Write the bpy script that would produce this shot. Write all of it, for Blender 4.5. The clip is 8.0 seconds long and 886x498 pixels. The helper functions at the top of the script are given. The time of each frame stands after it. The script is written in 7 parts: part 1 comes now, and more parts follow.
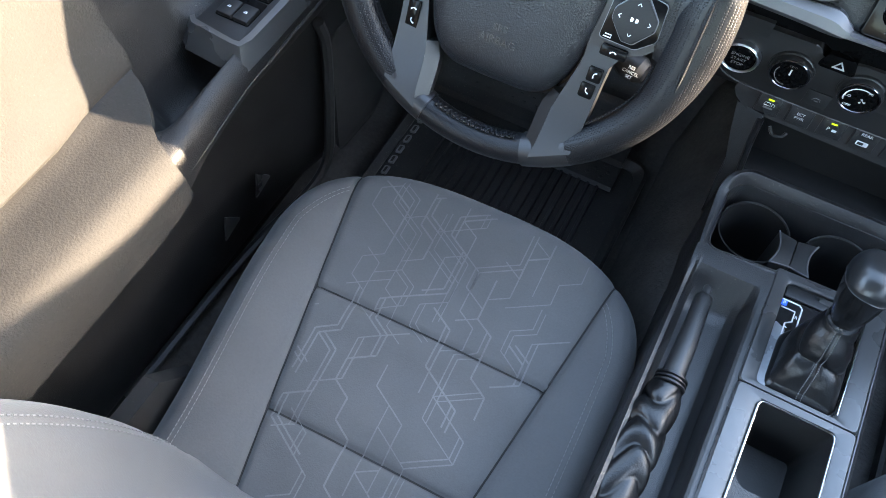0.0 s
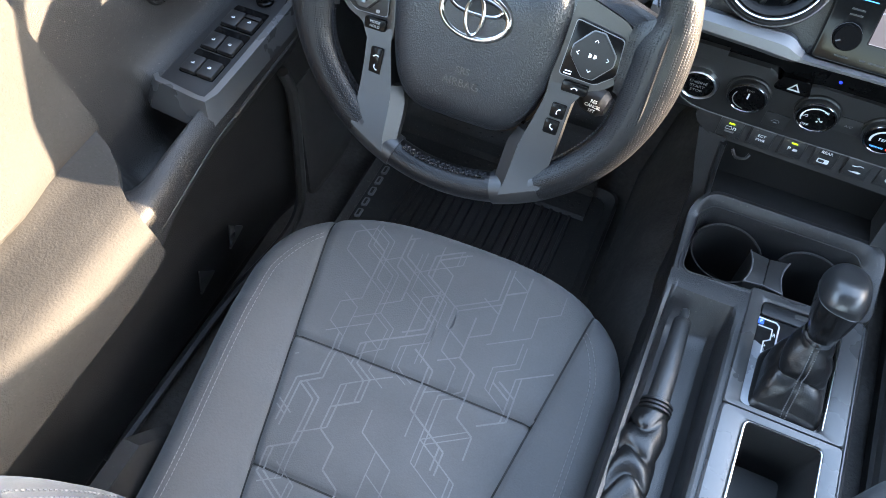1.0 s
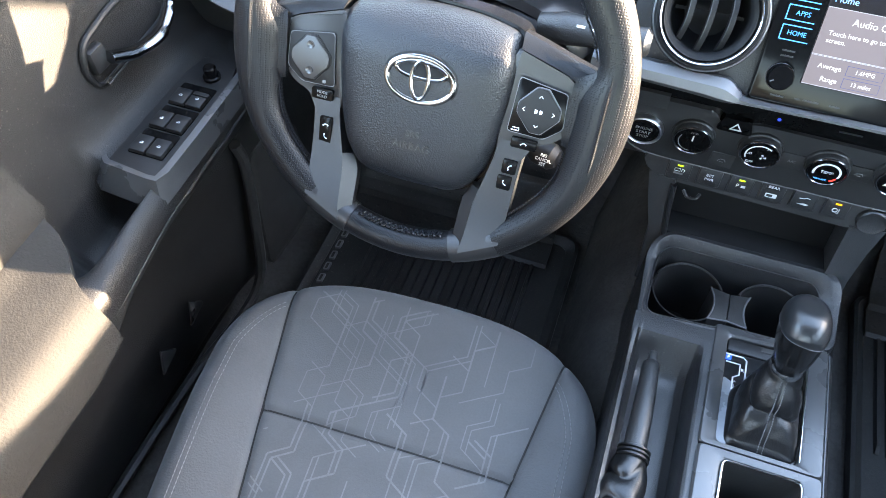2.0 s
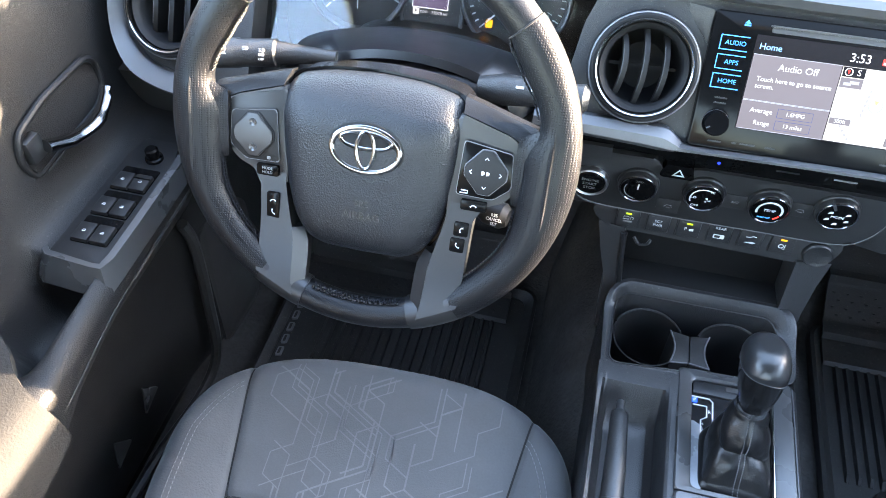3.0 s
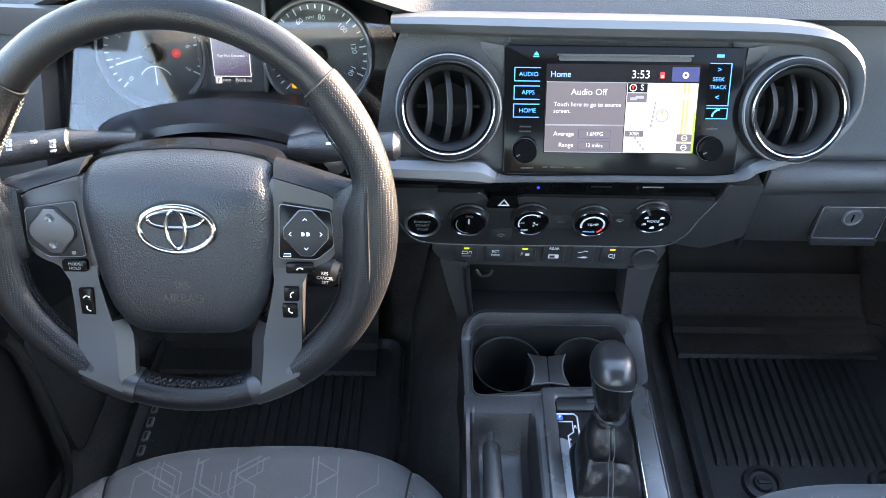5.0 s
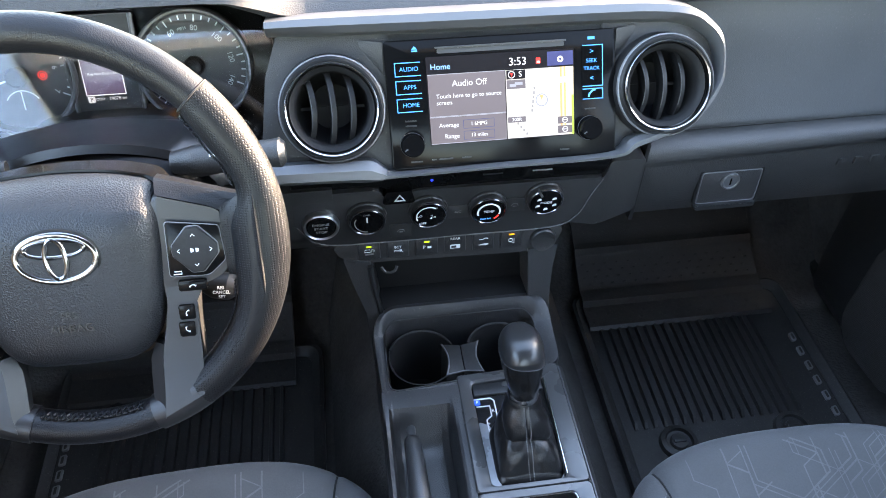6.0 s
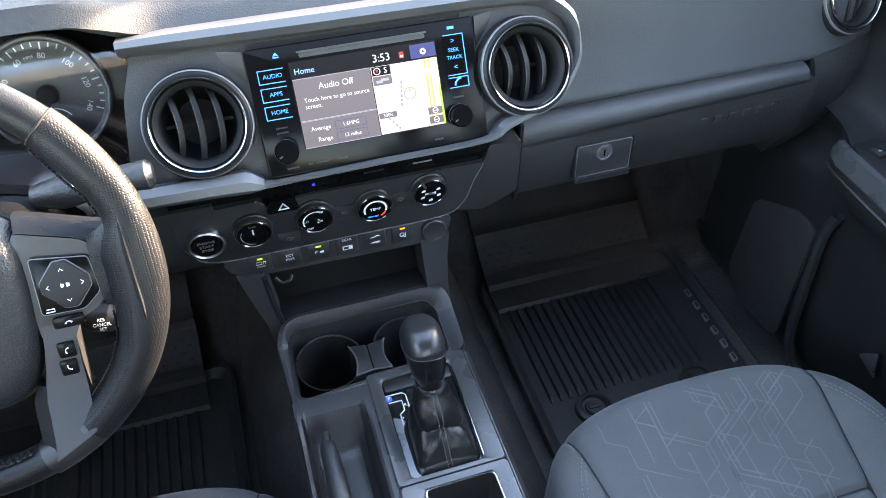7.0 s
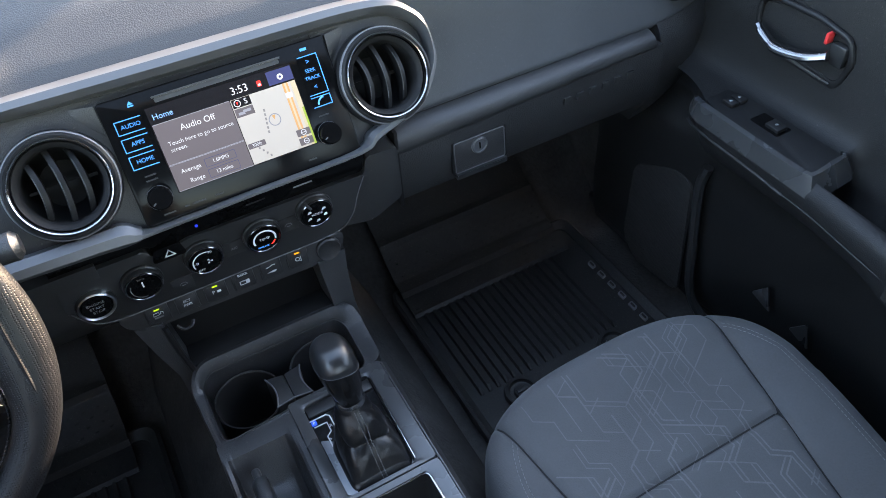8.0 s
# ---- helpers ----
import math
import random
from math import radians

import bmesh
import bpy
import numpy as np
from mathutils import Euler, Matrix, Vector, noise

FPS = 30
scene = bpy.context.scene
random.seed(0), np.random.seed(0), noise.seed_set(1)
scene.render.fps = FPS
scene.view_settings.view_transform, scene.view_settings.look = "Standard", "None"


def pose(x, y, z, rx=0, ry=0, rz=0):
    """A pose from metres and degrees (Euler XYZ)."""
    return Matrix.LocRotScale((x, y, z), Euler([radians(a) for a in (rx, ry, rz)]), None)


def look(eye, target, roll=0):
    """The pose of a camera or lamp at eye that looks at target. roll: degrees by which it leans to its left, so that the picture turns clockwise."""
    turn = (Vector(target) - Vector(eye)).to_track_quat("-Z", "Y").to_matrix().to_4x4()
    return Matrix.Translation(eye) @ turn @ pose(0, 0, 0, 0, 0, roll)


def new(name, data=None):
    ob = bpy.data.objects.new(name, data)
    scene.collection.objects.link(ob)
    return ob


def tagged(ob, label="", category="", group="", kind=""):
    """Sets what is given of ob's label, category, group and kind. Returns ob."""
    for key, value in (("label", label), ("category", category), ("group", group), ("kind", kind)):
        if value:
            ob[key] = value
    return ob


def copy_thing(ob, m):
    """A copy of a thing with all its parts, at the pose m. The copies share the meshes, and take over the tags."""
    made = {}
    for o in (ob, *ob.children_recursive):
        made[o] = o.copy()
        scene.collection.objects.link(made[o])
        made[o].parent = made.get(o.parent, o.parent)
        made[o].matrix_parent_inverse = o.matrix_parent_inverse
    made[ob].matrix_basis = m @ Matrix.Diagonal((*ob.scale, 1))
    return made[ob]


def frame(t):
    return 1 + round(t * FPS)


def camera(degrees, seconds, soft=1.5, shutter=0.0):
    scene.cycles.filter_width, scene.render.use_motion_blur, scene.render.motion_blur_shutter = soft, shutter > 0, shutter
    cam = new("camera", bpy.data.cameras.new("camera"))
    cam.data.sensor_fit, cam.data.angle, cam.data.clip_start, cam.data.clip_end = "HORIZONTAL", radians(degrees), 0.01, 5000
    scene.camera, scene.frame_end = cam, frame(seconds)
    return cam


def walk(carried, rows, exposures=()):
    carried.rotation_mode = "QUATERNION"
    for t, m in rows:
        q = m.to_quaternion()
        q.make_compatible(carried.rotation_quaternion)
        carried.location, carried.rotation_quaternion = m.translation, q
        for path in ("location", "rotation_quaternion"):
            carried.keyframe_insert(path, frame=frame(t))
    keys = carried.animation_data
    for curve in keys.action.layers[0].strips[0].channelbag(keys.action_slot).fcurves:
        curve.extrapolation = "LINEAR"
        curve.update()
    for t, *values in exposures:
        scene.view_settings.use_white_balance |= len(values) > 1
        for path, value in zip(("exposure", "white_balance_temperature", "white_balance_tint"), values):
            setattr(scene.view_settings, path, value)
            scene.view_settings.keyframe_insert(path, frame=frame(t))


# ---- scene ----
cam = camera(61.5, 8.0, soft=0.9)
PATH = [
    (0, (0.191, 0.097, 1.158), (-0.254, 0.982, -0.58), 2.0),
    (0.5, (0.19, 0.099, 1.159), (-0.248, 1.028, -0.557), 1.5),
    (1, (0.191, 0.103, 1.162), (-0.238, 1.085, -0.527), 1.0),
    (1.5, (0.193, 0.108, 1.163), (-0.221, 1.158, -0.488), 0.6),
    (3, (0.191, 0.124, 1.164), (-0.123, 1.393, -0.349), -0.0),
    (3.5, (0.192, 0.132, 1.163), (-0.072, 1.462, -0.307), -0.1),
    (4, (0.199, 0.138, 1.163), (0.008, 1.512, -0.277), 0.1),
    (4.5, (0.214, 0.136, 1.163), (0.118, 1.54, -0.258), 0.4),
    (5.8, (0.251, 0.136, 1.165), (0.419, 1.524, -0.265), 1.1),
    (6, (0.254, 0.131, 1.167), (0.468, 1.514, -0.262), 1.1),
    (6.5, (0.274, 0.125, 1.169), (0.599, 1.484, -0.262), 0.9),
    (7, (0.283, 0.118, 1.17), (0.713, 1.448, -0.261), 0.4),
    (7.5, (0.295, 0.107, 1.172), (0.826, 1.406, -0.252), -0.4),
    (8, (0.31, 0.093, 1.177), (0.938, 1.357, -0.239), -4.0),
]
walk(cam, [(t, look(eye, target, roll)) for t, eye, target, roll in PATH],
     exposures=[(0.0, 5.12, 7000, 12), (0.5, 5.22, 7100, 12), (1.0, 5.37, 7180, 13), (1.5, 5.52, 7250, 13), (3.0, 5.54, 7000, 14), (3.5, 5.40, 6950, 14), (4.0, 5.26, 7000, 14), (4.5, 5.14, 7050, 15), (6.0, 5.11, 7200, 16), (7.0, 5.07, 7350, 16), (7.5, 5.17, 7200, 16), (8.0, 4.48, 7200, 16)])

# ---------------------------------------------------------------- light
SUN_AZ, SUN_EL = 21.0, 12.6      # degrees: ahead of the car's right-hand side, and above the horizon
world = bpy.data.worlds.new("sky")
scene.world = world
world.use_nodes = True
wn = world.node_tree
sky = wn.nodes.new("ShaderNodeTexSky")
sky.sky_type = "NISHITA"
sky.sun_disc = False
sky.sun_elevation = radians(SUN_EL)
sky.sun_rotation = radians(90 - SUN_AZ)
wn.links.new(sky.outputs["Color"], wn.nodes["Background"].inputs["Color"])
wn.nodes["Background"].inputs["Strength"].default_value = 0.15
sun = new("sun", bpy.data.lights.new("sun", "SUN"))
sun.data.energy = 3.0
sun.data.angle = radians(0.5)
sun.data.color = (1.0, 0.82, 0.62)
to_sun = Vector((math.cos(radians(SUN_AZ)) * math.cos(radians(SUN_EL)), math.sin(radians(SUN_AZ)) * math.cos(radians(SUN_EL)), math.sin(radians(SUN_EL))))
sun.matrix_world = look(to_sun * 20, (0, 0, 0))

# ---------------------------------------------------------------- helpers of the scene
WORLD = {}


def thing(name, m=None, label="", category="", group="", kind=""):
    ob = new(name)
    ob.empty_display_size = 0.05
    ob.matrix_basis = m or Matrix()
    WORLD[ob] = m or Matrix()
    return tagged(ob, label, category, group, kind)


def part(name, bm, material, parent=None, label="", m=None, world=False, sharp=32):
    """One mesh object under a thing or a part. m places it in the parent's frame; world: bm is in world metres."""
    if world and parent is not None:
        bm.transform(WORLD[parent].inverted())
    me = bpy.data.meshes.new(name)
    bmesh.ops.recalc_face_normals(bm, faces=bm.faces)
    bm.to_mesh(me)
    bm.free()
    for p in me.polygons:
        p.use_smooth = True
    me.set_sharp_from_angle(angle=radians(sharp))
    me.materials.append(material)
    ob = new(name, me)
    if parent is not None:
        ob.parent = parent
    if m is not None:
        ob.matrix_basis = m
    WORLD[ob] = (WORLD[parent] if parent is not None else Matrix()) @ (m or Matrix())
    return tagged(ob, label)


def again(ob, m, parent=None):
    """A further object on the same mesh."""
    o = new(ob.name.split(".")[0], ob.data)
    o.parent = parent or ob.parent
    o.matrix_basis = m
    if "label" in ob:
        o["label"] = ob["label"]
    WORLD[o] = WORLD[o.parent] @ m
    return o


def rounded(pts, r, seg=4):
    out, n = [], len(pts)
    for i in range(n):
        p, a, b = Vector(pts[i]), Vector(pts[i - 1]), Vector(pts[(i + 1) % n])
        d1, d2 = (a - p), (b - p)
        k = min(r, d1.length * 0.45, d2.length * 0.45)
        s, e = p + d1.normalized() * k, p + d2.normalized() * k
        for j in range(seg + 1):
            t = j / seg
            out.append((s * (1 - t) + p * t) * (1 - t) + (p * (1 - t) + e * t) * t)
    return out


def smooth_line(pts, n=6):
    """Catmull-Rom through the points."""
    P = [Vector(p) for p in pts]
    P = [2 * P[0] - P[1]] + P + [2 * P[-1] - P[-2]]
    out = []
    for i in range(1, len(P) - 2):
        for j in range(n):
            t = j / n
            a, b, c, d = P[i - 1], P[i], P[i + 1], P[i + 2]
            out.append(0.5 * ((2 * b) + (c - a) * t + (2 * a - 5 * b + 4 * c - d) * t * t + (3 * b - a - 3 * c + d) * t ** 3))
    out.append(P[-2])
    return out


def prism(pts, z0, z1, bevel=0.0, seg=2, bm=None):
    """A polygon of the local plane raised from z0 to z1, its upper rim bevelled."""
    bm = bm or bmesh.new()
    lo = [bm.verts.new((p[0], p[1], z0)) for p in pts]
    hi = [bm.verts.new((p[0], p[1], z1)) for p in pts]
    n = len(pts)
    top = bm.faces.new(hi)
    bm.faces.new(lo[::-1])
    for i in range(n):
        bm.faces.new((lo[i], lo[(i + 1) % n], hi[(i + 1) % n], hi[i]))
    if bevel:
        bmesh.ops.bevel(bm, geom=list(top.edges), offset=bevel, segments=seg, affect="EDGES", profile=0.6)
    return bm


def rect(x0, y0, x1, y1, r=0.0, seg=4):
    p = [(x0, y0), (x1, y0), (x1, y1), (x0, y1)]
    return rounded(p, r, seg) if r else [Vector(q) for q in p]


def box(x0, x1, y0, y1, z0, z1, bevel=0.003, seg=2, bm=None):
    own = bmesh.new()
    bmesh.ops.create_cube(own, size=1)
    bmesh.ops.scale(own, vec=(x1 - x0, y1 - y0, z1 - z0), verts=own.verts)
    bmesh.ops.translate(own, vec=((x0 + x1) / 2, (y0 + y1) / 2, (z0 + z1) / 2), verts=own.verts)
    if bevel:
        bmesh.ops.bevel(own, geom=list(own.edges), offset=bevel, segments=seg, affect="EDGES", profile=0.5)
    if bm is None:
        return own
    me = bpy.data.meshes.new("tmp")
    own.to_mesh(me)
    own.free()
    bm.from_mesh(me)
    bpy.data.meshes.remove(me)
    return bm


def lathe(profile, seg=40, bm=None, cap0=False, cap1=False, sx=1.0):
    """A profile of (radius, height) turned about the local z."""
    bm = bm or bmesh.new()
    rings = []
    for r, z in profile:
        rings.append([bm.verts.new((sx * r * math.cos(2 * math.pi * i / seg), r * math.sin(2 * math.pi * i / seg), z)) for i in range(seg)])
    for a, b in zip(rings, rings[1:]):
        for i in range(seg):
            bm.faces.new((a[i], a[(i + 1) % seg], b[(i + 1) % seg], b[i]))
    if cap0:
        bm.faces.new(rings[0][::-1])
    if cap1:
        bm.faces.new(rings[-1])
    return bm


def tube(path, radius, seg=8, closed=False, bm=None, flat=1.0, up=None):
    """A round bar along points; radius may be a list."""
    bm = bm or bmesh.new()
    P = [Vector(p) for p in path]
    n = len(P)
    rad = radius if isinstance(radius, (list, tuple)) else [radius] * n
    rings, ref = [], None
    for i in range(n):
        a = P[i - 1] if (i or closed) else P[0]
        b = P[(i + 1) % n] if (i < n - 1 or closed) else P[-1]
        d = (b - a).normalized()
        if up is not None:
            ref = Vector(up)
        elif ref is None:
            ref = Vector((0, 0, 1)) if abs(d.z) < 0.9 else Vector((1, 0, 0))
        s = d.cross(ref).normalized()
        w = s.cross(d).normalized()
        if up is None:
            ref = w
        rings.append([bm.verts.new(P[i] + s * rad[i] * math.cos(2 * math.pi * k / seg) + w * rad[i] * flat * math.sin(2 * math.pi * k / seg)) for k in range(seg)])
    m = n if closed else n - 1
    for i in range(m):
        a, b = rings[i], rings[(i + 1) % n]
        for k in range(seg):
            bm.faces.new((a[k], a[(k + 1) % seg], b[(k + 1) % seg], b[k]))
    if not closed:
        bm.faces.new(rings[0][::-1])
        bm.faces.new(rings[-1])
    return bm


def loft(rings, closed=True, caps=True, bm=None):
    """Skins rings of equally many points."""
    bm = bm or bmesh.new()
    V = [[bm.verts.new(p) for p in ring] for ring in rings]
    for a, b in zip(V, V[1:]):
        n = len(a)
        for i in range(n if closed else n - 1):
            bm.faces.new((a[i], a[(i + 1) % n], b[(i + 1) % n], b[i]))
    if caps and closed:
        bm.faces.new(V[0][::-1])
        bm.faces.new(V[-1])
    return bm


def sheet(nu, nv, f, bm=None):
    """A grid of f(u, v), u and v from 0 to 1."""
    return loft([[f(i / nu, j / nv) for i in range(nu + 1)] for j in range(nv + 1)], closed=False, caps=False, bm=bm)


def thicken(bm, d):
    bmesh.ops.recalc_face_normals(bm, faces=bm.faces)
    bmesh.ops.solidify(bm, geom=list(bm.faces), thickness=d)
    return bm


def words(text, size, depth=0.0003, align="CENTER"):
    """Letters of the built-in font as a mesh, in the local plane."""
    cu = bpy.data.curves.new("letters", "FONT")
    cu.body, cu.size, cu.extrude, cu.resolution_u = text, size, depth, 3
    cu.align_x, cu.align_y = align, "CENTER"
    ob = bpy.data.objects.new("letters", cu)
    me = bpy.data.meshes.new_from_object(ob)
    bpy.data.objects.remove(ob)
    bpy.data.curves.remove(cu)
    bm = bmesh.new()
    bm.from_mesh(me)
    bpy.data.meshes.remove(me)
    return bm


def frame_of(o, x, up):
    """A frame with the local x along x and the local y along up."""
    x, up = Vector(x).normalized(), Vector(up).normalized()
    z = x.cross(up).normalized()
    y = z.cross(x)
    return Matrix(((x[0], y[0], z[0], o[0]), (x[1], y[1], z[1], o[1]), (x[2], y[2], z[2], o[2]), (0, 0, 0, 1)))


def at(x, y, z=0.0):
    return Matrix.Translation((x, y, z))


# ---------------------------------------------------------------- materials
def material(name, colour, rough=0.5, metal=0.0, spread=0.12, grain=0.0, grain_size=0.001, kind="noise", coat=0.0, dirt=0.0, spec=0.5, sheen=0.0):
    """A painted, moulded, woven or leather surface: colour varied at two scales, fine relief, and a little dust."""
    m = bpy.data.materials.new(name)
    m.use_nodes = True
    nt = m.node_tree
    b = nt.nodes["Principled BSDF"]
    tc = nt.nodes.new("ShaderNodeTexCoord")
    big = nt.nodes.new("ShaderNodeTexNoise")
    big.inputs["Scale"].default_value = 14
    big.inputs["Detail"].default_value = 5
    fine = nt.nodes.new("ShaderNodeTexNoise")
    fine.inputs["Scale"].default_value = 0.35 / max(grain_size, 0.0004)
    fine.inputs["Detail"].default_value = 2
    for n in (big, fine):
        nt.links.new(tc.outputs["Object"], n.inputs["Vector"])
    mix = nt.nodes.new("ShaderNodeMath")
    mix.operation = "MULTIPLY_ADD"
    nt.links.new(fine.outputs["Fac"], mix.inputs[0])
    mix.inputs[1].default_value = 0.5
    nt.links.new(big.outputs["Fac"], mix.inputs[2])
    ramp = nt.nodes.new("ShaderNodeMapRange")
    ramp.inputs["From Min"].default_value, ramp.inputs["From Max"].default_value = 0.45, 1.05
    ramp.inputs["To Min"].default_value, ramp.inputs["To Max"].default_value = 1 - spread, 1 + spread
    nt.links.new(mix.outputs[0], ramp.inputs["Value"])
    col = nt.nodes.new("ShaderNodeMix")
    col.data_type = "RGBA"
    col.blend_type = "MULTIPLY"
    col.inputs[0].default_value = 1.0
    col.inputs[6].default_value = (*colour, 1)
    nt.links.new(ramp.outputs[0], col.inputs[7])
    out = col.outputs[2]
    if dirt:
        dust = nt.nodes.new("ShaderNodeTexNoise")
        dust.inputs["Scale"].default_value, dust.inputs["Detail"].default_value = 420, 1
        nt.links.new(tc.outputs["Object"], dust.inputs["Vector"])
        cut = nt.nodes.new("ShaderNodeMapRange")
        cut.inputs["From Min"].default_value, cut.inputs["From Max"].default_value = 0.68, 0.76
        cut.inputs["To Max"].default_value = dirt
        nt.links.new(dust.outputs["Fac"], cut.inputs["Value"])
        dm = nt.nodes.new("ShaderNodeMix")
        dm.data_type = "RGBA"
        nt.links.new(cut.outputs[0], dm.inputs[0])
        nt.links.new(out, dm.inputs[6])
        dm.inputs[7].default_value = (0.35, 0.32, 0.27, 1)
        out = dm.outputs[2]
    if name.startswith("perforated"):
        holes = nt.nodes.new("ShaderNodeTexVoronoi")
        holes.inputs["Scale"].default_value, holes.inputs["Randomness"].default_value = 1.0 / grain_size, 0.85
        nt.links.new(tc.outputs["Object"], holes.inputs["Vector"])
        spot = nt.nodes.new("ShaderNodeMapRange")
        spot.inputs["From Min"].default_value, spot.inputs["From Max"].default_value = 0.16, 0.34
        spot.inputs["To Min"].default_value = 0.3
        nt.links.new(holes.outputs["Distance"], spot.inputs["Value"])
        pm = nt.nodes.new("ShaderNodeMix")
        pm.data_type, pm.blend_type = "RGBA", "MULTIPLY"
        pm.inputs[0].default_value = 1.0
        nt.links.new(out, pm.inputs[6])
        nt.links.new(spot.outputs[0], pm.inputs[7])
        out = pm.outputs[2]
    nt.links.new(out, b.inputs["Base Color"])
    rr = nt.nodes.new("ShaderNodeMapRange")
    rr.inputs["From Min"].default_value, rr.inputs["From Max"].default_value = 0.3, 0.7
    rr.inputs["To Min"].default_value, rr.inputs["To Max"].default_value = max(rough - 0.07, 0.02), min(rough + 0.07, 1)
    nt.links.new(big.outputs["Fac"], rr.inputs["Value"])
    nt.links.new(rr.outputs[0], b.inputs["Roughness"])
    b.inputs["Metallic"].default_value = metal
    b.inputs["Coat Weight"].default_value = coat
    b.inputs["Specular IOR Level"].default_value = spec
    b.inputs["Sheen Weight"].default_value = sheen
    if grain:
        if kind == "noise":
            tex = nt.nodes.new("ShaderNodeTexNoise")
            tex.inputs["Scale"].default_value, tex.inputs["Detail"].default_value = 0.5 / grain_size, 3
            h = tex.outputs["Fac"]
        elif kind == "weave":
            tex = nt.nodes.new("ShaderNodeTexWave")
            tex.wave_type, tex.bands_direction = "BANDS", "DIAGONAL"
            tex.inputs["Scale"].default_value, tex.inputs["Distortion"].default_value = 0.32 / grain_size, 1.5
            tex.inputs["Detail Scale"].default_value = 2
            h = tex.outputs["Fac"]
        else:
            tex = nt.nodes.new("ShaderNodeTexVoronoi")
            tex.inputs["Scale"].default_value = 1.0 / grain_size
            tex.inputs["Randomness"].default_value = 0.2 if name.startswith("perforated") else 1.0
            h = tex.outputs["Distance"]
            if name.startswith("perforated"):
                pit = nt.nodes.new("ShaderNodeMapRange")
                pit.inputs["From Min"].default_value, pit.inputs["From Max"].default_value = 0.12, 0.42
                nt.links.new(h, pit.inputs["Value"])
                h = pit.outputs[0]
        nt.links.new(tc.outputs["Object"], tex.inputs["Vector"])
        bump = nt.nodes.new("ShaderNodeBump")
        bump.inputs["Strength"].default_value = grain
        bump.inputs["Distance"].default_value = grain_size * 0.6
        nt.links.new(h, bump.inputs["Height"])
        nt.links.new(bump.outputs[0], b.inputs["Normal"])
    return m


def glow(name, colour, strength):
    m = bpy.data.materials.new(name)
    m.use_nodes = True
    b = m.node_tree.nodes["Principled BSDF"]
    b.inputs["Base Color"].default_value = (*[c * 0.3 for c in colour], 1)
    b.inputs["Roughness"].default_value = 0.15
    b.inputs["Emission Color"].default_value = (*colour, 1)
    b.inputs["Emission Strength"].default_value = strength
    return m


BLACK_PLASTIC = material("black_moulded_plastic", (0.018, 0.0182, 0.0186), 0.42, grain=0.32, grain_size=0.0014, kind="voronoi", spread=0.2, dirt=0.12)
TRAY = material("black_tray_plastic", (0.0205, 0.0208, 0.0220), 0.36, grain=0.35, grain_size=0.0014, kind="voronoi", spread=0.2, dirt=0.15, spec=0.5)
DARK_PLASTIC = material("charcoal_moulded_plastic", (0.0180, 0.0182, 0.0188), 0.44, grain=0.3, grain_size=0.0012, kind="voronoi", spread=0.15, dirt=0.1)
PAD = material("soft_touch_dash_skin", (0.04, 0.042, 0.045), 0.5, grain=0.2, grain_size=0.0011, kind="voronoi", spread=0.12, dirt=0.06)
# the dash skin again, darkened and dulled to hold down windscreen glare on top
DIM_TOP_SKIN = material("coarse_grained_top_skin", (0.030, 0.031, 0.033), 0.62, grain=0.35, grain_size=0.0016, kind="voronoi", spread=0.15, dirt=0.06, spec=0.3)
SILVER = material("satin_silver_paint", (0.077, 0.0788, 0.083), 0.40, metal=0.4, grain=0.05, grain_size=0.0006, spread=0.05)
DARK_SILVER = material("dark_satin_paint", (0.032, 0.0325, 0.034), 0.4, metal=0.6, grain=0.05, grain_size=0.0006, spread=0.06)
SMOKED_CHROME = material("smoked_chrome", (0.24, 0.245, 0.255), 0.18, metal=1.0, spread=0.03)
CHROME = material("chrome", (0.38, 0.385, 0.39), 0.17, metal=1.0, spread=0.03)
BRIGHT = material("brushed_bright_metal", (0.6, 0.61, 0.62), 0.34, metal=1.0, spread=0.05, grain=0.1, grain_size=0.0005)
GLOSS = material("piano_black", (0.0035, 0.0035, 0.0037), 0.12, spread=0.3, spec=0.08)
MATT = material("matt_black_plastic", (0.021, 0.021, 0.0212), 0.5, spread=0.25, grain=0.25, grain_size=0.0012)
LEATHER = material("black_grained_leather", (0.0058, 0.0063, 0.0076), 0.36, grain=0.28, grain_size=0.0012, kind="voronoi", spread=0.2, spec=0.24)
COVER_SKIN = material("black_wrinkled_cover_skin", (0.0070, 0.0082, 0.0104), 0.42, grain=0.45, grain_size=0.0016, kind="voronoi", spread=0.2, spec=0.42)
PERFORATED = material("perforated_black_leather", (0.0060, 0.0065, 0.0077), 0.37, grain=0.4, grain_size=0.0022, kind="voronoi", spread=0.12, spec=0.20)
SOFT_LEATHER = material("thin_black_gaiter_leather", (0.0056, 0.0058, 0.0064), 0.35, grain=0.14, grain_size=0.0020, kind="voronoi", spread=0.2, spec=0.5)
CLOTH = material("charcoal_knit_cloth", (0.086, 0.087, 0.089), 0.92, grain=0.5, grain_size=0.0009, kind="noise", spread=0.14, sheen=0.15, spec=0.2)
CLOTH_SIDE = material("plain_charcoal_bolster_cloth", (0.086, 0.0875, 0.090), 0.9, grain=0.6, grain_size=0.0012, kind="noise", spread=0.1, sheen=0.15, spec=0.2)
PRINT = material("pale_grey_print", (0.122, 0.123, 0.127), 0.85, spread=0.3, grain=0.3, grain_size=0.0009, kind="noise")
THREAD = material("grey_thread", (0.17, 0.17, 0.172), 0.8, spread=0.2)
SEAM = material("sewn_seam_shadow_thread", (0.012, 0.012, 0.013), 0.9)
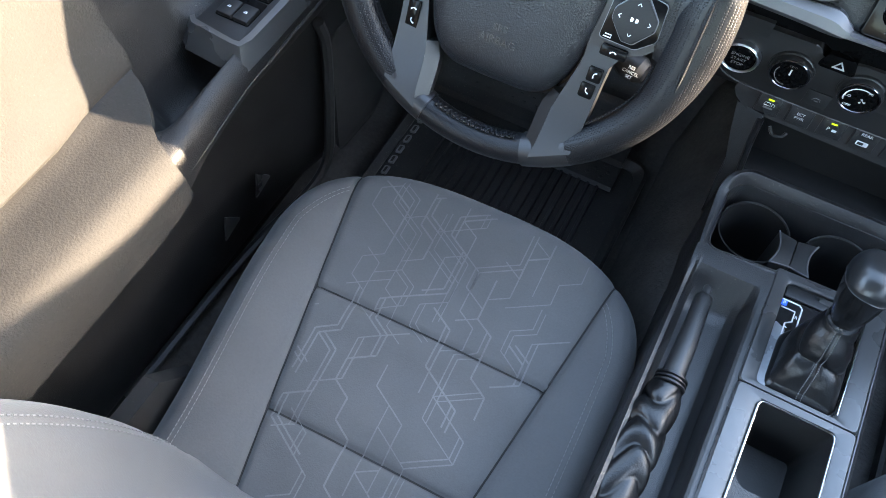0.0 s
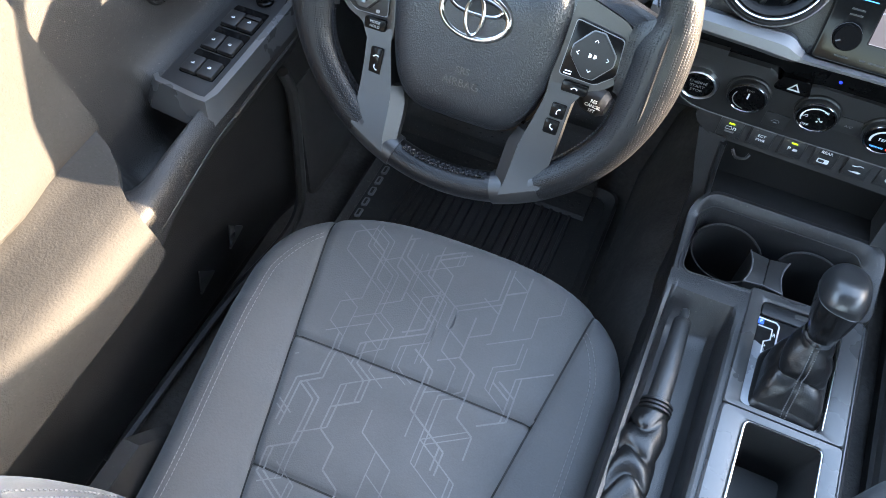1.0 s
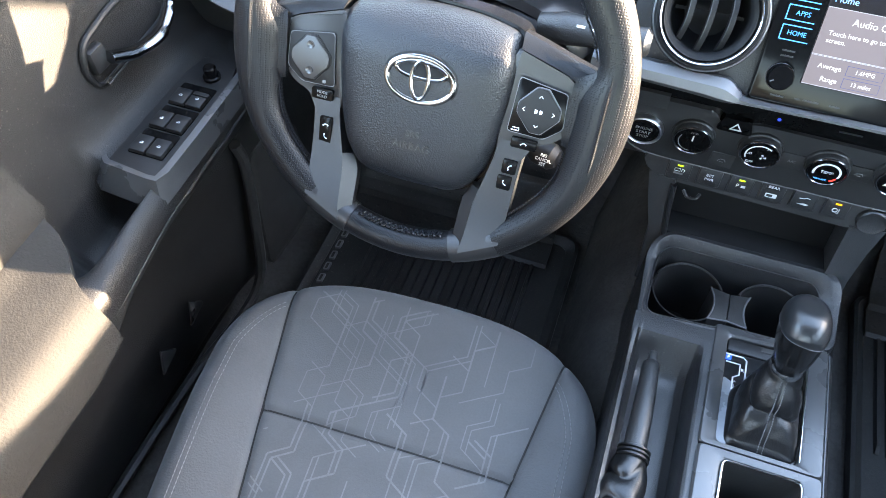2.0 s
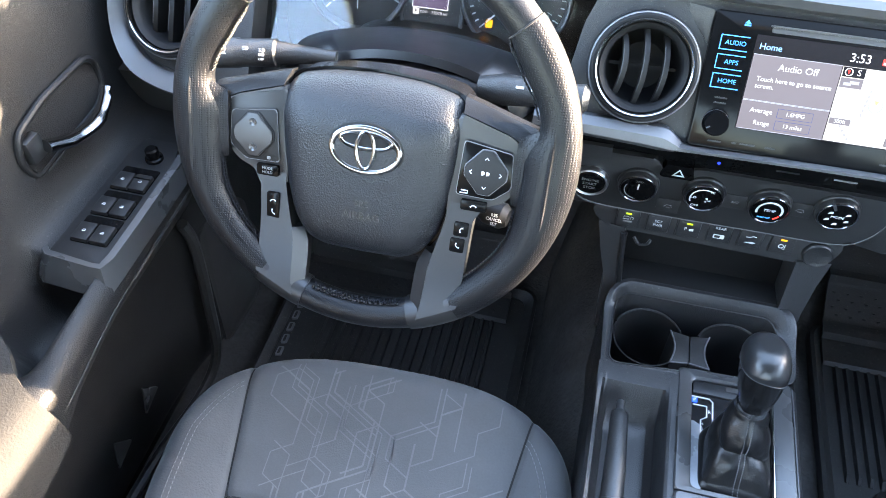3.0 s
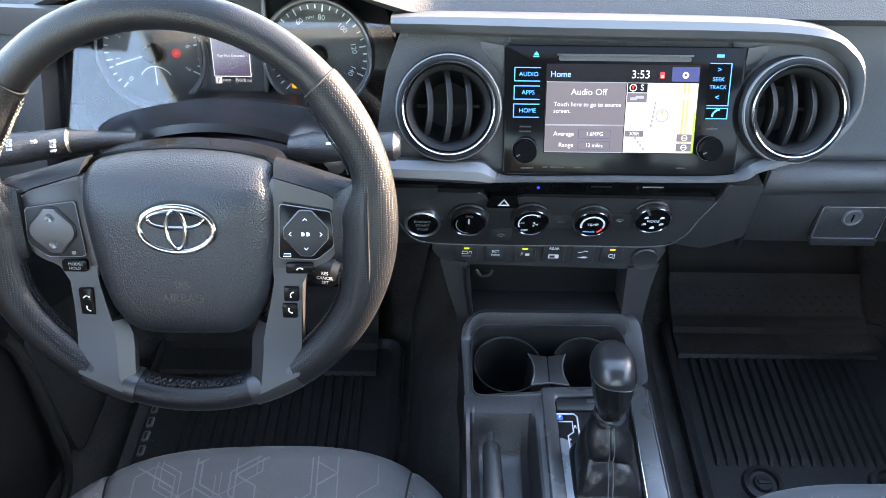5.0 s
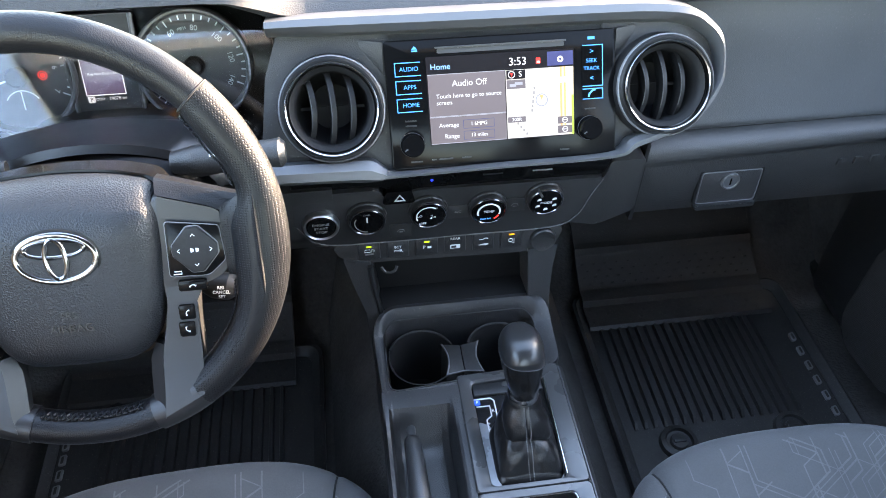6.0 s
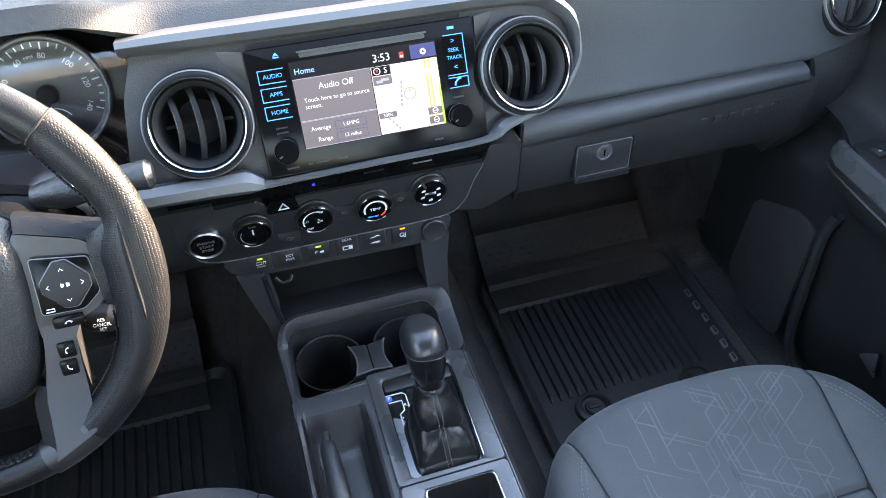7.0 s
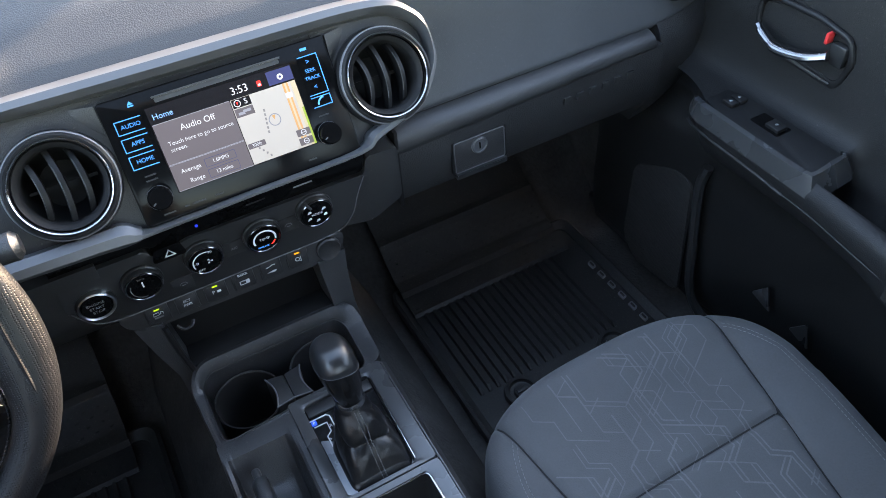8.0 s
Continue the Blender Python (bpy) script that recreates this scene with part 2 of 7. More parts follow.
CARPET = material("black_carpet", (0.064, 0.061, 0.059), 1.0, grain=1.0, grain_size=0.003, spread=0.35, spec=0.1)
RUBBER = material("black_rubber", (0.0280, 0.0270, 0.0265), 0.5, spread=0.35, grain=0.3, grain_size=0.0015, dirt=0.25, spec=0.34)
MARKING = material("white_print", (0.62, 0.63, 0.64), 0.5, spread=0.05)
GREY_MARK = material("grey_moulded_letters", (0.15, 0.15, 0.15), 0.6, spread=0.25)
MID_SILVER = material("mid_satin_paint", (0.072, 0.0732, 0.075), 0.28, metal=0.5, grain=0.05, grain_size=0.0006, spread=0.05)
PANEL_PAINT = material("gunmetal_panel_paint", (0.031, 0.0313, 0.032), 0.36, metal=0.3, grain=0.08, grain_size=0.0006, spread=0.06)
GRILLE = material("perforated_black_grille", (0.026, 0.025, 0.0245), 0.5, grain=1.0, grain_size=0.003, kind="voronoi", spread=0.15)
EDGE = material("worn_pale_edge", (0.10, 0.10, 0.104), 0.45, spread=0.2)
FAINT = material("faint_embossing", (0.013, 0.0135, 0.0145), 0.3, spec=0.5)
RED_PAINT = material("red_paint", (0.6, 0.03, 0.03), 0.5)
DOOR_CLOTH = material("grey_door_trim_cloth", (0.0150, 0.0147, 0.0140), 0.85, grain=0.8, grain_size=0.0013, kind="noise", spread=0.25, dirt=0.03, spec=0.3)
DOOR_SKIN = material("black_grained_door_skin", (0.0112, 0.0112, 0.0115), 0.54, grain=0.35, grain_size=0.0015, kind="voronoi", spread=0.15, dirt=0.12, spec=0.26)
GLOVE = material("black_grained_glove_box", (0.0195, 0.0195, 0.0202), 0.42, grain=0.4, grain_size=0.0018, kind="voronoi", spread=0.15, dirt=0.08)
VENT_BLACK = material("deep_black_vent", (0.008, 0.008, 0.0084), 0.6, spread=0.2, spec=0.2)
PLATE = material("matt_black_switch_plate", (0.0095, 0.0095, 0.0100), 0.5, grain=0.2, grain_size=0.001, spec=0.25)
LINING = material("grey_headlining", (0.13, 0.13, 0.13), 0.95, grain=0.3, grain_size=0.002)
BODY_PAINT = material("dark_body_paint", (0.05, 0.05, 0.055), 0.3, coat=0.4)
ASPHALT = material("grey_asphalt", (0.075, 0.074, 0.072), 0.95, grain=0.5, grain_size=0.01, spread=0.25)
BLUE_GLOW = glow("blue_backlight", (0.08, 0.42, 1.0), 0.0500)
WHITE_GLOW = glow("white_backlight", (0.9, 0.92, 1.0), 0.0500)
GREEN_GLOW = glow("green_indicator", (0.45, 0.8, 0.03), 0.0500)
AMBER_GLOW = glow("amber_indicator", (1.0, 0.42, 0.02), 0.0500)
RED_GLOW = glow("red_indicator", (1.0, 0.06, 0.05), 0.0500)
SCREEN_DARK = glow("screen_black", (0.02, 0.02, 0.024), 0.0215)
SCREEN_GREY = glow("screen_grey", (0.17, 0.15, 0.16), 0.0324)
SCREEN_LINE = glow("screen_pale_line", (0.4, 0.4, 0.45), 0.0301)
SCREEN_NAME = glow("screen_faint_print", (0.40, 0.37, 0.35), 0.0200)
SCREEN_NAVY = glow("screen_navy", (0.07, 0.08, 0.2), 0.0301)
SCREEN_MAP = glow("screen_map_cream", (0.86, 0.77, 0.67), 0.0152)
SCREEN_ROAD = glow("screen_road_orange", (0.95, 0.5, 0.2), 0.0232)
SCREEN_PALE = glow("screen_pale_yellow", (0.88, 0.72, 0.48), 0.0215)
SCREEN_GREEN = glow("screen_green", (0.5, 0.65, 0.1), 0.0224)
SCREEN_TEXT = glow("screen_white_text", (0.9, 0.9, 0.92), 0.0310)
SCREEN_BLUE = glow("screen_blue_text", (0.3, 0.6, 1.0), 0.0387)
SLAT = material("satin_black_slat", (0.0050, 0.0050, 0.0053), 0.45, spec=0.22)
GLINT_AND_SEAM = material("satin_slat_edge", (0.026, 0.026, 0.027), 0.4, spread=0.15)
GRIP = material("worn_grey_grip", (0.020, 0.0203, 0.0212), 0.36, grain=0.3, grain_size=0.0012, kind="voronoi")
TOE = material("black_footwell_felt", (0.042, 0.040, 0.039), 0.9, grain=0.6, grain_size=0.003, spec=0.1)
LENS = bpy.data.materials.new("clear_lens")
LENS.use_nodes = True
_b = LENS.node_tree.nodes["Principled BSDF"]
_b.inputs["Transmission Weight"].default_value = 1.0
_b.inputs["Roughness"].default_value = 0.03
_b.inputs["IOR"].default_value = 1.45
ROCKER = material("charcoal_satin_rocker", (0.022, 0.0228, 0.0245), 0.36)


FACE = material("dark_charcoal_face_plastic", (0.0120, 0.0121, 0.0126), 0.42, grain=0.3, grain_size=0.0012, kind="voronoi", spread=0.15, dirt=0.1)
POST = material("grained_charcoal_post_plastic", (0.042, 0.0422, 0.0435), 0.42, grain=0.3, grain_size=0.0014, kind="voronoi", spread=0.15)
COLUMN = material("smooth_black_column_plastic", (0.0065, 0.0068, 0.0078), 0.36, grain=0.12, grain_size=0.001, spread=0.15, spec=0.4)


def sweep(path, profile, up=(0, 0, 1), bm=None):
    """A closed profile of (side, up) carried along points."""
    P = [Vector(p) for p in path]
    rings = []
    for i in range(len(P)):
        d = (P[min(i + 1, len(P) - 1)] - P[max(i - 1, 0)]).normalized()
        s = d.cross(Vector(up)).normalized()
        w = s.cross(d).normalized()
        rings.append([P[i] + s * a + w * c for a, c in profile])
    return loft(rings, bm=bm)


XC = 0.39                       # the cabin's middle plane
MIRROR = Matrix(((-1, 0, 0, 2 * XC), (0, 1, 0, 0), (0, 0, 1, 0), (0, 0, 0, 1)))

# ---------------------------------------------------------------- ground and cab shell
bm = sheet(40, 40, lambda u, v: Vector((-400 + 800 * u, -400 + 800 * v, -0.62)))
tagged(part("ground", bm, ASPHALT, None, "grey asphalt ground around the vehicle"), kind="structure", category="ground")


def floor_z(x, y):
    """The carpeted floor: flat wells, the tunnel between them, and the toe board rising ahead."""
    t = max(0.0, 1 - abs(x - 0.4) / 0.25)
    z = -0.038 + 0.2 * (3 * t * t - 2 * t ** 3)
    if y > 1.09:
        z = max(z, -0.038 + (y - 1.09) * 0.9)
    return z


bm = sheet(60, 50, lambda u, v: Vector((-0.46 + 1.72 * u, -1.25 + 2.75 * v, floor_z(-0.46 + 1.72 * u, -1.25 + 2.75 * v))))
tagged(part("floor", thicken(bm, 0.02), CARPET, None, "black carpeted floor with a raised middle tunnel"), kind="structure", category="floor")

bm = sheet(12, 8, lambda u, v: Vector((-0.38 + 1.54 * u, -1.32 + 1.64 * v, 1.32 + 0.03 * math.sin(math.pi * u))))
tagged(part("ceiling", thicken(bm, 0.03), LINING, None, "grey fabric headlining of the roof"), kind="structure", category="ceiling")
bm = box(-0.5, 1.28, -1.36, -1.30, -0.1, 0.86, 0.01)
box(-0.5, 1.28, -1.36, -1.30, 1.24, 1.36, 0.01, bm=bm)
box(-0.5, -0.30, -1.36, -1.30, 0.86, 1.24, 0.01, bm=bm)
box(1.08, 1.28, -1.36, -1.30, 0.86, 1.24, 0.01, bm=bm)
tagged(part("wall_rear", bm, LINING, None, "plain rear bulkhead of the cab with a window opening"), kind="structure", category="wall")
bm = box(-0.5, 1.28, 1.48, 1.54, -0.3, 0.82, 0.01)
tagged(part("wall_front", bm, CARPET, None, "plain bulkhead ahead of the footwells"), kind="structure", category="wall")
for side in (0, 1):
    bms = tube(smooth_line([(-0.47, 1.60, 0.84), (-0.42, 1.14, 1.20), (-0.38, 0.50, 1.32), (-0.37, 0.05, 1.335)], 5), 0.036, 10)
    if side:
        bms.transform(MIRROR)
    tagged(part("pillar", bms, LINING, None, "padded windscreen pillar"), kind="structure", category="pillar")
    bms = box(-0.47, -0.40, -0.26, -0.17, 0.0, 1.32, 0.02)
    if side:
        bms.transform(MIRROR)
    tagged(part("pillar", bms, LINING, None, "padded middle door pillar"), kind="structure", category="pillar")
    bms = box(-0.49, -0.44, -1.3, -1.08, -0.1, 1.34, 0.02)
    box(-0.49, -0.44, -1.07, -0.20, -0.1, 0.84, 0.02, bm=bms)
    if side:
        bms.transform(MIRROR)
    tagged(part("wall_side", bms, DOOR_SKIN, None, "plain rear side panel of the cab"), kind="structure", category="wall")
    bms = box(-0.50, -0.44, 1.03, 1.54, -0.1, 0.80, 0.01)
    if side:
        bms.transform(MIRROR)
    tagged(part("wall_side", bms, CARPET, None, "plain black kick panel beside the footwell"), kind="structure", category="wall")
    bms = box(-0.49, -0.425, -0.3, 1.3, -0.06, 0.012, 0.012)
    if side:
        bms.transform(MIRROR)
    tagged(part("trim", bms, BLACK_PLASTIC, None, "black plastic door sill trim"), kind="structure", category="sill")


# ---------------------------------------------------------------- doors
def door_section(y):
    """The inner outline of a door at y, from the window sill down to its foot."""
    def dip(start):                                                               # the pull pocket
        return min(max((y - start) / 0.03, 0), 1) * min(max((0.535 - y) / 0.02, 0), 1)
    f = dip(0.385)
    g = min(max((y - 0.70) / 0.14, 0), 1)                                         # the armrest dies out ahead
    g = g * g * (3 - 2 * g)
    k = min(max((y - 0.60) / 0.2, 0), 1)                                          # speaker bulge ahead
    k = k * k * (3 - 2 * k)
    rear = min(max((0.42 - y) / 0.1, 0), 1)
    k2 = min(max((y - 0.36) / 0.185, 0), 1)
    inner = -0.262 - 0.018 * k2 * k2 * (3 - 2 * k2) - 0.085 * g
    belt = min(max((0.88 - y) / 0.2, 0), 1)                                       # sill height added behind the mirror corner, to shade the driver's backrest
    belt = 0.034 * belt * belt * (3 - 2 * belt)
    pts = [(-0.47, 0.855 + belt), (-0.447, 0.862 + belt), (-0.430, 0.845 + belt), (-0.418, 0.77),
           (-0.405 + 0.012 * rear, 0.67), (-0.397 + 0.016 * rear, 0.60), (-0.39 + 0.03 * rear, 0.565),
           (-0.375, 0.542 - 0.085 * dip(0.425)), (-0.34, 0.536 - 0.095 * dip(0.41)), (-0.315 - 0.02 * g, 0.536 - 0.095 * dip(0.39)),
           (-0.297 - 0.05 * g, 0.536 - 0.01 * f), (inner - 0.012, 0.534), (inner, 0.522), (inner, 0.497 - 0.03 * rear),
           (inner - 0.018, 0.462 - 0.03 * rear), (-0.335 - 0.01 * g, 0.43 - 0.02 * rear), (-0.372 + 0.03 * k, 0.38),
           (-0.385 + 0.035 * k, 0.28), (-0.392 + 0.04 * k, 0.15), (-0.40 + 0.03 * k, 0.05), (-0.425, 0.014), (-0.47, 0.012)]
    return pts


def door_outline(y):
    return [Vector((p.x, y, p.y)) for p in smooth_line(door_section(y), 3)]


def door(side):
    who = "passenger" if side else "driver"
    d = thing("car_door", at(*((MIRROR @ Vector((-0.44, 0.3, 0.0))) if side else (-0.44, 0.3, 0.0))),
              "closed %s door with charcoal trim, armrest and window switches" % who, "door", "front doors", "structure")

    def put(name, bm, mat, parent=d, label="", sharp=32):
        if side:                                                                  # its armrest sits lower and its handle higher
            for v in bm.verts:
                z = v.co.z
                v.co.z += -0.011 * min(max((z - 0.38) / 0.08, 0), 1) + 0.026 * min(max((z - 0.558) / 0.04, 0), 1)
            bm.transform(MIRROR)
        return part(name, bm, mat, parent, label, world=True, sharp=sharp)

    ys = [-0.2 + 0.02 * i for i in range(28)] + [0.36 + 0.008 * i for i in range(26)] + [0.575 + 0.02 * i for i in range(23)]
    panel = put("door_panel", loft([door_outline(y) for y in ys]), DOOR_SKIN, sharp=80)
    # cloth insert on the rear of the armrest and the panel above it
    def cloth(u, v):
        t = min(max((0.92 - u) / 0.6, 0), 1)
        end = 0.366 + 0.075 * t * t * (3 - 2 * t)
        y = -0.19 + (end + 0.19) * v
        s = door_section(min(y, 0.37))
        q = 3.2 + 9.6 * u
        i = int(q)
        p = Vector((s[i][0], 0, s[i][1])).lerp(Vector((s[i + 1][0], 0, s[i + 1][1])), q - i)
        n = Vector((0.6, 0, 0.8)) if u < 0.93 else Vector((1, 0, 0))
        return Vector((p.x, y, p.z)) + n * 0.006
    put("armrest_pad", thicken(sheet(30, 30, cloth), 0.012), DOOR_CLOTH, label="padded grey cloth elbow rest", sharp=50)
    # pad rolled edge line
    put("pad_seam", tube([(-0.262 + 0.0065, -0.18 + 0.027 * i, 0.492) for i in range(20)], 0.0016, 6), SEAM)
    # switch plate
    out = rounded([(-0.357, 0.537), (-0.292, 0.530), (-0.2895, 0.545), (-0.290, 0.70), (-0.300, 0.735), (-0.345, 0.735), (-0.352, 0.70)], 0.005)
    plate = put("switch_plate", prism(out, 0.53, 0.5445, 0.003), PLATE, label="matt black window switch plate")
    runs = [[(-0.3080, 0.757, 0.5360), (-0.3030, 0.759, 0.5350), (-0.2980, 0.760, 0.5220), (-0.309, 0.75, 0.512)],
            [(-0.2985, 0.745, 0.5420), (-0.2900, 0.747, 0.5410), (-0.2850, 0.748, 0.5190), (-0.299, 0.74, 0.510)],
            [(-0.2925, 0.725, 0.5445), (-0.2830, 0.727, 0.5440), (-0.2775, 0.727, 0.5180), (-0.293, 0.72, 0.508)],
            [(-0.2900, 0.690, 0.5460), (-0.2810, 0.690, 0.5455), (-0.2755, 0.690, 0.5200), (-0.291, 0.69, 0.510)],
            [(-0.2895, 0.600, 0.5460), (-0.2805, 0.600, 0.5455), (-0.2750, 0.600, 0.5200), (-0.291, 0.60, 0.510)],
            [(-0.2898, 0.548, 0.5460), (-0.2815, 0.543, 0.5455), (-0.2755, 0.536, 0.5190), (-0.292, 0.55, 0.510)],
            [(-0.2920, 0.533, 0.5460), (-0.2875, 0.5270, 0.5455), (-0.2790, 0.5125, 0.5150), (-0.297, 0.535, 0.509)],
            [(-0.3000, 0.532, 0.5460), (-0.3010, 0.5265, 0.5455), (-0.3000, 0.5105, 0.5145), (-0.304, 0.535, 0.509)],
            [(-0.3560, 0.538, 0.5460), (-0.3575, 0.5315, 0.5455), (-0.3630, 0.5150, 0.5150), (-0.362, 0.54, 0.509)],
            [(-0.3640, 0.545, 0.5440), (-0.3680, 0.5400, 0.5430), (-0.3760, 0.5250, 0.5150), (-0.374, 0.545, 0.509)]]
    tb = loft([[Vector(p) for p in r] for r in runs])
    bmesh.ops.bevel(tb, geom=[e for e in tb.edges if e.is_manifold and e.calc_face_angle(0) > 0.5], offset=0.0016, segments=2, affect="EDGES")
    put("silver_trim", tb, MID_SILVER, label="satin silver armrest trim", sharp=35)
    part_line = smooth_line([(-0.294, 0.755, 0.500), (-0.2835, 0.73, 0.503), (-0.2785, 0.68, 0.504), (-0.2782, 0.60, 0.502), (-0.2785, 0.555, 0.498)], 5)
    put("trim_lip", tube(part_line, 0.0022, 6), DARK_PLASTIC)
    # lever in its recess
    cup = rounded([(0.604, 0.583), (0.735, 0.588), (0.756, 0.606), (0.756, 0.638), (0.740, 0.650), (0.66, 0.652), (0.606, 0.642), (0.594, 0.612)], 0.012, 5)
    rim_pts = [(-0.3965, p.x, p.y) for p in cup]
    put("handle_surround", tube(rim_pts, 0.0042, 10, closed=True), PLATE, label="black moulded handle surround")
    put("surround_line", tube(smooth_line([(-0.3885, 0.746, 0.600), (-0.3885, 0.728, 0.5905), (-0.3885, 0.66, 0.5870), (-0.3885, 0.612, 0.5855)], 5), 0.0016, 6), MID_SILVER, label="thin silver line")
    back = [Vector((-0.396, p.x, p.y)) for p in cup]
    mid = sum(back, Vector()) / len(back)
    floor_ring = [mid.lerp(b, 0.88) + Vector((-0.011, 0, 0)) for b in back]
    bmc = loft([back, floor_ring], True, False)
    bmc.faces.new([bmc.verts.new(q) for q in floor_ring])
    put("handle_recess", bmc, PLATE)
    lev = tube(smooth_line([(-0.382, 0.622, 0.618), (-0.373, 0.650, 0.606), (-0.368, 0.690, 0.6005), (-0.374, 0.722, 0.605), (-0.380, 0.740, 0.612)], 5), [0.0110] * 6 + [0.0100] * 6 + [0.0080] * 6 + [0.006] * 3, 12, flat=0.6)
    put("door_handle", lev, SMOKED_CHROME, label="chrome inside door handle")
    put("handle_pivot", box(-0.400, -0.387, 0.603, 0.628, 0.603, 0.634, 0.004), DARK_SILVER)
    if side:
        put("lock_tab", box(-0.398, -0.384, 0.632, 0.637, 0.628, 0.644, 0.0015), RED_PAINT, label="red unlocked mark")
    # switches
    def rocker(x, y, w=0.019, l=0.026, mark=True):
        b = box(x - w / 2, x + w / 2, y - l / 2, y + l / 2, 0.543, 0.5505, 0.002)
        o = put("switch", b, PLATE, plate)
        if mark:
            bmk = prism(rounded([(x - 0.0022, y - 0.0014), (x + 0.0022, y - 0.0014), (x + 0.0019, y + 0.0014), (x - 0.0010, y + 0.0014)], 0.0004, 2), 0.5505, 0.5508)
            put("mark", bmk, MARKING, o)
            put("mark", prism(rect(x - 0.0012, y - 0.0005, x + 0.0012, y + 0.0008), 0.5508, 0.5510), BLACK_PLASTIC, o)
    if side:
        for x, y in ((-0.336, 0.705), (-0.319, 0.705)):
            rocker(x, y, 0.015, 0.02)
        put("switch_well", prism(rect(-0.343, 0.612, -0.314, 0.662, 0.003), 0.5446, 0.5452), GLOSS, plate)
        rocker(-0.329, 0.628, 0.02, 0.024)
    else:
        for y in (0.570, 0.612, 0.6545):
            put("switch_well", prism(rect(-0.3435, y - 0.014, -0.2975, y + 0.026, 0.003), 0.5446, 0.5452), GLOSS, plate)
            for x in (-0.3315, -0.3090):
                rocker(x, y, 0.021, 0.026)
        for p in ((-0.309, 0.6595),):
            put("switch_gap", box(p[0] - 0.0105, p[0] + 0.0105, p[1] - 0.0008, p[1] + 0.0008, 0.5505, 0.551, 0), GLOSS, plate)
        kb = lathe([(0.011, 0), (0.011, 0.004), (0.0085, 0.005), (0.008, 0.016), (0.006, 0.018)], 24, cap1=True)
        kb.transform(at(-0.316, 0.700, 0.544))
        put("mirror_knob", kb, GLOSS, plate, "round black mirror adjuster knob")
    # speaker grille and map pocket low on the panel
    g = rounded([(0.735, 0.075), (0.76, 0.33), (0.80, 0.335), (0.90, 0.28), (0.90, 0.10), (0.86, 0.06)], 0.02)
    gb = bmesh.new()
    prism([(p.x, p.y) for p in g], -0.002, 0.004, 0.003, bm=gb)
    gm = frame_of((-0.349, 0, 0), (0, 1, 0), (0, 0, 1))
    gb.transform(gm)
    put("speaker_grille", gb, GRILLE, label="black perforated speaker grille")
    lip = tube(smooth_line([(-0.34, 0.73, 0.39), (-0.337, 0.735, 0.34), (-0.338, 0.72, 0.22), (-0.345, 0.70, 0.10), (-0.36, 0.64, 0.05), (-0.39, 0.50, 0.03), (-0.40, 0.2, 0.028)], 6), 0.009, 8)
    put("panel_lip", lip, DARK_PLASTIC)
    for y, z in ((0.475, 0.165), (0.56, 0.175)) if side else ((0.46, 0.145), (0.545, 0.155)):
        tri = bmesh.new()
        prism(rounded([(y, z), (y + 0.042, z + 0.012), (y + 0.016, z + 0.048)], 0.003), 0, 0.003, 0.001, bm=tri)
        tri.transform(frame_of((-0.374, 0, 0), (0, 1, 0), (0, 0, 1)))
        put("bottle_rib", tri, MID_SILVER, label="grey triangular bottle rest")
    put("armrest_seam", tube([(max(q[0] for q in door_section(y)) + 0.0006, y, 0.497) for y in [0.37 + 0.0125 * k for k in range(16)]], 0.0010, 6), GLINT_AND_SEAM)
    # window frame above the sill
    fr = tube([(-0.45, -0.17, 0.85), (-0.41, -0.15, 1.12), (-0.37, -0.12, 1.29), (-0.38, 0.10, 1.30), (-0.39, 0.45, 1.295), (-0.43, 1.08, 1.19), (-0.465, 1.44, 0.95), (-0.465, 1.36, 0.86)], 0.020, 8)
    put("window_frame", fr, BODY_PAINT, label="dark window frame")
    return d


door(0)
door(1)

# ---------------------------------------------------------------- dashboard
dash = thing("dashboard", at(0.4, 0.95, 0.4), "black moulded dashboard with silver trim band and round vents", "dashboard")
TOP = [(1.46, 0.815), (1.30, 0.84), (1.12, 0.848), (0.99, 0.842), (0.915, 0.822)]


def brow(x):
    """How far the binnacle hood stands up and back over the instruments."""
    t = min(max(1 - (abs(x - 0.0) - 0.13) / 0.09, 0), 1)
    return t * t * (3 - 2 * t)


def dash_top(u, v):
    x = -0.47 + 1.72 * u
    b = brow(x)
    line = TOP + [(0.868 - 0.030 * b, 0.800 + 0.034 * b), (0.846 - 0.018 * b, 0.786 + 0.030 * b)]
    q = v * (len(line) - 1)
    i = min(int(q), len(line) - 2)
    a, c = line[i], line[i + 1]
    t = q - i
    lift = 0.014 * b * math.sin(math.pi * min(v * 1.15, 1))
    return Vector((x, a[0] + (c[0] - a[0]) * t, a[1] + (c[1] - a[1]) * t + lift))


part("top_pad", thicken(sheet(70, 30, dash_top), 0.012), DIM_TOP_SKIN, dash, "grained soft-touch top pad", world=True, sharp=60)

# passenger side: pad, ledge and glove box
def bend(x):
    return 0.06 * max(0.0, (x - 1.02) / 0.2) ** 2


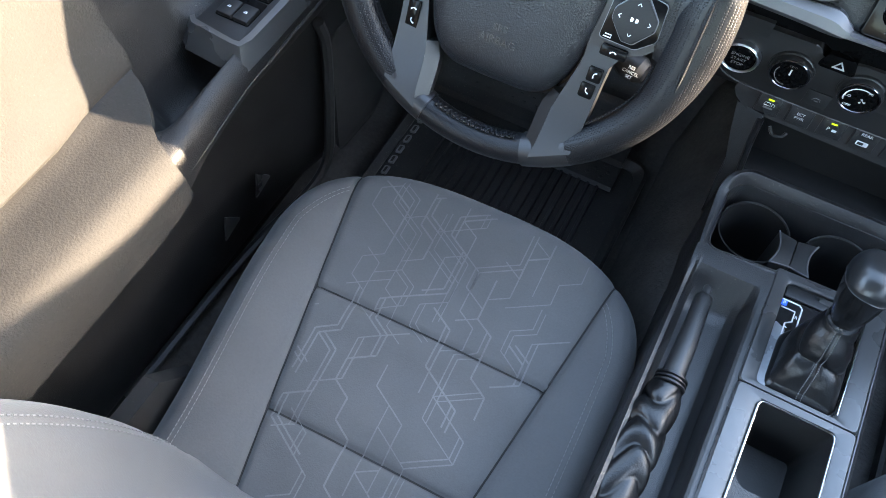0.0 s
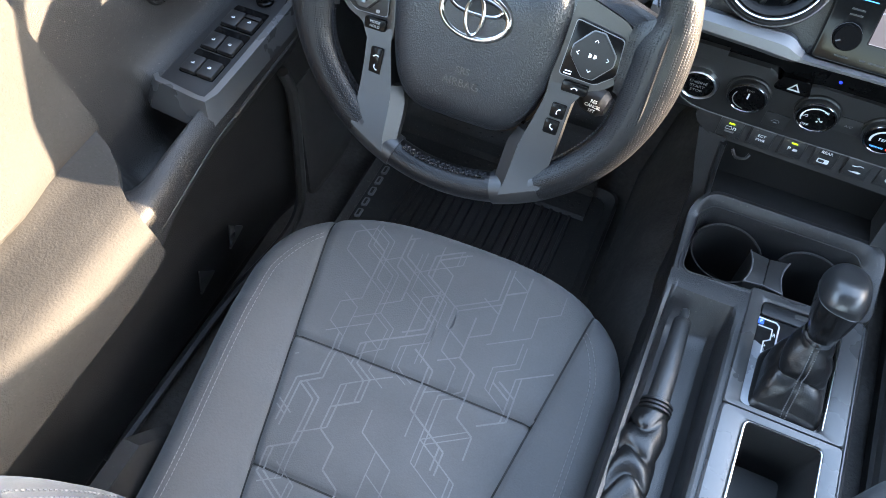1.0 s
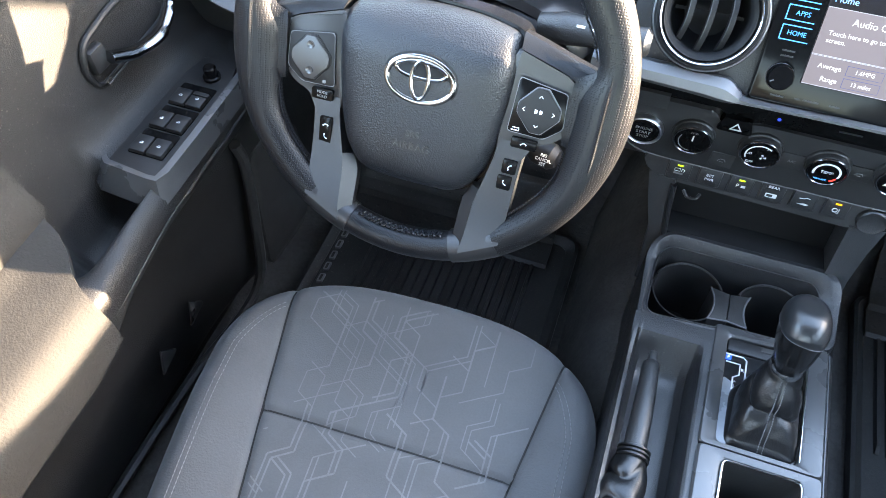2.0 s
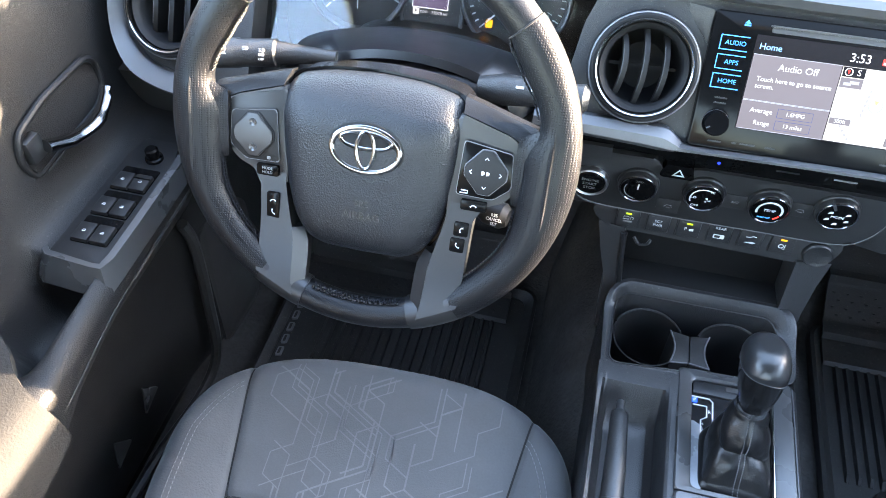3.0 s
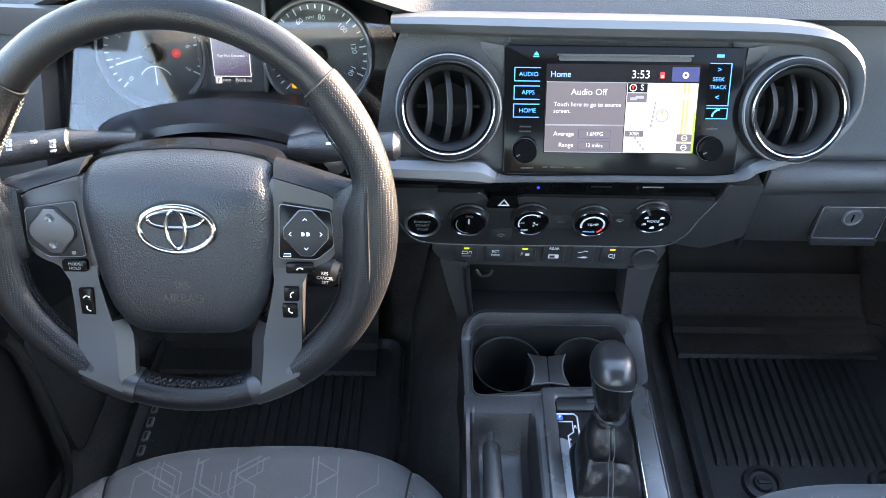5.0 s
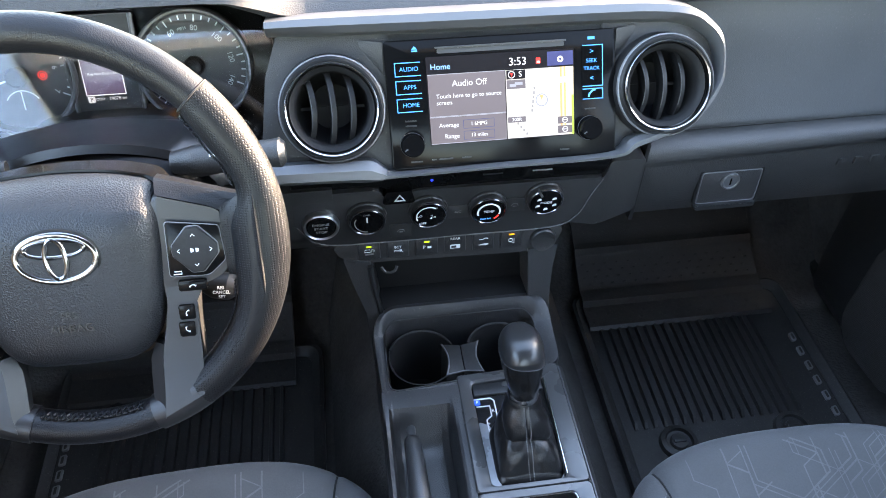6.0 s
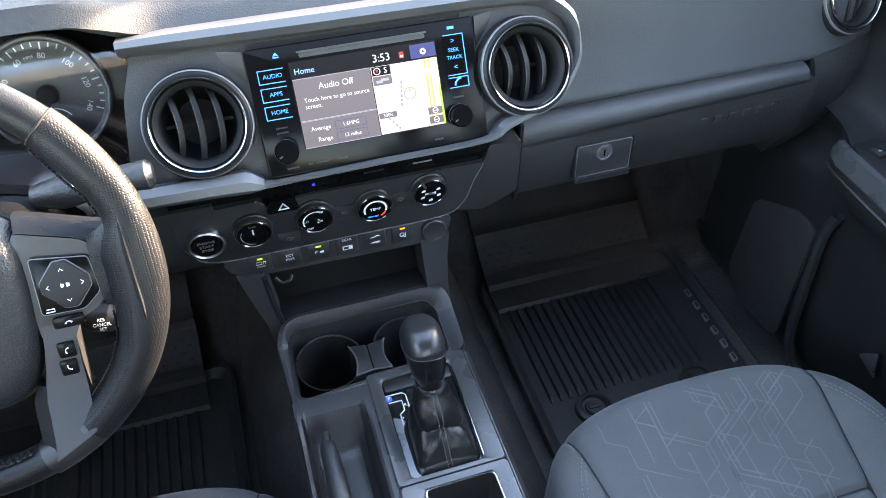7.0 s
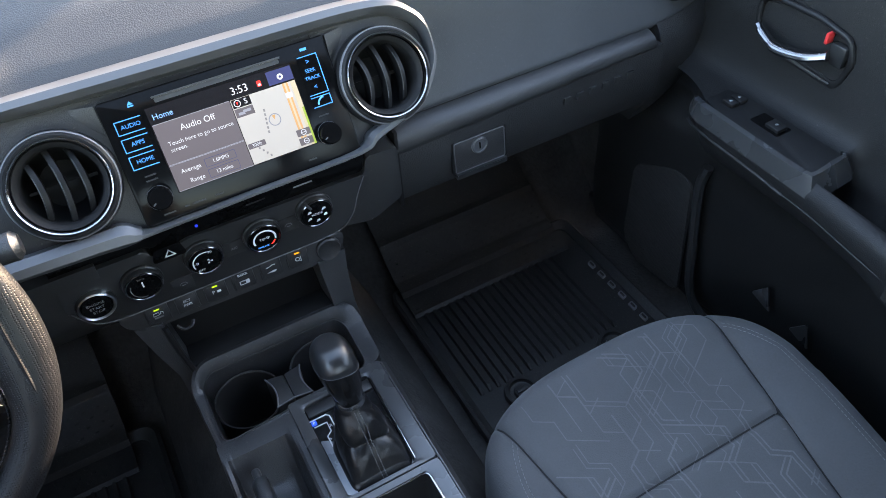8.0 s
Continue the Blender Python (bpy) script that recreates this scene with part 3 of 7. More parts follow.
PASS = smooth_line([(0.905, 0.825), (0.882, 0.79), (0.866, 0.74), (0.852, 0.68), (0.838, 0.637), (0.8315, 0.620), (0.835, 0.6115)], 4)
part("passenger_pad", thicken(sheet(24, len(PASS) - 1, lambda u, v: Vector((0.60 + 0.62 * u, PASS[round(v * (len(PASS) - 1))][0] + bend(0.60 + 0.62 * u), PASS[round(v * (len(PASS) - 1))][1]))), 0.012), PAD, dash, "smooth charcoal passenger airbag pad", world=True, sharp=60)
LEDGE = smooth_line([(0.838, 0.6125), (0.823, 0.6085), (0.8115, 0.6005), (0.8065, 0.588), (0.8075, 0.579)], 4)
part("ledge", thicken(sheet(24, len(LEDGE) - 1, lambda u, v: Vector((0.607 + 0.428 * u, LEDGE[round(v * (len(LEDGE) - 1))][0] + bend(0.607 + 0.428 * u), LEDGE[round(v * (len(LEDGE) - 1))][1] + 0.005 * u + 0.013 * u * v))), 0.012), DARK_PLASTIC, dash, "charcoal ledge above the glove box", world=True, sharp=60)
glove = part("glove_box_door", loft([[Vector((x, y + bend(x), z)) for y, z in ((0.8100, 0.581 + 0.030 * (x - 0.6)), (0.8085, 0.574 + 0.030 * (x - 0.6)), (0.8085, 0.55), (0.812, 0.512), (0.818, 0.494), (0.85, 0.486), (0.85, 0.592))] for x in [0.611 + 0.0222 * i for i in range(21)]]), GLOVE, dash, "closed charcoal glove box door", world=True, sharp=50)
part("panel_gap", box(0.6062, 0.6108, 0.8068, 0.84, 0.492, 0.616, 0), VENT_BLACK, dash, world=True)
# black strip that paints in the shadow line under the pad
part("pad_crease", tube([(0.607 + 0.0222 * k, 0.8340 + bend(0.607 + 0.0222 * k), 0.6122 + 0.00025 * k) for k in range(21)], 0.0016, 6), VENT_BLACK, dash, world=True)
gf = frame_of((0.732, 0.8075, 0.539), (1, 0, 0), (0, 0.09, 1))
part("latch_gap", prism(rect(-0.0435, -0.0285, 0.0435, 0.0265, 0.005), -0.004, 0.0012), VENT_BLACK, glove, m=WORLD[glove].inverted() @ gf)
part("latch_plate", prism(rect(-0.041, -0.026, 0.041, 0.024, 0.004), -0.004, 0.0022, 0.0012), GLOVE, glove, "black glove box latch", m=WORLD[glove].inverted() @ gf)
part("latch_grip", prism(rect(-0.041, -0.0335, 0.041, -0.0262, 0.002), -0.004, 0.0065, 0.002), DARK_SILVER, glove, m=WORLD[glove].inverted() @ gf)
part("latch_edge", tube([(p.x, p.y, 0.0022) for p in rect(-0.040, -0.025, 0.040, 0.023, 0.004)], 0.0006, 5, closed=True), EDGE, glove, m=WORLD[glove].inverted() @ gf)
lock = part("lock", lathe([(0.0125, 0.001), (0.0125, 0.0048), (0.0105, 0.0058), (0.009, 0.0046), (0.004, 0.0046)], 28, cap1=True), SILVER, glove, "round metal key lock", m=WORLD[glove].inverted() @ gf @ at(-0.001, 0.0085))
part("key_slot", box(-0.001, 0.001, -0.005, 0.005, 0.0046, 0.0052, 0), GLOSS, lock)
wf = frame_of((0.934, 0.8065, 0.5655), (1, 0, 0.03), (0, 0.06, 1))
bar = part("emblem_bar", prism(rounded([(-0.006, -0.0055), (0.005, -0.0055), (0.006, 0.0055), (-0.005, 0.0055)], 0.001, 2), -0.002, 0.0014, 0.0006), GLOVE, glove, "faint embossed mark", m=WORLD[glove].inverted() @ wf @ at(-0.055, 0))
for i in range(1, 6):
    again(bar, WORLD[glove].inverted() @ wf @ at(-0.055 + 0.0225 * i, 0), glove)
# pieces that close the passenger end
part("end_panel", loft([[Vector((x, y + bend(x), z)) for y, z in ((0.8445, 0.632), (0.822, 0.606), (0.814, 0.585), (0.820, 0.50), (0.86, 0.43), (1.0, 0.43), (1.0, 0.632))] for x in (1.0555, 1.10, 1.15, 1.195, 1.21)]), GLOVE, dash, "black end piece beside the door", world=True, sharp=40)
part("lower_cover", loft([[Vector((x, y, z)) for y, z in ((0.85, 0.506), (0.92, 0.47), (1.10, 0.43), (1.30, 0.40), (1.46, 0.42), (1.46, 0.52))] for x in (0.52, 0.8, 1.20)]), TOE, dash, "black panel above the passenger footwell", world=True)
part("knee_panel", loft([[Vector((x, y, z)) for y, z in ((0.79, 0.60), (0.80, 0.52), (0.86, 0.44), (0.95, 0.40), (1.30, 0.40), (1.46, 0.55), (1.0, 0.62))] for x in (-0.45, -0.1, 0.225)]), MATT, dash, "black knee panel under the steering column", world=True)
part("filler", box(0.215, 0.62, 0.885, 1.0, 0.44, 0.80, 0.004), MATT, dash, world=True)
part("filler", box(-0.46, 0.2, 0.93, 1.0, 0.55, 0.80, 0.004), MATT, dash, world=True)

# the frame of the middle dash face: x to the right, y up the face, z out of it
DF = frame_of((0.415, 0.764, 0.675), (1, 0, 0), (0, 0.043, 0.071))


def on_dash(bm, name, mat, parent, label="", u=0.0, v=0.0, n=0.0, rot=0.0, sharp=32):
    return part(name, bm, mat, parent, label, m=WORLD[parent].inverted() @ DF @ at(u, v, n) @ Matrix.Rotation(rot, 4, "Z"), sharp=sharp)


def band(outer, inner, depth_out, front_out, front_in, depth_in, n=5):
    """A raised band between two lines of the local plane."""
    o, i = smooth_line(outer, n), smooth_line(inner, n)
    rails = []
    for a, b in zip(o, i):
        w = (b - a)
        rails.append([Vector((a.x, a.y, depth_out)), Vector((a.x, a.y, front_out - 0.004)), Vector((a.x + w.x * 0.12, a.y + w.y * 0.12, front_out)),
                      Vector((b.x - w.x * 0.12, b.y - w.y * 0.12, front_in)), Vector((b.x, b.y, front_in - 0.003)), Vector((b.x, b.y, depth_in))])
    return loft(rails, closed=True, caps=True)


def holed(outline, cx, cy, r, z0, z1, n=72):
    """A plate with a round hole; the outline is convex."""
    inner, outer = [], []
    for k in range(n):
        a = 2 * math.pi * k / n
        d = Vector((math.cos(a), math.sin(a)))
        best = 9.0
        for p, q in zip(outline, outline[1:] + outline[:1]):
            p, q = Vector(p), Vector(q)
            e = q - p
            det = d.x * -e.y + e.x * d.y
            if abs(det) < 1e-9:
                continue
            w = p - Vector((cx, cy))
            t = (w.x * -e.y + e.x * w.y) / det
            s = (d.x * w.y - d.y * w.x) / det
            if t > 0 and -1e-6 <= s <= 1 + 1e-6:
                best = min(best, t)
        inner.append((cx + r * d.x, cy + r * d.y))
        outer.append((cx + best * d.x, cy + best * d.y))
    return loft([[Vector((x, y, z)) for x, y in ring] for ring, z in ((inner, z0), (inner, z1), (outer, z1), (outer, z0))], True, False)


on_dash(holed([(-0.262, -0.03), (-0.115, -0.03), (-0.115, 0.125), (-0.228, 0.125), (-0.245, 0.08)], -0.179, 0.0445, 0.052, -0.04, -0.010), "face_panel", FACE, dash, "charcoal panel around the vents")
on_dash(holed([(0.115, -0.024), (0.195, -0.012), (0.238, 0.035), (0.242, 0.075), (0.230, 0.10), (0.185, 0.125), (0.115, 0.125)], 0.1800, 0.0455, 0.052, -0.04, -0.010), "face_panel", FACE, dash, "charcoal panel around the vents")
on_dash(prism(rect(-0.116, -0.03, 0.116, 0.125), -0.04, -0.012), "face_panel", FACE, dash)
# upper band: its broad top looks up to the windscreen
up_o = [(-0.238, 0.150), (-0.19, 0.155), (-0.05, 0.156), (0.10, 0.155), (0.178, 0.151), (0.219, 0.140), (0.239, 0.120), (0.2480, 0.098), (0.2488, 0.070), (0.2445, 0.042), (0.221, 0.009), (0.188, -0.0075), (0.150, -0.0195), (0.122, -0.0295), (0.0, -0.031), (-0.118, -0.0325), (-0.134, -0.034), (-0.150, -0.0345), (-0.175, -0.033), (-0.235, -0.031), (-0.28, -0.030)]
up_i = [(-0.238, 0.120), (-0.19, 0.118), (-0.05, 0.115), (0.10, 0.114), (0.162, 0.113), (0.203, 0.109), (0.2225, 0.100), (0.2355, 0.088), (0.2405, 0.071), (0.2355, 0.045), (0.2075, 0.0145), (0.176, 0.0015), (0.142, -0.0085), (0.118, -0.0225), (0.0, -0.0245), (-0.112, -0.0255), (-0.128, -0.0205), (-0.142, -0.0105), (-0.165, -0.0095), (-0.235, -0.0085), (-0.28, -0.008)]
rails = []
for k, (a, b) in enumerate(zip(smooth_line(up_o, 5), smooth_line(up_i, 5))):
    t = min(max((a.y - 0.02) / 0.11, 0), 1)
    t = t * t * (3 - 2 * t)
    back = -0.05 * t - 0.012
    w = b - a
    rails.append([Vector((a.x, a.y, -0.05)), Vector((a.x, a.y, back * t + 0.006 * (1 - t))), Vector((a.x + w.x * (0.15 + 0.4 * t), a.y + w.y * (0.15 + 0.4 * t), 0.012)),
                  Vector((a.x + w.x * (0.55 + 0.2 * t), a.y + w.y * (0.55 + 0.2 * t), 0.013 + 0.002 * t)), Vector((a.x + w.x * 0.93, a.y + w.y * 0.93, 0.006)), Vector((b.x, b.y, -0.012))])
on_dash(loft(rails), "trim_band", SILVER, dash, "satin silver trim band", sharp=28)

# ---------------------------------------------------------------- round vents
def vent(m, r, label, lean=0.0):
    v = thing("air_vent", m, label, "vent", "round dashboard vents")
    part("collar", lathe([(r * 1.17, -0.012), (r * 1.155, 0.004), (r * 1.11, 0.010), (r * 1.05, 0.0135), (r * 1.0, 0.012)], 56), PLATE, v)
    part("chrome_ring", lathe([(r * 1.005, 0.009), (r * 1.002, 0.0135), (r * 0.992, 0.0158), (r * 0.975, 0.0168), (r * 0.950, 0.0160), (r * 0.930, 0.0130), (r * 0.924, 0.008)], 64), CHROME, v, "bright metal ring")
    part("inner_ring", lathe([(r * 0.93, 0.008), (r * 0.90, 0.0105), (r * 0.82, 0.007), (r * 0.78, 0.002), (r * 0.76, -0.02), (r * 0.5, -0.045), (0.0, -0.046)], 56), VENT_BLACK, v)
    for i in range(3):
        x = r * (-0.48 + 0.42 * i)
        h = math.sqrt(max((r * 0.79) ** 2 - x * x, 0)) * 0.98
        rows = []
        for j in range(13):
            a = -1 + j / 6
            bow = 0.008 * (1 - a * a)
            rows.append([Vector((x + dx + r * 0.10 * (1 - a * a), a * h, z + bow)) for dx, z in ((-0.0020, -0.026), (-0.0040, -0.010), (-0.0026, -0.0050), (0.0026, -0.0062), (0.0030, -0.009), (0.0020, -0.026))])
        sl = part("slat", loft(rows), SLAT, v)
        # paler bead that paints in the highlight along the slat
        part("slat_edge", tube([row[2] + Vector((0.0002, 0, 0.0004)) for row in rows[2:-2]], 0.0006, 5), GLINT_AND_SEAM, sl)
    part("seam_ring", lathe([(r * 1.135, 0.0072), (r * 1.12, 0.0102), (r * 1.10, 0.0108)], 56), EDGE, v)
    part("pivot", box(-r * 0.7, r * 0.7, -0.0016, 0.0016, -0.03, -0.024, 0), VENT_BLACK, v)
    return v


vent(DF @ at(-0.179, 0.0445, 0.0), 0.0485, "round black air vent with chrome ring beside the screen")
vent(DF @ at(0.1800, 0.0455, 0.0), 0.0485, "round black air vent with chrome ring beside the glove box")
LV = frame_of((-0.300, 0.80, 0.694), (1, -0.10, 0), (0, 0.043, 0.071))
vent(LV, 0.0505, "round black air vent with chrome ring beside the driver's door")
RV = frame_of((1.108, 0.868, 0.684), (1, 0.12, 0), (0, 0.043, 0.071))
vent(RV, 0.046, "round black air vent with chrome ring beside the passenger door")

# driver's outer trim
lo = [(0.155, 0.115), (0.06, 0.112), (-0.02, 0.11), (-0.06, 0.085), (-0.078, 0.03), (-0.076, -0.03), (-0.052, -0.075), (-0.01, -0.093), (0.05, -0.098), (0.13, -0.098)]
li = [(0.155, 0.082), (0.06, 0.082), (0.0, 0.079), (-0.04, 0.062), (-0.062, 0.022), (-0.061, -0.024), (-0.043, -0.055), (-0.01, -0.070), (0.05, -0.076), (0.13, -0.078)]
part("trim_band", band(lo, li, -0.04, 0.013, 0.003, -0.015), SILVER, dash, "satin silver trim band", m=WORLD[dash].inverted() @ LV)
part("face_panel", holed([(-0.065, -0.08), (0.10, -0.08), (0.10, 0.085), (-0.065, 0.085)], 0.0, 0.0, 0.0545, -0.04, -0.010), FACE, dash, m=WORLD[dash].inverted() @ LV)

for sg, u0 in ((-1, -0.1225), (1, 0.1285)):
    b = loft([[Vector((u0, v, z)) for v, z in ((0.108, -0.012), (0.108, -0.002), (0.076, -0.009), (0.076, -0.012))],
              [Vector((u0 + sg * 0.024, v, z)) for v, z in ((0.112, -0.013), (0.112, -0.0095), (0.104, -0.0105), (0.104, -0.013))]])
    on_dash(b, "face_facet", FACE, dash, "small slanted facet beside the screen")

# ---------------------------------------------------------------- head unit and its screen
unit = thing("head_unit", DF, "gloss black touchscreen head unit with lit map and blue keys", "screen")
face = part("face_plate", prism(rect(-0.121, -0.0245, 0.1265, 0.109, 0.004), -0.01, 0.0, 0.0015), GLOSS, unit)
part("disc_slot", prism(rect(-0.066, 0.0935, 0.070, 0.0985, 0.002), 0.0, 0.0006), MATT, unit)
part("slot_lip", prism(rect(-0.068, 0.0985, 0.072, 0.1005, 0.0009), 0.0, 0.0022, 0.0006), BLACK_PLASTIC, unit)
DX0, DX1, DY0, DY1 = -0.0775, 0.0795, 0.0, 0.0845
scr = part("screen", prism(rect(DX0 - 0.001, DY0 - 0.001, DX1 + 0.001, DY1 + 0.006, 0.001), 0.0, 0.0008), SCREEN_DARK, unit, "lit display with a map")


def tile(x0, y0, x1, y1, mat, level=1, r=0.0, name="display_tile"):
    return part(name, prism(rect(x0, y0, x1, y1, r), 0.0008, 0.0008 + 0.0002 * level), mat, scr)


def say(text, x, y, size, mat, level=3, align="CENTER", parent=None, n=0.0008, label="", name="lettering"):
    b = words(text, size, 0.00008, align)
    return part(name, b, mat, parent or scr, label, m=at(x, y, n + 0.0002 * level))


W, H = DX1 - DX0, DY1 - DY0
tile(DX0, DY0 + 0.34 * H, DX0 + 0.525 * W, DY0 + 0.855 * H, SCREEN_GREY)
tile(DX0, DY0, DX0 + 0.525 * W, DY0 + 0.325 * H, SCREEN_GREY)
for y in (0.34, 0.33, 0.855, 0.0):
    tile(DX0, DY0 + y * H - 0.0003, DX0 + 0.525 * W, DY0 + y * H + 0.0003, SCREEN_LINE, 2)
tile(DX0 + 0.53 * W, DY0, DX1, DY0 + 0.855 * H, SCREEN_MAP)
tile(DX0 + 0.905 * W, DY0 + 0.03 * H, DX0 + 0.945 * W, DY0 + 0.855 * H, SCREEN_ROAD, 2)
tile(DX0 + 0.918 * W, DY0 + 0.03 * H, DX0 + 0.932 * W, DY0 + 0.855 * H, SCREEN_PALE, 3)
tile(DX0 + 0.965 * W, DY0, DX1, DY0 + 0.855 * H, SCREEN_PALE, 2)
tile(DX0 + 0.985 * W, DY0, DX1, DY0 + 0.5 * H, SCREEN_GREEN, 3)
tile(DX0 + 0.535 * W, DY0 + 0.74 * H, DX0 + 0.665 * W, DY0 + 0.85 * H, SCREEN_DARK, 2)
tile(DX0 + 0.535 * W, DY0 + 0.62 * H, DX0 + 0.665 * W, DY0 + 0.73 * H, SCREEN_GREY, 2)
tile(DX0 + 0.555 * W, DY0 + 0.645 * H, DX0 + 0.60 * W, DY0 + 0.68 * H, SCREEN_LINE, 3)
tile(DX0 + 0.59 * W, DY0 + 0.665 * H, DX0 + 0.645 * W, DY0 + 0.70 * H, SCREEN_LINE, 3)
comp = part("compass", lathe([(0.0038, 0.001), (0.0038, 0.0014), (0.0030, 0.0014), (0.0030, 0.001)], 22), SCREEN_TEXT, scr, "small compass", m=at(DX0 + 0.570 * W, DY0 + 0.795 * H, 0.0002))
part("needle", prism([(-0.0013, 0.0016), (0.0, -0.0022), (0.0013, 0.0016)], 0.001, 0.0014), RED_GLOW, comp)
say("S", DX0 + 0.63 * W, DY0 + 0.795 * H, 0.0085, SCREEN_TEXT)
part("position_mark", lathe([(0.0068, 0.001), (0.0068, 0.0013), (0.0058, 0.0013), (0.0058, 0.001)], 30), SCREEN_LINE, scr, m=at(DX0 + 0.775 * W, DY0 + 0.46 * H, 0))
part("position_mark", prism([(0, -0.001), (0.002, 0.0042), (-0.002, 0.0042)], 0.001, 0.0014), SCREEN_ROAD, scr, m=at(DX0 + 0.775 * W, DY0 + 0.47 * H, 0))
tile(DX0 + 0.535 * W, DY0 + 0.20 * H, DX0 + 0.66 * W, DY0 + 0.27 * H, SCREEN_GREY, 2, 0.001)
say("300ft", DX0 + 0.597 * W, DY0 + 0.235 * H, 0.0052, SCREEN_TEXT, 3)
for k in range(6):
    tile(DX0 + (0.70 + 0.004 * k) * W, DY0 + (0.32 + 0.055 * k) * H, DX0 + (0.712 + 0.004 * k) * W, DY0 + (0.355 + 0.055 * k) * H, SCREEN_NAME, 2)
for k in range(4):
    tile(DX0 + (0.60 + 0.02 * k) * W, DY0 + (0.17 - 0.045 * k) * H, DX0 + (0.612 + 0.02 * k) * W, DY0 + (0.197 - 0.045 * k) * H, SCREEN_NAME, 4)
tile(DX0 + 0.885 * W, DY0 + 0.145 * H, DX0 + 0.985 * W, DY0 + 0.235 * H, SCREEN_GREY, 4, 0.001)
tile(DX0 + 0.885 * W, DY0 + 0.025 * H, DX0 + 0.985 * W, DY0 + 0.12 * H, SCREEN_GREY, 4, 0.001)
for y in (0.19, 0.072):
    part("zoom_mark", lathe([(0.0032, 0.0016), (0.0032, 0.0019), (0.0024, 0.0019), (0.0024, 0.0016)], 18), SCREEN_TEXT, scr, m=at(DX0 + 0.935 * W, DY0 + y * H, 0))
    tile(DX0 + 0.922 * W, DY0 + (y - 0.004) * H, DX0 + 0.948 * W, DY0 + (y + 0.004) * H, SCREEN_TEXT, 6)
tile(DX0 + 0.905 * W, DY0 + 0.66 * H, DX0 + 0.95 * W, DY0 + 0.73 * H, SCREEN_TEXT, 4, 0.001)
tile(DX0 + 0.82 * W, DY0 + 0.875 * H, DX1, DY1 + 0.004, SCREEN_NAVY, 1)
part("gear_mark", lathe([(0.0034, 0.001), (0.0034, 0.0014), (0.0014, 0.0014), (0.0014, 0.001)], 10), SCREEN_TEXT, scr, m=at(DX0 + 0.91 * W, DY0 + 0.95 * H, 0))
tile(DX0 + 0.742 * W, DY0 + 0.91 * H, DX0 + 0.772 * W, DY0 + 0.985 * H, RED_GLOW, 2, 0.0008)
tile(DX0 + 0.748 * W, DY0 + 0.92 * H, DX0 + 0.766 * W, DY0 + 0.945 * H, SCREEN_TEXT, 3)
say("Home", DX0 + 0.02 * W, DY0 + 0.945 * H, 0.0085, SCREEN_BLUE, align="LEFT")
say("3:53", DX0 + 0.615 * W, DY0 + 0.95 * H, 0.0115, SCREEN_TEXT)
say("Audio Off", DX0 + 0.28 * W, DY0 + 0.735 * H, 0.0092, SCREEN_TEXT)
say("Touch here to go to source", DX0 + 0.05 * W, DY0 + 0.585 * H, 0.0062, SCREEN_TEXT, align="LEFT")
say("screen.", DX0 + 0.05 * W, DY0 + 0.505 * H, 0.0062, SCREEN_TEXT, align="LEFT")
for text, val, y in (("Average", "1.6MPG", 0.225), ("Range", "13 miles", 0.085)):
    say(text, DX0 + 0.195 * W, DY0 + y * H, 0.0065, SCREEN_TEXT, align="RIGHT")
    tile(DX0 + 0.225 * W, DY0 + (y - 0.055) * H, DX0 + 0.44 * W, DY0 + (y + 0.055) * H, SCREEN_NAVY, 2)
    tile(DX0 + 0.228 * W, DY0 + (y - 0.05) * H, DX0 + 0.437 * W, DY0 + (y + 0.05) * H, SCREEN_GREY, 3)
    say(val, DX0 + 0.333 * W, DY0 + y * H, 0.0056, SCREEN_TEXT, 4)


def outline(x0, y0, x1, y1, w, sides, mat, parent, z0=0.0, z1=0.0008):
    b = bmesh.new()
    if "l" in sides:
        prism(rect(x0, y0, x0 + w, y1), z0, z1, bm=b)
    if "r" in sides:
        prism(rect(x1 - w, y0, x1, y1), z0, z1, bm=b)
    if "b" in sides:
        prism(rect(x0 + w, y0, x1 - w, y0 + w), z0, z1, bm=b)
    if "t" in sides:
        prism(rect(x0 + w, y1 - w, x1 - w, y1), z0, z1, bm=b)
    return part("key_outline", b, mat, parent, "blue lit outline")


for text, v in (("AUDIO", 0.0795), ("APPS", 0.061), ("HOME", 0.0425)):
    k = part("key", prism(rect(-0.1115, v - 0.0072, -0.0835, v + 0.0072, 0.001), 0.0, 0.0004), GLOSS, unit, "blue backlit key")
    outline(-0.1115, v - 0.0072, -0.0835, v + 0.0072, 0.0009, "ltb", BLUE_GLOW, k, 0.0004, 0.0007)
    say(text, -0.0965, v, 0.0063, BLUE_GLOW, 1, parent=k, n=0.0004)
k = part("key", prism(rect(0.089, 0.0495, 0.1125, 0.093, 0.001), 0.0, 0.0004), GLOSS, unit, "blue backlit key")
outline(0.089, 0.0495, 0.1125, 0.093, 0.0009, "rtb", BLUE_GLOW, k, 0.0004, 0.0007)
for text, y, s in ((">", 0.086, 0.008), ("SEEK", 0.0765, 0.0058), ("TRACK", 0.0685, 0.0055), ("<", 0.058, 0.008)):
    say(text, 0.1, y, s, BLUE_GLOW, 1, parent=k, n=0.0004)
k = part("key", prism(rect(0.089, 0.036, 0.1125, 0.0475, 0.001), 0.0, 0.0004), GLOSS, unit, "blue backlit key")
outline(0.089, 0.036, 0.1125, 0.0475, 0.0009, "rtb", BLUE_GLOW, k, 0.0004, 0.0007)
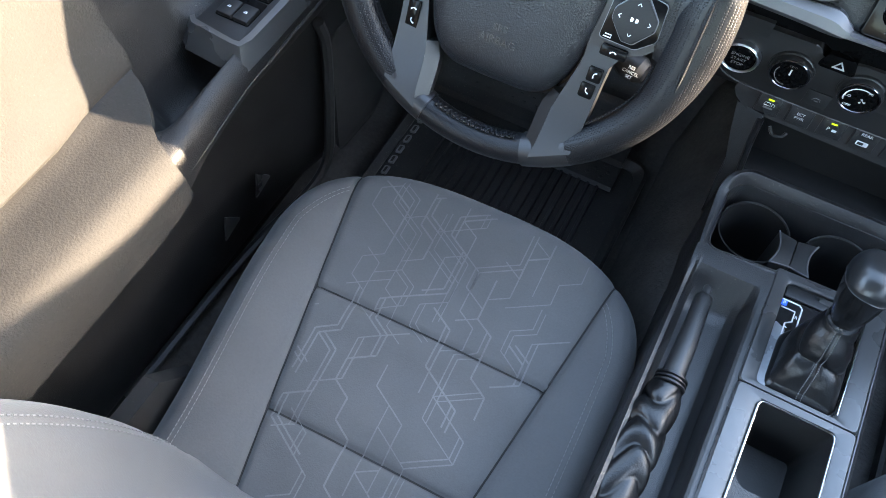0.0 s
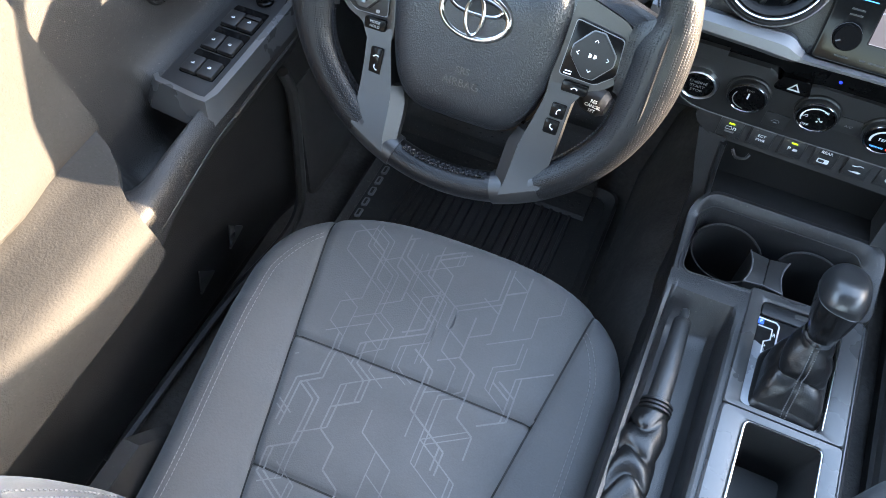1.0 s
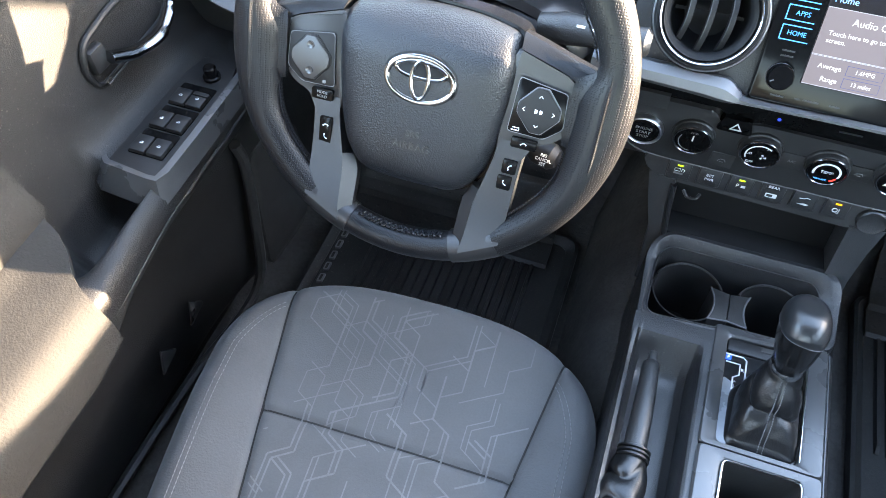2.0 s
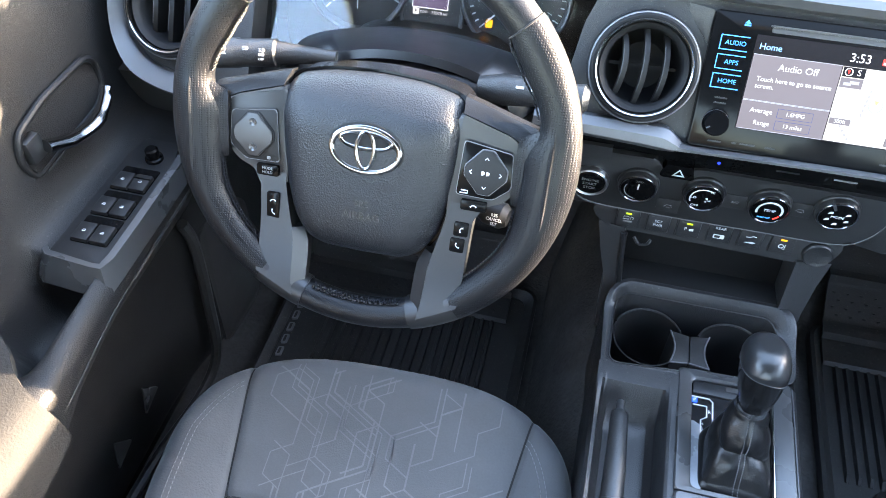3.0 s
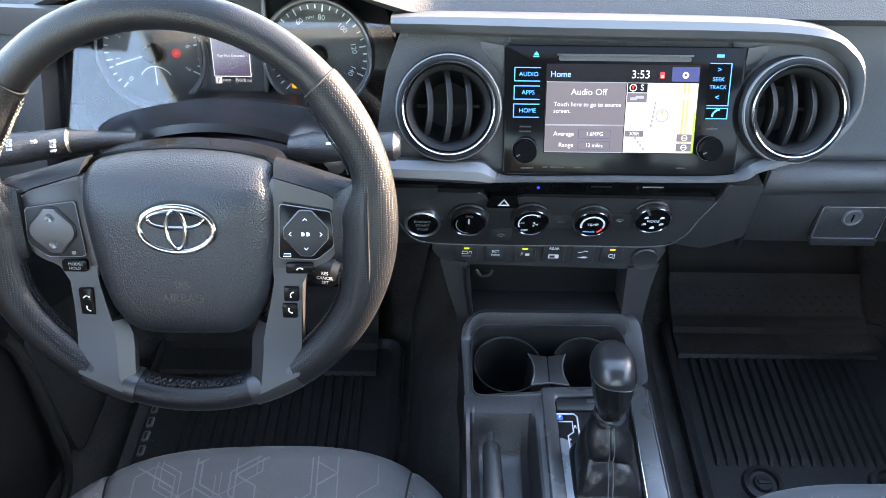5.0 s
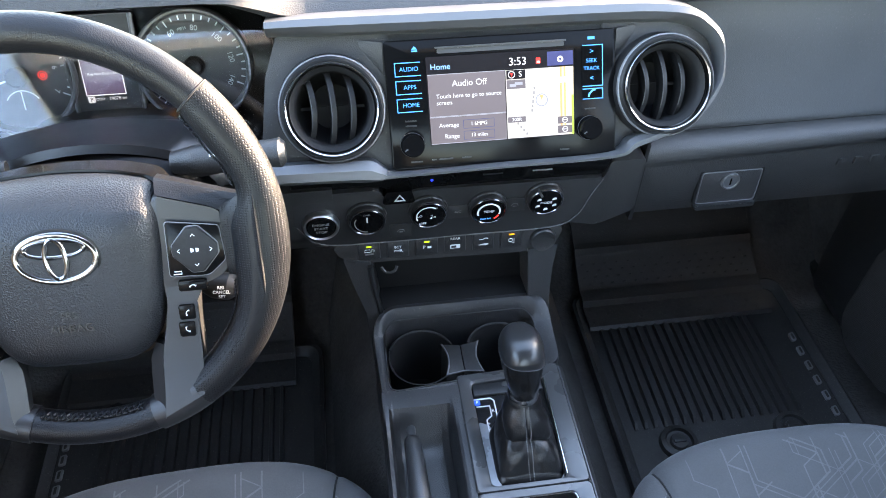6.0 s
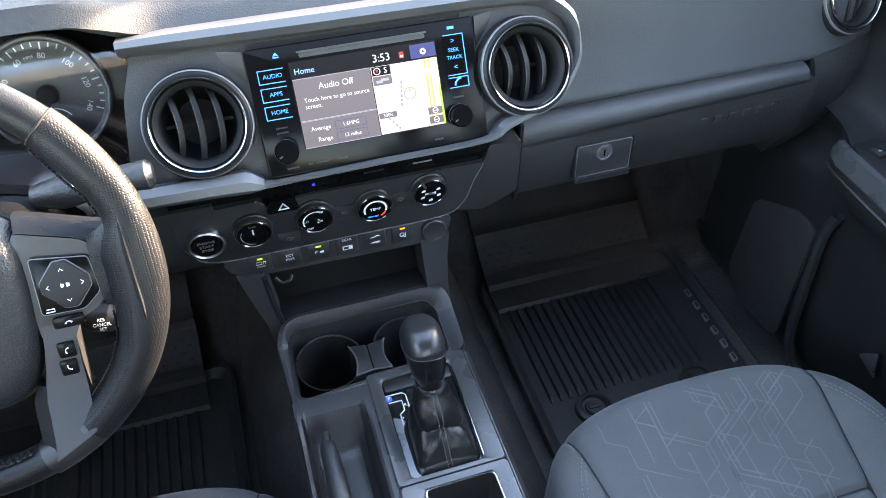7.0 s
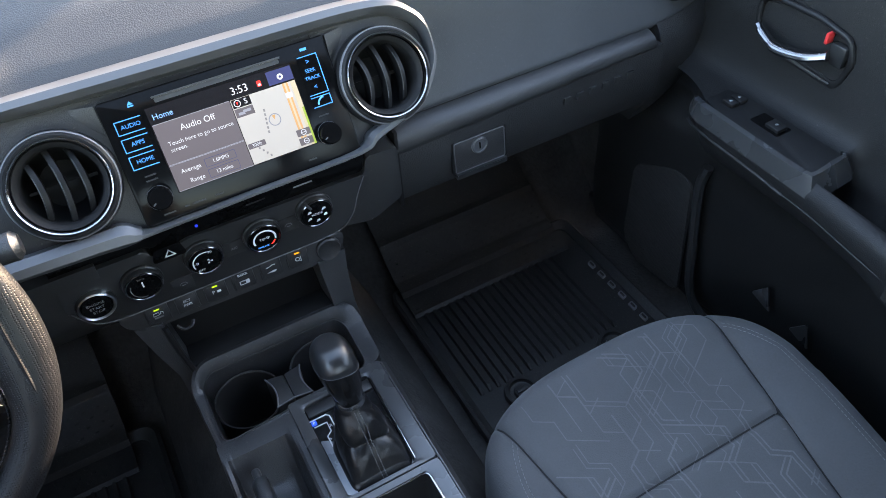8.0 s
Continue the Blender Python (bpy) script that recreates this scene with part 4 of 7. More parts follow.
part("phone_mark", tube(smooth_line([(0.0965, 0.0385, 0.0006), (0.0975, 0.042, 0.0006), (0.1015, 0.0455, 0.0006), (0.104, 0.0455, 0.0006)], 4), 0.0010, 6, flat=0.3), BLUE_GLOW, k)
part("eject_mark", prism([(-0.0925, 0.099), (-0.0865, 0.099), (-0.0895, 0.1025)], 0, 0.0005), BLUE_GLOW, unit)
part("eject_mark", prism(rect(-0.0925, 0.0968, -0.0865, 0.0982), 0, 0.0005), BLUE_GLOW, unit)
part("play_mark", prism(rect(0.096, 0.0985, 0.1035, 0.1015), 0, 0.0005), BLUE_GLOW, unit)
for u, v in ((-0.098, 0.001), (0.0965, 0.0055)):
    kn = part("knob", lathe([(0.0125, 0), (0.0122, 0.010), (0.0112, 0.012), (0.004, 0.0118)], 36, cap1=True), GLOSS, unit, "round black knob", m=at(u, v, 0))
    part("knob_edge", lathe([(0.0128, 0.0), (0.0132, 0.001), (0.0128, 0.002)], 36), SILVER, kn)
    part("knob_mark", box(-0.0105, -0.0065, -0.0006, 0.0006, 0.0118, 0.0123, 0), SILVER, kn, m=Matrix.Rotation(0.5, 4, "Z"))
for x0, x1, y in ((-0.104, -0.092, 0.021), (-0.104, -0.092, 0.026), (-0.101, -0.088, -0.0175), (-0.078, -0.073, -0.0165), (-0.070, -0.055, -0.0165), (-0.045, -0.035, -0.0165), (0.064, 0.074, -0.016), (0.092, 0.104, 0.026)):
    part("small_print", prism(rect(x0, y - 0.0008, x1, y + 0.0008), 0, 0.0003), FAINT if y > 0.015 else DARK_SILVER, unit)

# ---------------------------------------------------------------- climate panel and switches
CF = frame_of((0.40, 0.795, 0.54), (1, 0, 0), (0, -0.06, 1))
climate = thing("climate_panel", CF, "charcoal climate control panel with five round knobs", "control panel")
part("panel", prism(rounded([(-0.222, 0.052), (-0.226, -0.005), (-0.198, -0.035), (-0.12, -0.0405), (0.0, -0.0405), (0.10, -0.0395), (0.131, -0.020), (0.143, 0.013), (0.155, 0.043), (0.07, 0.045), (-0.075, 0.047), (-0.115, 0.034), (-0.12, 0.052)], 0.008), -0.03, 0.0, 0.004), PANEL_PAINT, climate)
part("panel_edge", tube(smooth_line([(-0.222, 0.0, 0.0004), (-0.196, -0.0335, 0.0004), (-0.12, -0.0390, 0.0004), (0.0, -0.0390, 0.0004), (0.10, -0.0380, 0.0004), (0.1295, -0.0190, 0.0004), (0.1415, 0.014, 0.0004), (0.153, 0.041, 0.0004)], 5), 0.0008, 5), EDGE, climate, "thin pale edge")
part("gloss_strip", prism(rounded([(-0.222, 0.055), (-0.12, 0.055), (-0.095, 0.036), (-0.065, 0.047), (0.153, 0.046), (0.16, 0.072), (-0.06, 0.082), (-0.222, 0.078)], 0.003), -0.03, -0.004, 0.002), GLOSS, climate, "gloss black strip")
part("indicator", lathe([(0.0018, -0.004), (0.0018, -0.0032), (0, -0.003)], 12), glow("deep_blue_indicator", (0.02, 0.06, 1.0), 0.0500), climate, m=at(-0.058, 0.058, 0))
for x in (0.015, 0.075):
    part("strip_mark", prism(rect(x - 0.012, 0.0595, x + 0.012, 0.0615), -0.004, -0.0034), FAINT if x < 0.05 else GREY_MARK, climate)
hz = part("hazard_key", prism(rounded([(-0.118, 0.03), (-0.078, 0.03), (-0.083, 0.05), (-0.113, 0.05)], 0.004), -0.01, 0.003, 0.0015), GLOSS, climate, "hazard warning key")
tri = bmesh.new()
o = [(-0.007, -0.0045), (0.007, -0.0045), (0, 0.0065)]
loft([[Vector((x, y, 0.0032)) for x, y in o], [Vector((x, y, 0.0038)) for x, y in o], [Vector((x * 0.62, y * 0.62, 0.0038)) for x, y in o], [Vector((x * 0.62, y * 0.62, 0.0032)) for x, y in o]], True, False, tri)
part("mark", tri, MARKING, hz, m=at(-0.097, 0.039, 0))
sb = part("start_key", lathe([(0.0228, -0.004), (0.0225, 0.003), (0.0216, 0.0065), (0.0200, 0.0078), (0.0188, 0.0065), (0.0182, 0.003)], 48), BRIGHT, climate, "chrome-ringed start key", m=at(-0.193, 0.003, 0))
part("key_face", lathe([(0.0182, 0.0), (0.0178, 0.0062), (0.0165, 0.0072), (0.0, 0.0076)], 40), GLOSS, sb)
for i, text in enumerate(("ENGINE", "START", "STOP")):
    part("lettering", words(text, 0.0058, 0.0001), GREY_MARK, sb, m=at(0, 0.0065 - 0.0065 * i, 0.0078))


def dial(x, y, kind):
    d = part("knob", lathe([(0.0225, 0.0), (0.0222, 0.003), (0.0210, 0.0045), (0.0206, 0.0095), (0.0198, 0.0108), (0.0186, 0.0108)], 48), BLACK_PLASTIC, climate, "round climate knob", m=at(x, y, 0) @ Matrix.Diagonal((1.09, 1.09, 1, 1)))
    part("knob_ring", lathe([(0.0198, 0.0100), (0.0197, 0.0118), (0.0192, 0.0124), (0.0181, 0.0124), (0.0175, 0.0115)], 48), SMOKED_CHROME, d, "satin metal ring")
    part("knob_face", lathe([(0.0178, 0.0108), (0.0172, 0.0118), (0.0, 0.0122)], 40), GLOSS, d)
    n = 0.0125
    if kind == "plain":
        part("mark", box(-0.0008, 0.0008, 0.001, 0.009, n, n + 0.0004, 0), MARKING, d)
        arc = [(0.0138 * math.cos(a), 0.0138 * math.sin(a), n) for a in [radians(150 + 8 * i) for i in range(16)]]
        part("mark", tube(arc, 0.0006, 5, flat=0.3), GREY_MARK, d)
        part("lettering", words("2WD", 0.0035, 0.0001), GREY_MARK, d, m=at(0, 0.0125, n))
    if kind == "fan":
        arc = [(0.0138 * math.cos(a), 0.0138 * math.sin(a), n) for a in [radians(60 + 8 * i) for i in range(19)]]
        part("mark", tube(arc, 0.0008, 5, flat=0.3), MARKING, d)
        for a in range(3):
            part("fan_blade", prism(rounded([(0, -0.0006), (0.0034, -0.0015), (0.0034, 0.0012)], 0.0006, 2), n, n + 0.0003), MARKING, d, m=at(0.004, -0.001, 0) @ Matrix.Rotation(a * 2.09, 4, "Z"))
        for text, px, py in (("HI", 0.007, 0.0115), ("LO", -0.0105, 0.001), ("OFF", -0.007, -0.011)):
            part("lettering", words(text, 0.0046, 0.0001), MARKING, d, m=at(px, py, n))
    if kind == "temp":
        arc = [(0.0125 * math.cos(a), 0.0125 * math.sin(a), n) for a in [radians(-20 + 11 * i) for i in range(21)]]
        part("mark", tube(arc, 0.0012, 5, flat=0.3), MARKING, d)
        part("mark", tube([(0.0125 * math.cos(a), 0.0125 * math.sin(a), n) for a in [radians(-28 - 8 * i) for i in range(5)]], 0.0011, 5, flat=0.3), RED_GLOW, d)
        part("lettering", words("TEMP", 0.0052, 0.0001), MARKING, d, m=at(0, 0.0005, n))
        part("lettering", words("MAX A/C", 0.0032, 0.0001), BLUE_GLOW, d, m=at(-0.003, -0.0105, n))
    if kind == "mode":
        part("lettering", words("MODE", 0.0048, 0.0001), MARKING, d, m=at(0, 0, n))
        for a in (35, 145, 205, 270, 335):
            part("mark", prism(rounded([(-0.0025, -0.002), (0.0028, -0.001), (0.002, 0.002), (-0.001, 0.0015)], 0.0006, 2), n, n + 0.0003), MARKING, d, m=at(0.0105 * math.cos(radians(a)), 0.0098 * math.sin(radians(a)), 0))
        part("grip_fin", box(-0.0013, 0.0013, 0.012, 0.021, 0.006, 0.0145, 0.0006), SILVER, d, m=Matrix.Rotation(0.5, 4, "Z"))


for x, y, k in ((-0.1375, 0.0110, "plain"), (-0.0630, 0.0138, "fan"), (0.0105, 0.0122, "temp"), (0.0810, 0.0200, "mode")):
    dial(x, y, k)
for x, y, text in ((-0.0967, -0.0195, ""), (-0.0259, 0.0056, "A/C"), (0.0449, 0.0095, "")):
    k = part("key", prism(rect(x - 0.0135, y - 0.0115, x + 0.0135, y + 0.0115, 0.002), -0.004, 0.0012, 0.0008), MATT, climate, "small black climate key")
    if text:
        part("lettering", words(text, 0.0052, 0.0001), GREY_MARK, k, m=at(x, y, 0.0014))
    else:
        part("mark", tube([(x - 0.0045, y - 0.0015, 0.0013), (x - 0.002, y + 0.0022, 0.0013), (x + 0.0035, y + 0.0018, 0.0013), (x + 0.0045, y - 0.0015, 0.0013)], 0.0005, 5), GREY_MARK, k)
        part("mark", tube([(x - 0.002, y - 0.0022, 0.0013), (x + 0.0025, y - 0.0022, 0.0013)], 0.0006, 5), GREY_MARK, k)

SF = frame_of((0.365, 0.797, 0.485), (1, 0, 0), (0, 0.12, 1))
bank = thing("switch_bank", SF, "black switch bank with small lit indicators and a socket", "switches")
part("panel", prism(rounded([(-0.147, 0.015), (-0.147, 0.0), (-0.125, -0.018), (0.10, -0.024), (0.14, -0.02), (0.148, 0.0), (0.15, 0.014), (0.05, 0.015)], 0.012), -0.03, -0.002, 0.003), MATT, bank)
for i in range(6):
    x, y = -0.103 + 0.0369 * i, 0.002
    s = part("switch", box(x - 0.014, x + 0.014, y - 0.014, y + 0.013, -0.006, 0.001, 0.0015), BLACK_PLASTIC, bank)
    if i in (0, 2, 5):
        part("indicator", prism(rect(x - 0.0034, y + 0.0065, x + 0.0034, y + 0.0085), 0.001, 0.0016), AMBER_GLOW if i == 5 else GREEN_GLOW, s, "small lit indicator")
    if i == 1:
        part("lettering", words("ECT", 0.0052, 0.0001), MARKING, s, m=at(x, y + 0.003, 0.0013))
        part("lettering", words("PWR", 0.0052, 0.0001), MARKING, s, m=at(x, y - 0.003, 0.0013))
    elif i == 2:
        part("lettering", words("P", 0.007, 0.0001), MARKING, s, m=at(x - 0.0035, y - 0.001, 0.0013))
        part("mark", prism(rect(x + 0.001, y - 0.003, x + 0.006, y), 0.001, 0.0015), MARKING, s)
    elif i == 3:
        part("mark", prism(rect(x - 0.009, y + 0.005, x + 0.009, y + 0.0125), 0.001, 0.0014), DARK_SILVER, s)
        part("lettering", words("REAR", 0.0055, 0.0001), MARKING, s, m=at(x, y + 0.0088, 0.0017))
        part("mark", prism(rect(x - 0.0065, y - 0.007, x + 0.0065, y - 0.001, 0.001), 0.001, 0.0014, 0), MARKING, s)
        part("mark", prism(rect(x - 0.0052, y - 0.0058, x + 0.0015, y - 0.0022), 0.0014, 0.0017, 0), MATT, s)
    elif i == 0:
        part("mark", tube([(x - 0.006, y - 0.001, 0.0013), (x - 0.005, y + 0.003, 0.0013), (x + 0.001, y + 0.003, 0.0013), (x + 0.0015, y - 0.001, 0.0013)], 0.0004, 5, closed=True), MARKING, s)
        part("mark", tube([(x + 0.003, y - 0.001, 0.0013), (x + 0.0035, y + 0.003, 0.0013), (x + 0.0065, y + 0.002, 0.0013), (x + 0.006, y - 0.001, 0.0013)], 0.0004, 5), MARKING, s)
        part("mark", prism(rect(x - 0.0055, y - 0.0058, x + 0.0055, y - 0.0034), 0.001, 0.0013), GREY_MARK, s)
    elif i == 4:
        part("mark", prism(rounded([(x - 0.007, y - 0.0055), (x + 0.004, y - 0.0065), (x + 0.007, y - 0.0045), (x + 0.002, y - 0.0035)], 0.0006, 2), 0.001, 0.0014), MARKING, s)
        part("mark", tube([(x - 0.006, y + 0.003, 0.0013), (x - 0.001, y + 0.0035, 0.0013), (x + 0.002, y + 0.0052, 0.0013), (x + 0.006, y + 0.0045, 0.0013)], 0.0005, 5), MARKING, s)
    else:
        part("mark", tube([(x - 0.001 + 0.0028 * math.cos(q), y - 0.002 + 0.0028 * math.sin(q), 0.0013) for q in [math.pi * j / 6 for j in range(12)]], 0.0005, 5, closed=True), MARKING, s)
        part("mark", tube([(x + 0.001, y - 0.0055, 0.0013), (x + 0.0035, y - 0.0065, 0.0013), (x + 0.0035, y + 0.001, 0.0013)], 0.0005, 5), MARKING, s)
part("socket_cap", lathe([(0.0175, -0.006), (0.0172, 0.003), (0.0155, 0.005), (0.012, 0.0038), (0.0, 0.004)], 36), BLACK_PLASTIC, bank, "round black socket cap", m=at(0.124, -0.004, 0))

part("side_filler", prism(rounded([(0.13, 0.0), (0.157, 0.046), (0.16, 0.066), (0.203, 0.066), (0.206, -0.022), (0.16, -0.045), (0.115, -0.035)], 0.006), -0.04, -0.003, 0.003), DARK_PLASTIC, dash, "grained charcoal side piece", m=WORLD[dash].inverted() @ CF)

# ---------------------------------------------------------------- instrument cluster
IF = frame_of((-0.001, 0.872, 0.722), (1, 0, 0), (0, 0.36, 0.93))
cluster = thing("instrument_cluster", IF, "instrument cluster with two round gauges and a lit middle display", "gauges")
part("back_plate", prism(rounded([(-0.185, -0.10), (0.165, -0.085), (0.18, 0.0), (0.16, 0.075), (-0.16, 0.075), (-0.185, 0.0)], 0.03, 6), -0.03, -0.012), GLOSS, cluster)


def gauge(x, marks, needle, start, sweep):
    g = part("gauge_face", lathe([(0.056, -0.012), (0.056, -0.004), (0.0, -0.004)], 56), material("gauge_face_grey", (0.006, 0.0065, 0.0075), 0.35), cluster, "round dark gauge with white figures", m=at(x, 0.0, 0))
    part("gauge_ring", lathe([(0.0630, -0.012), (0.0628, 0.003), (0.0610, 0.0055), (0.0585, 0.0050), (0.0555, -0.002), (0.0555, -0.006)], 64), SILVER, g, "satin gauge ring")
    n = len(marks)
    for i in range(4 * (n - 1) + 1):
        a = radians(start - sweep * i / (4 * (n - 1)))
        l = 0.0075 if i % 4 == 0 else 0.0045
        part("tick", box(0.0545 - l, 0.0545, -0.0007, 0.0007, -0.004, -0.0036, 0), MARKING, g, m=Matrix.Rotation(a, 4, "Z"))
    for i, text in enumerate(marks):
        a = radians(start - sweep * i / (n - 1))
        part("figure", words(text, 0.0082, 0.0001), MARKING, g, m=at(0.0405 * math.cos(a), 0.0405 * math.sin(a), -0.0037) @ Matrix.Rotation(a - math.pi / 2, 4, "Z"))
    part("hub", lathe([(0.011, -0.004), (0.0105, 0.003), (0.008, 0.005), (0, 0.0052)], 30), GLOSS, g)
    part("needle", box(0.008, 0.044, -0.0009, 0.0009, -0.001, 0.0, 0), MARKING, g, m=Matrix.Rotation(radians(needle), 4, "Z"))
    small = [(0.019 * math.cos(radians(a)), -0.034 + 0.019 * math.sin(radians(a)), -0.0036) for a in range(30, 151, 10)]
    part("small_scale", tube(small, 0.0006, 5, flat=0.3), MARKING, g)
    part("small_needle", box(-0.0006, 0.0006, -0.036, -0.016, -0.0035, -0.003, 0), MARKING, g)
    return g


gl = gauge(-0.094, [str(i) for i in range(0, 8)], 197, 225, 250)
gr = gauge(0.091, [str(i) for i in range(0, 141, 20)], 225, 225, 250)
part("lettering", words("MPH", 0.0048, 0.0001), MARKING, gr, m=at(0.0405 * math.cos(radians(100)), 0.0405 * math.sin(radians(100)), -0.0037) @ Matrix.Rotation(radians(10), 4, "Z"))
lamp = part("warning_lamp", lathe([(0.0024, 0.0), (0.0022, 0.0006), (0, 0.0007)], 16), RED_GLOW, gl, "lit red seat belt lamp", m=at(0.026, 0.0, -0.0035))
part("lamp_glyph", tube([(0.0045 * math.cos(q), 0.0045 * math.sin(q), 0.0003) for q in [math.pi * k / 6 for k in range(12)]], 0.0005, 5, closed=True), RED_GLOW, lamp)
part("fuel_lamp", prism(rect(-0.004, -0.0045, 0.004, 0.0045, 0.001), 0, 0.0006), AMBER_GLOW, gr, "lit amber low fuel lamp", m=at(-0.028, -0.033, -0.0035))
mid = part("display_housing", prism(rounded([(-0.041, -0.066), (0.031, -0.066), (0.036, 0.06), (-0.044, 0.06)], 0.004), -0.012, -0.001, 0.002), MATT, cluster)
part("display_frame", tube([(-0.041, 0.06, 0), (-0.0385, -0.064, 0), (0.0305, -0.064, 0), (0.0345, 0.06, 0)], 0.0030, 8), SILVER, mid)
part("display_screen", prism(rect(-0.0265, -0.0235, 0.0140, 0.045), -0.001, -0.0004), glow("cluster_screen", (0.10, 0.075, 0.13), 0.0400), mid, "lit violet display")
for r in ((-0.0272, -0.0240, -0.0265, 0.045), (0.0140, -0.0240, 0.0147, 0.045), (-0.0272, -0.0247, 0.0147, -0.0240)):
    part("screen_edge", prism(rect(*r), -0.001, -0.0002), WHITE_GLOW, mid)
part("lettering", words("Key Not Detected", 0.0040, 0.0001), SCREEN_TEXT, mid, m=at(-0.0062, -0.0015, -0.0002))
part("warning_mark", tube([(-0.006 + 0.0045 * math.cos(radians(a)), 0.017 + 0.0045 * math.sin(radians(a)), 0.0) for a in range(180, 361, 20)], 0.001, 5), RED_GLOW, mid)
part("mark", prism(rect(-0.0262, -0.0325, -0.0190, -0.0255, 0.001), -0.001, -0.0004), SCREEN_TEXT, mid)
part("lettering", words("P", 0.0060, 0.0001), SCREEN_DARK, mid, m=at(-0.0226, -0.0290, -0.0003))
part("lettering", words("ODO", 0.0038, 0.0001), SCREEN_TEXT, mid, m=at(-0.0135, -0.0290, -0.0008))
part("lettering", words("79078 mi", 0.0050, 0.0001), SCREEN_TEXT, mid, m=at(0.0050, -0.0290, -0.0008))
part("trip_stem", lathe([(0.004, -0.012), (0.004, 0.006), (0.003, 0.008)], 16, cap1=True), MATT, cluster, m=at(-0.052, -0.062, 0))
# housing around the gauges
ring = rounded([(-0.20, -0.108), (0.18, -0.092), (0.195, 0.0), (0.175, 0.082), (-0.175, 0.082), (-0.20, 0.0)], 0.035, 7)
part("surround", loft([[Vector((p.x, p.y, -0.012)) * 1.0 for p in ring], [Vector((p.x * 1.03, p.y * 1.05, 0.006)) for p in ring], [Vector((p.x * 1.06, p.y * 1.08, 0.016)) for p in ring], [Vector((p.x * 1.16, p.y * 1.2, 0.014)) for p in ring], [Vector((p.x * 1.18, p.y * 1.2, -0.03)) for p in ring]], True, False), MATT, cluster, "black binnacle surround", sharp=50)

lens = part("lens", prism(rounded([(-0.19, -0.102), (0.17, -0.088), (0.185, 0.0), (0.165, 0.078), (-0.165, 0.078), (-0.19, 0.0)], 0.03, 6), 0.0, 0.0012), LENS, cluster, "clear plastic lens", m=at(0, 0, 0.009) @ Matrix.Rotation(radians(-16.5), 4, "X"))
lens.visible_shadow = False

# ---------------------------------------------------------------- steering column and stalks
column = thing("steering_column", at(0, 0.70, 0.66), "black steering column shroud with two control stalks", "steering column")
part("shroud", loft([[Vector((x * w, y, 0.655 + z * h - 0.12 * (y - 0.66))) for x, z in [(math.copysign(abs(math.cos(a)) ** 0.6, math.cos(a)), math.copysign(abs(math.sin(a)) ** 0.6, math.sin(a))) for a in [2 * math.pi * i / 28 for i in range(28)]]] for y, w, h in ((0.655, 0.07, 0.05), (0.665, 0.088, 0.062), (0.72, 0.098, 0.066), (0.80, 0.10, 0.06), (0.88, 0.10, 0.05))]), COLUMN, column, world=True, sharp=60)
part("shroud_bezel", loft([[Vector((x * w, y, 0.668 + z * h - 0.12 * (y - 0.66))) for x, z in [(math.cos(a), math.sin(a)) for a in [math.pi * (0.02 + 0.96 * i / 20) for i in range(21)]]] for y, w, h in ((0.735, 0.115, 0.058), (0.74, 0.125, 0.066), (0.80, 0.15, 0.06), (0.815, 0.16, 0.05))], closed=False, caps=False), COLUMN, column, world=True, sharp=60)
def stalk(pts, radii, label):
    s = part("stalk", tube(pts, radii, 16), BLACK_PLASTIC, column, label, world=True)
    return s
ls = stalk([(-0.07, 0.725, 0.714), (-0.095, 0.722, 0.716), (-0.13, 0.718, 0.716), (-0.132, 0.718, 0.716), (-0.17, 0.713, 0.713), (-0.172, 0.713, 0.713), (-0.205, 0.708, 0.710), (-0.212, 0.707, 0.709)], [0.008, 0.0085, 0.012, 0.0145, 0.0145, 0.0155, 0.0155, 0.011], "black lighting stalk with white symbols")
rs = stalk([(0.08, 0.726, 0.706), (0.10, 0.724, 0.708), (0.104, 0.724, 0.708), (0.14, 0.721, 0.712), (0.172, 0.718, 0.715), (0.184, 0.717, 0.716), (0.189, 0.717, 0.716)], [0.011, 0.015, 0.016, 0.0135, 0.0135, 0.0145, 0.010], "black wiper stalk with white symbols")
def on_stalk(x, dz):
    return frame_of((x, 0.7128 + 0.5 * dz - 0.0128, 0.7135 + 0.6 * dz + 0.0100), (1, 0.12, 0.06), (0, 0.62, 0.78))


for x, dz, text in ((-0.182, -0.004, "DRL"), (-0.140, -0.005, "OFF")):
    b = words(text, 0.0034, 0.0002)
    b.transform(on_stalk(x, dz))
    part("lettering", b, MARKING, ls, world=True)
for x, dz in ((-0.20, 0.006), (-0.182, 0.0065), (-0.182, 0.0015), (-0.158, 0.006), (-0.140, 0.0065), (-0.140, 0.001)):
    b = tube([(0.0022 * math.cos(q), 0.0016 * math.sin(q), 0) for q in [math.pi * (-0.5 + j / 6) for j in range(7)]], 0.0004, 5, closed=True)
    for j in (-1, 0, 1):
        tube([(-0.0035, 0.0012 * j, 0), (-0.001, 0.0012 * j, 0)], 0.0003, 4, bm=b)
    b.transform(on_stalk(x, dz))
    part("mark", b, MARKING, ls, world=True)
for x, z in ((0.122, 0.708), (0.122, 0.712), (0.137, 0.711)):
    bmk = prism(rect(-0.004, -0.0012, 0.004, 0.0012), 0, 0.0005)
    bmk.transform(frame_of((x, 0.7118, z + 0.0105), (1, 0, 0), (0, 0.62, 0.78)))
    part("mark", bmk, MARKING, rs, world=True)
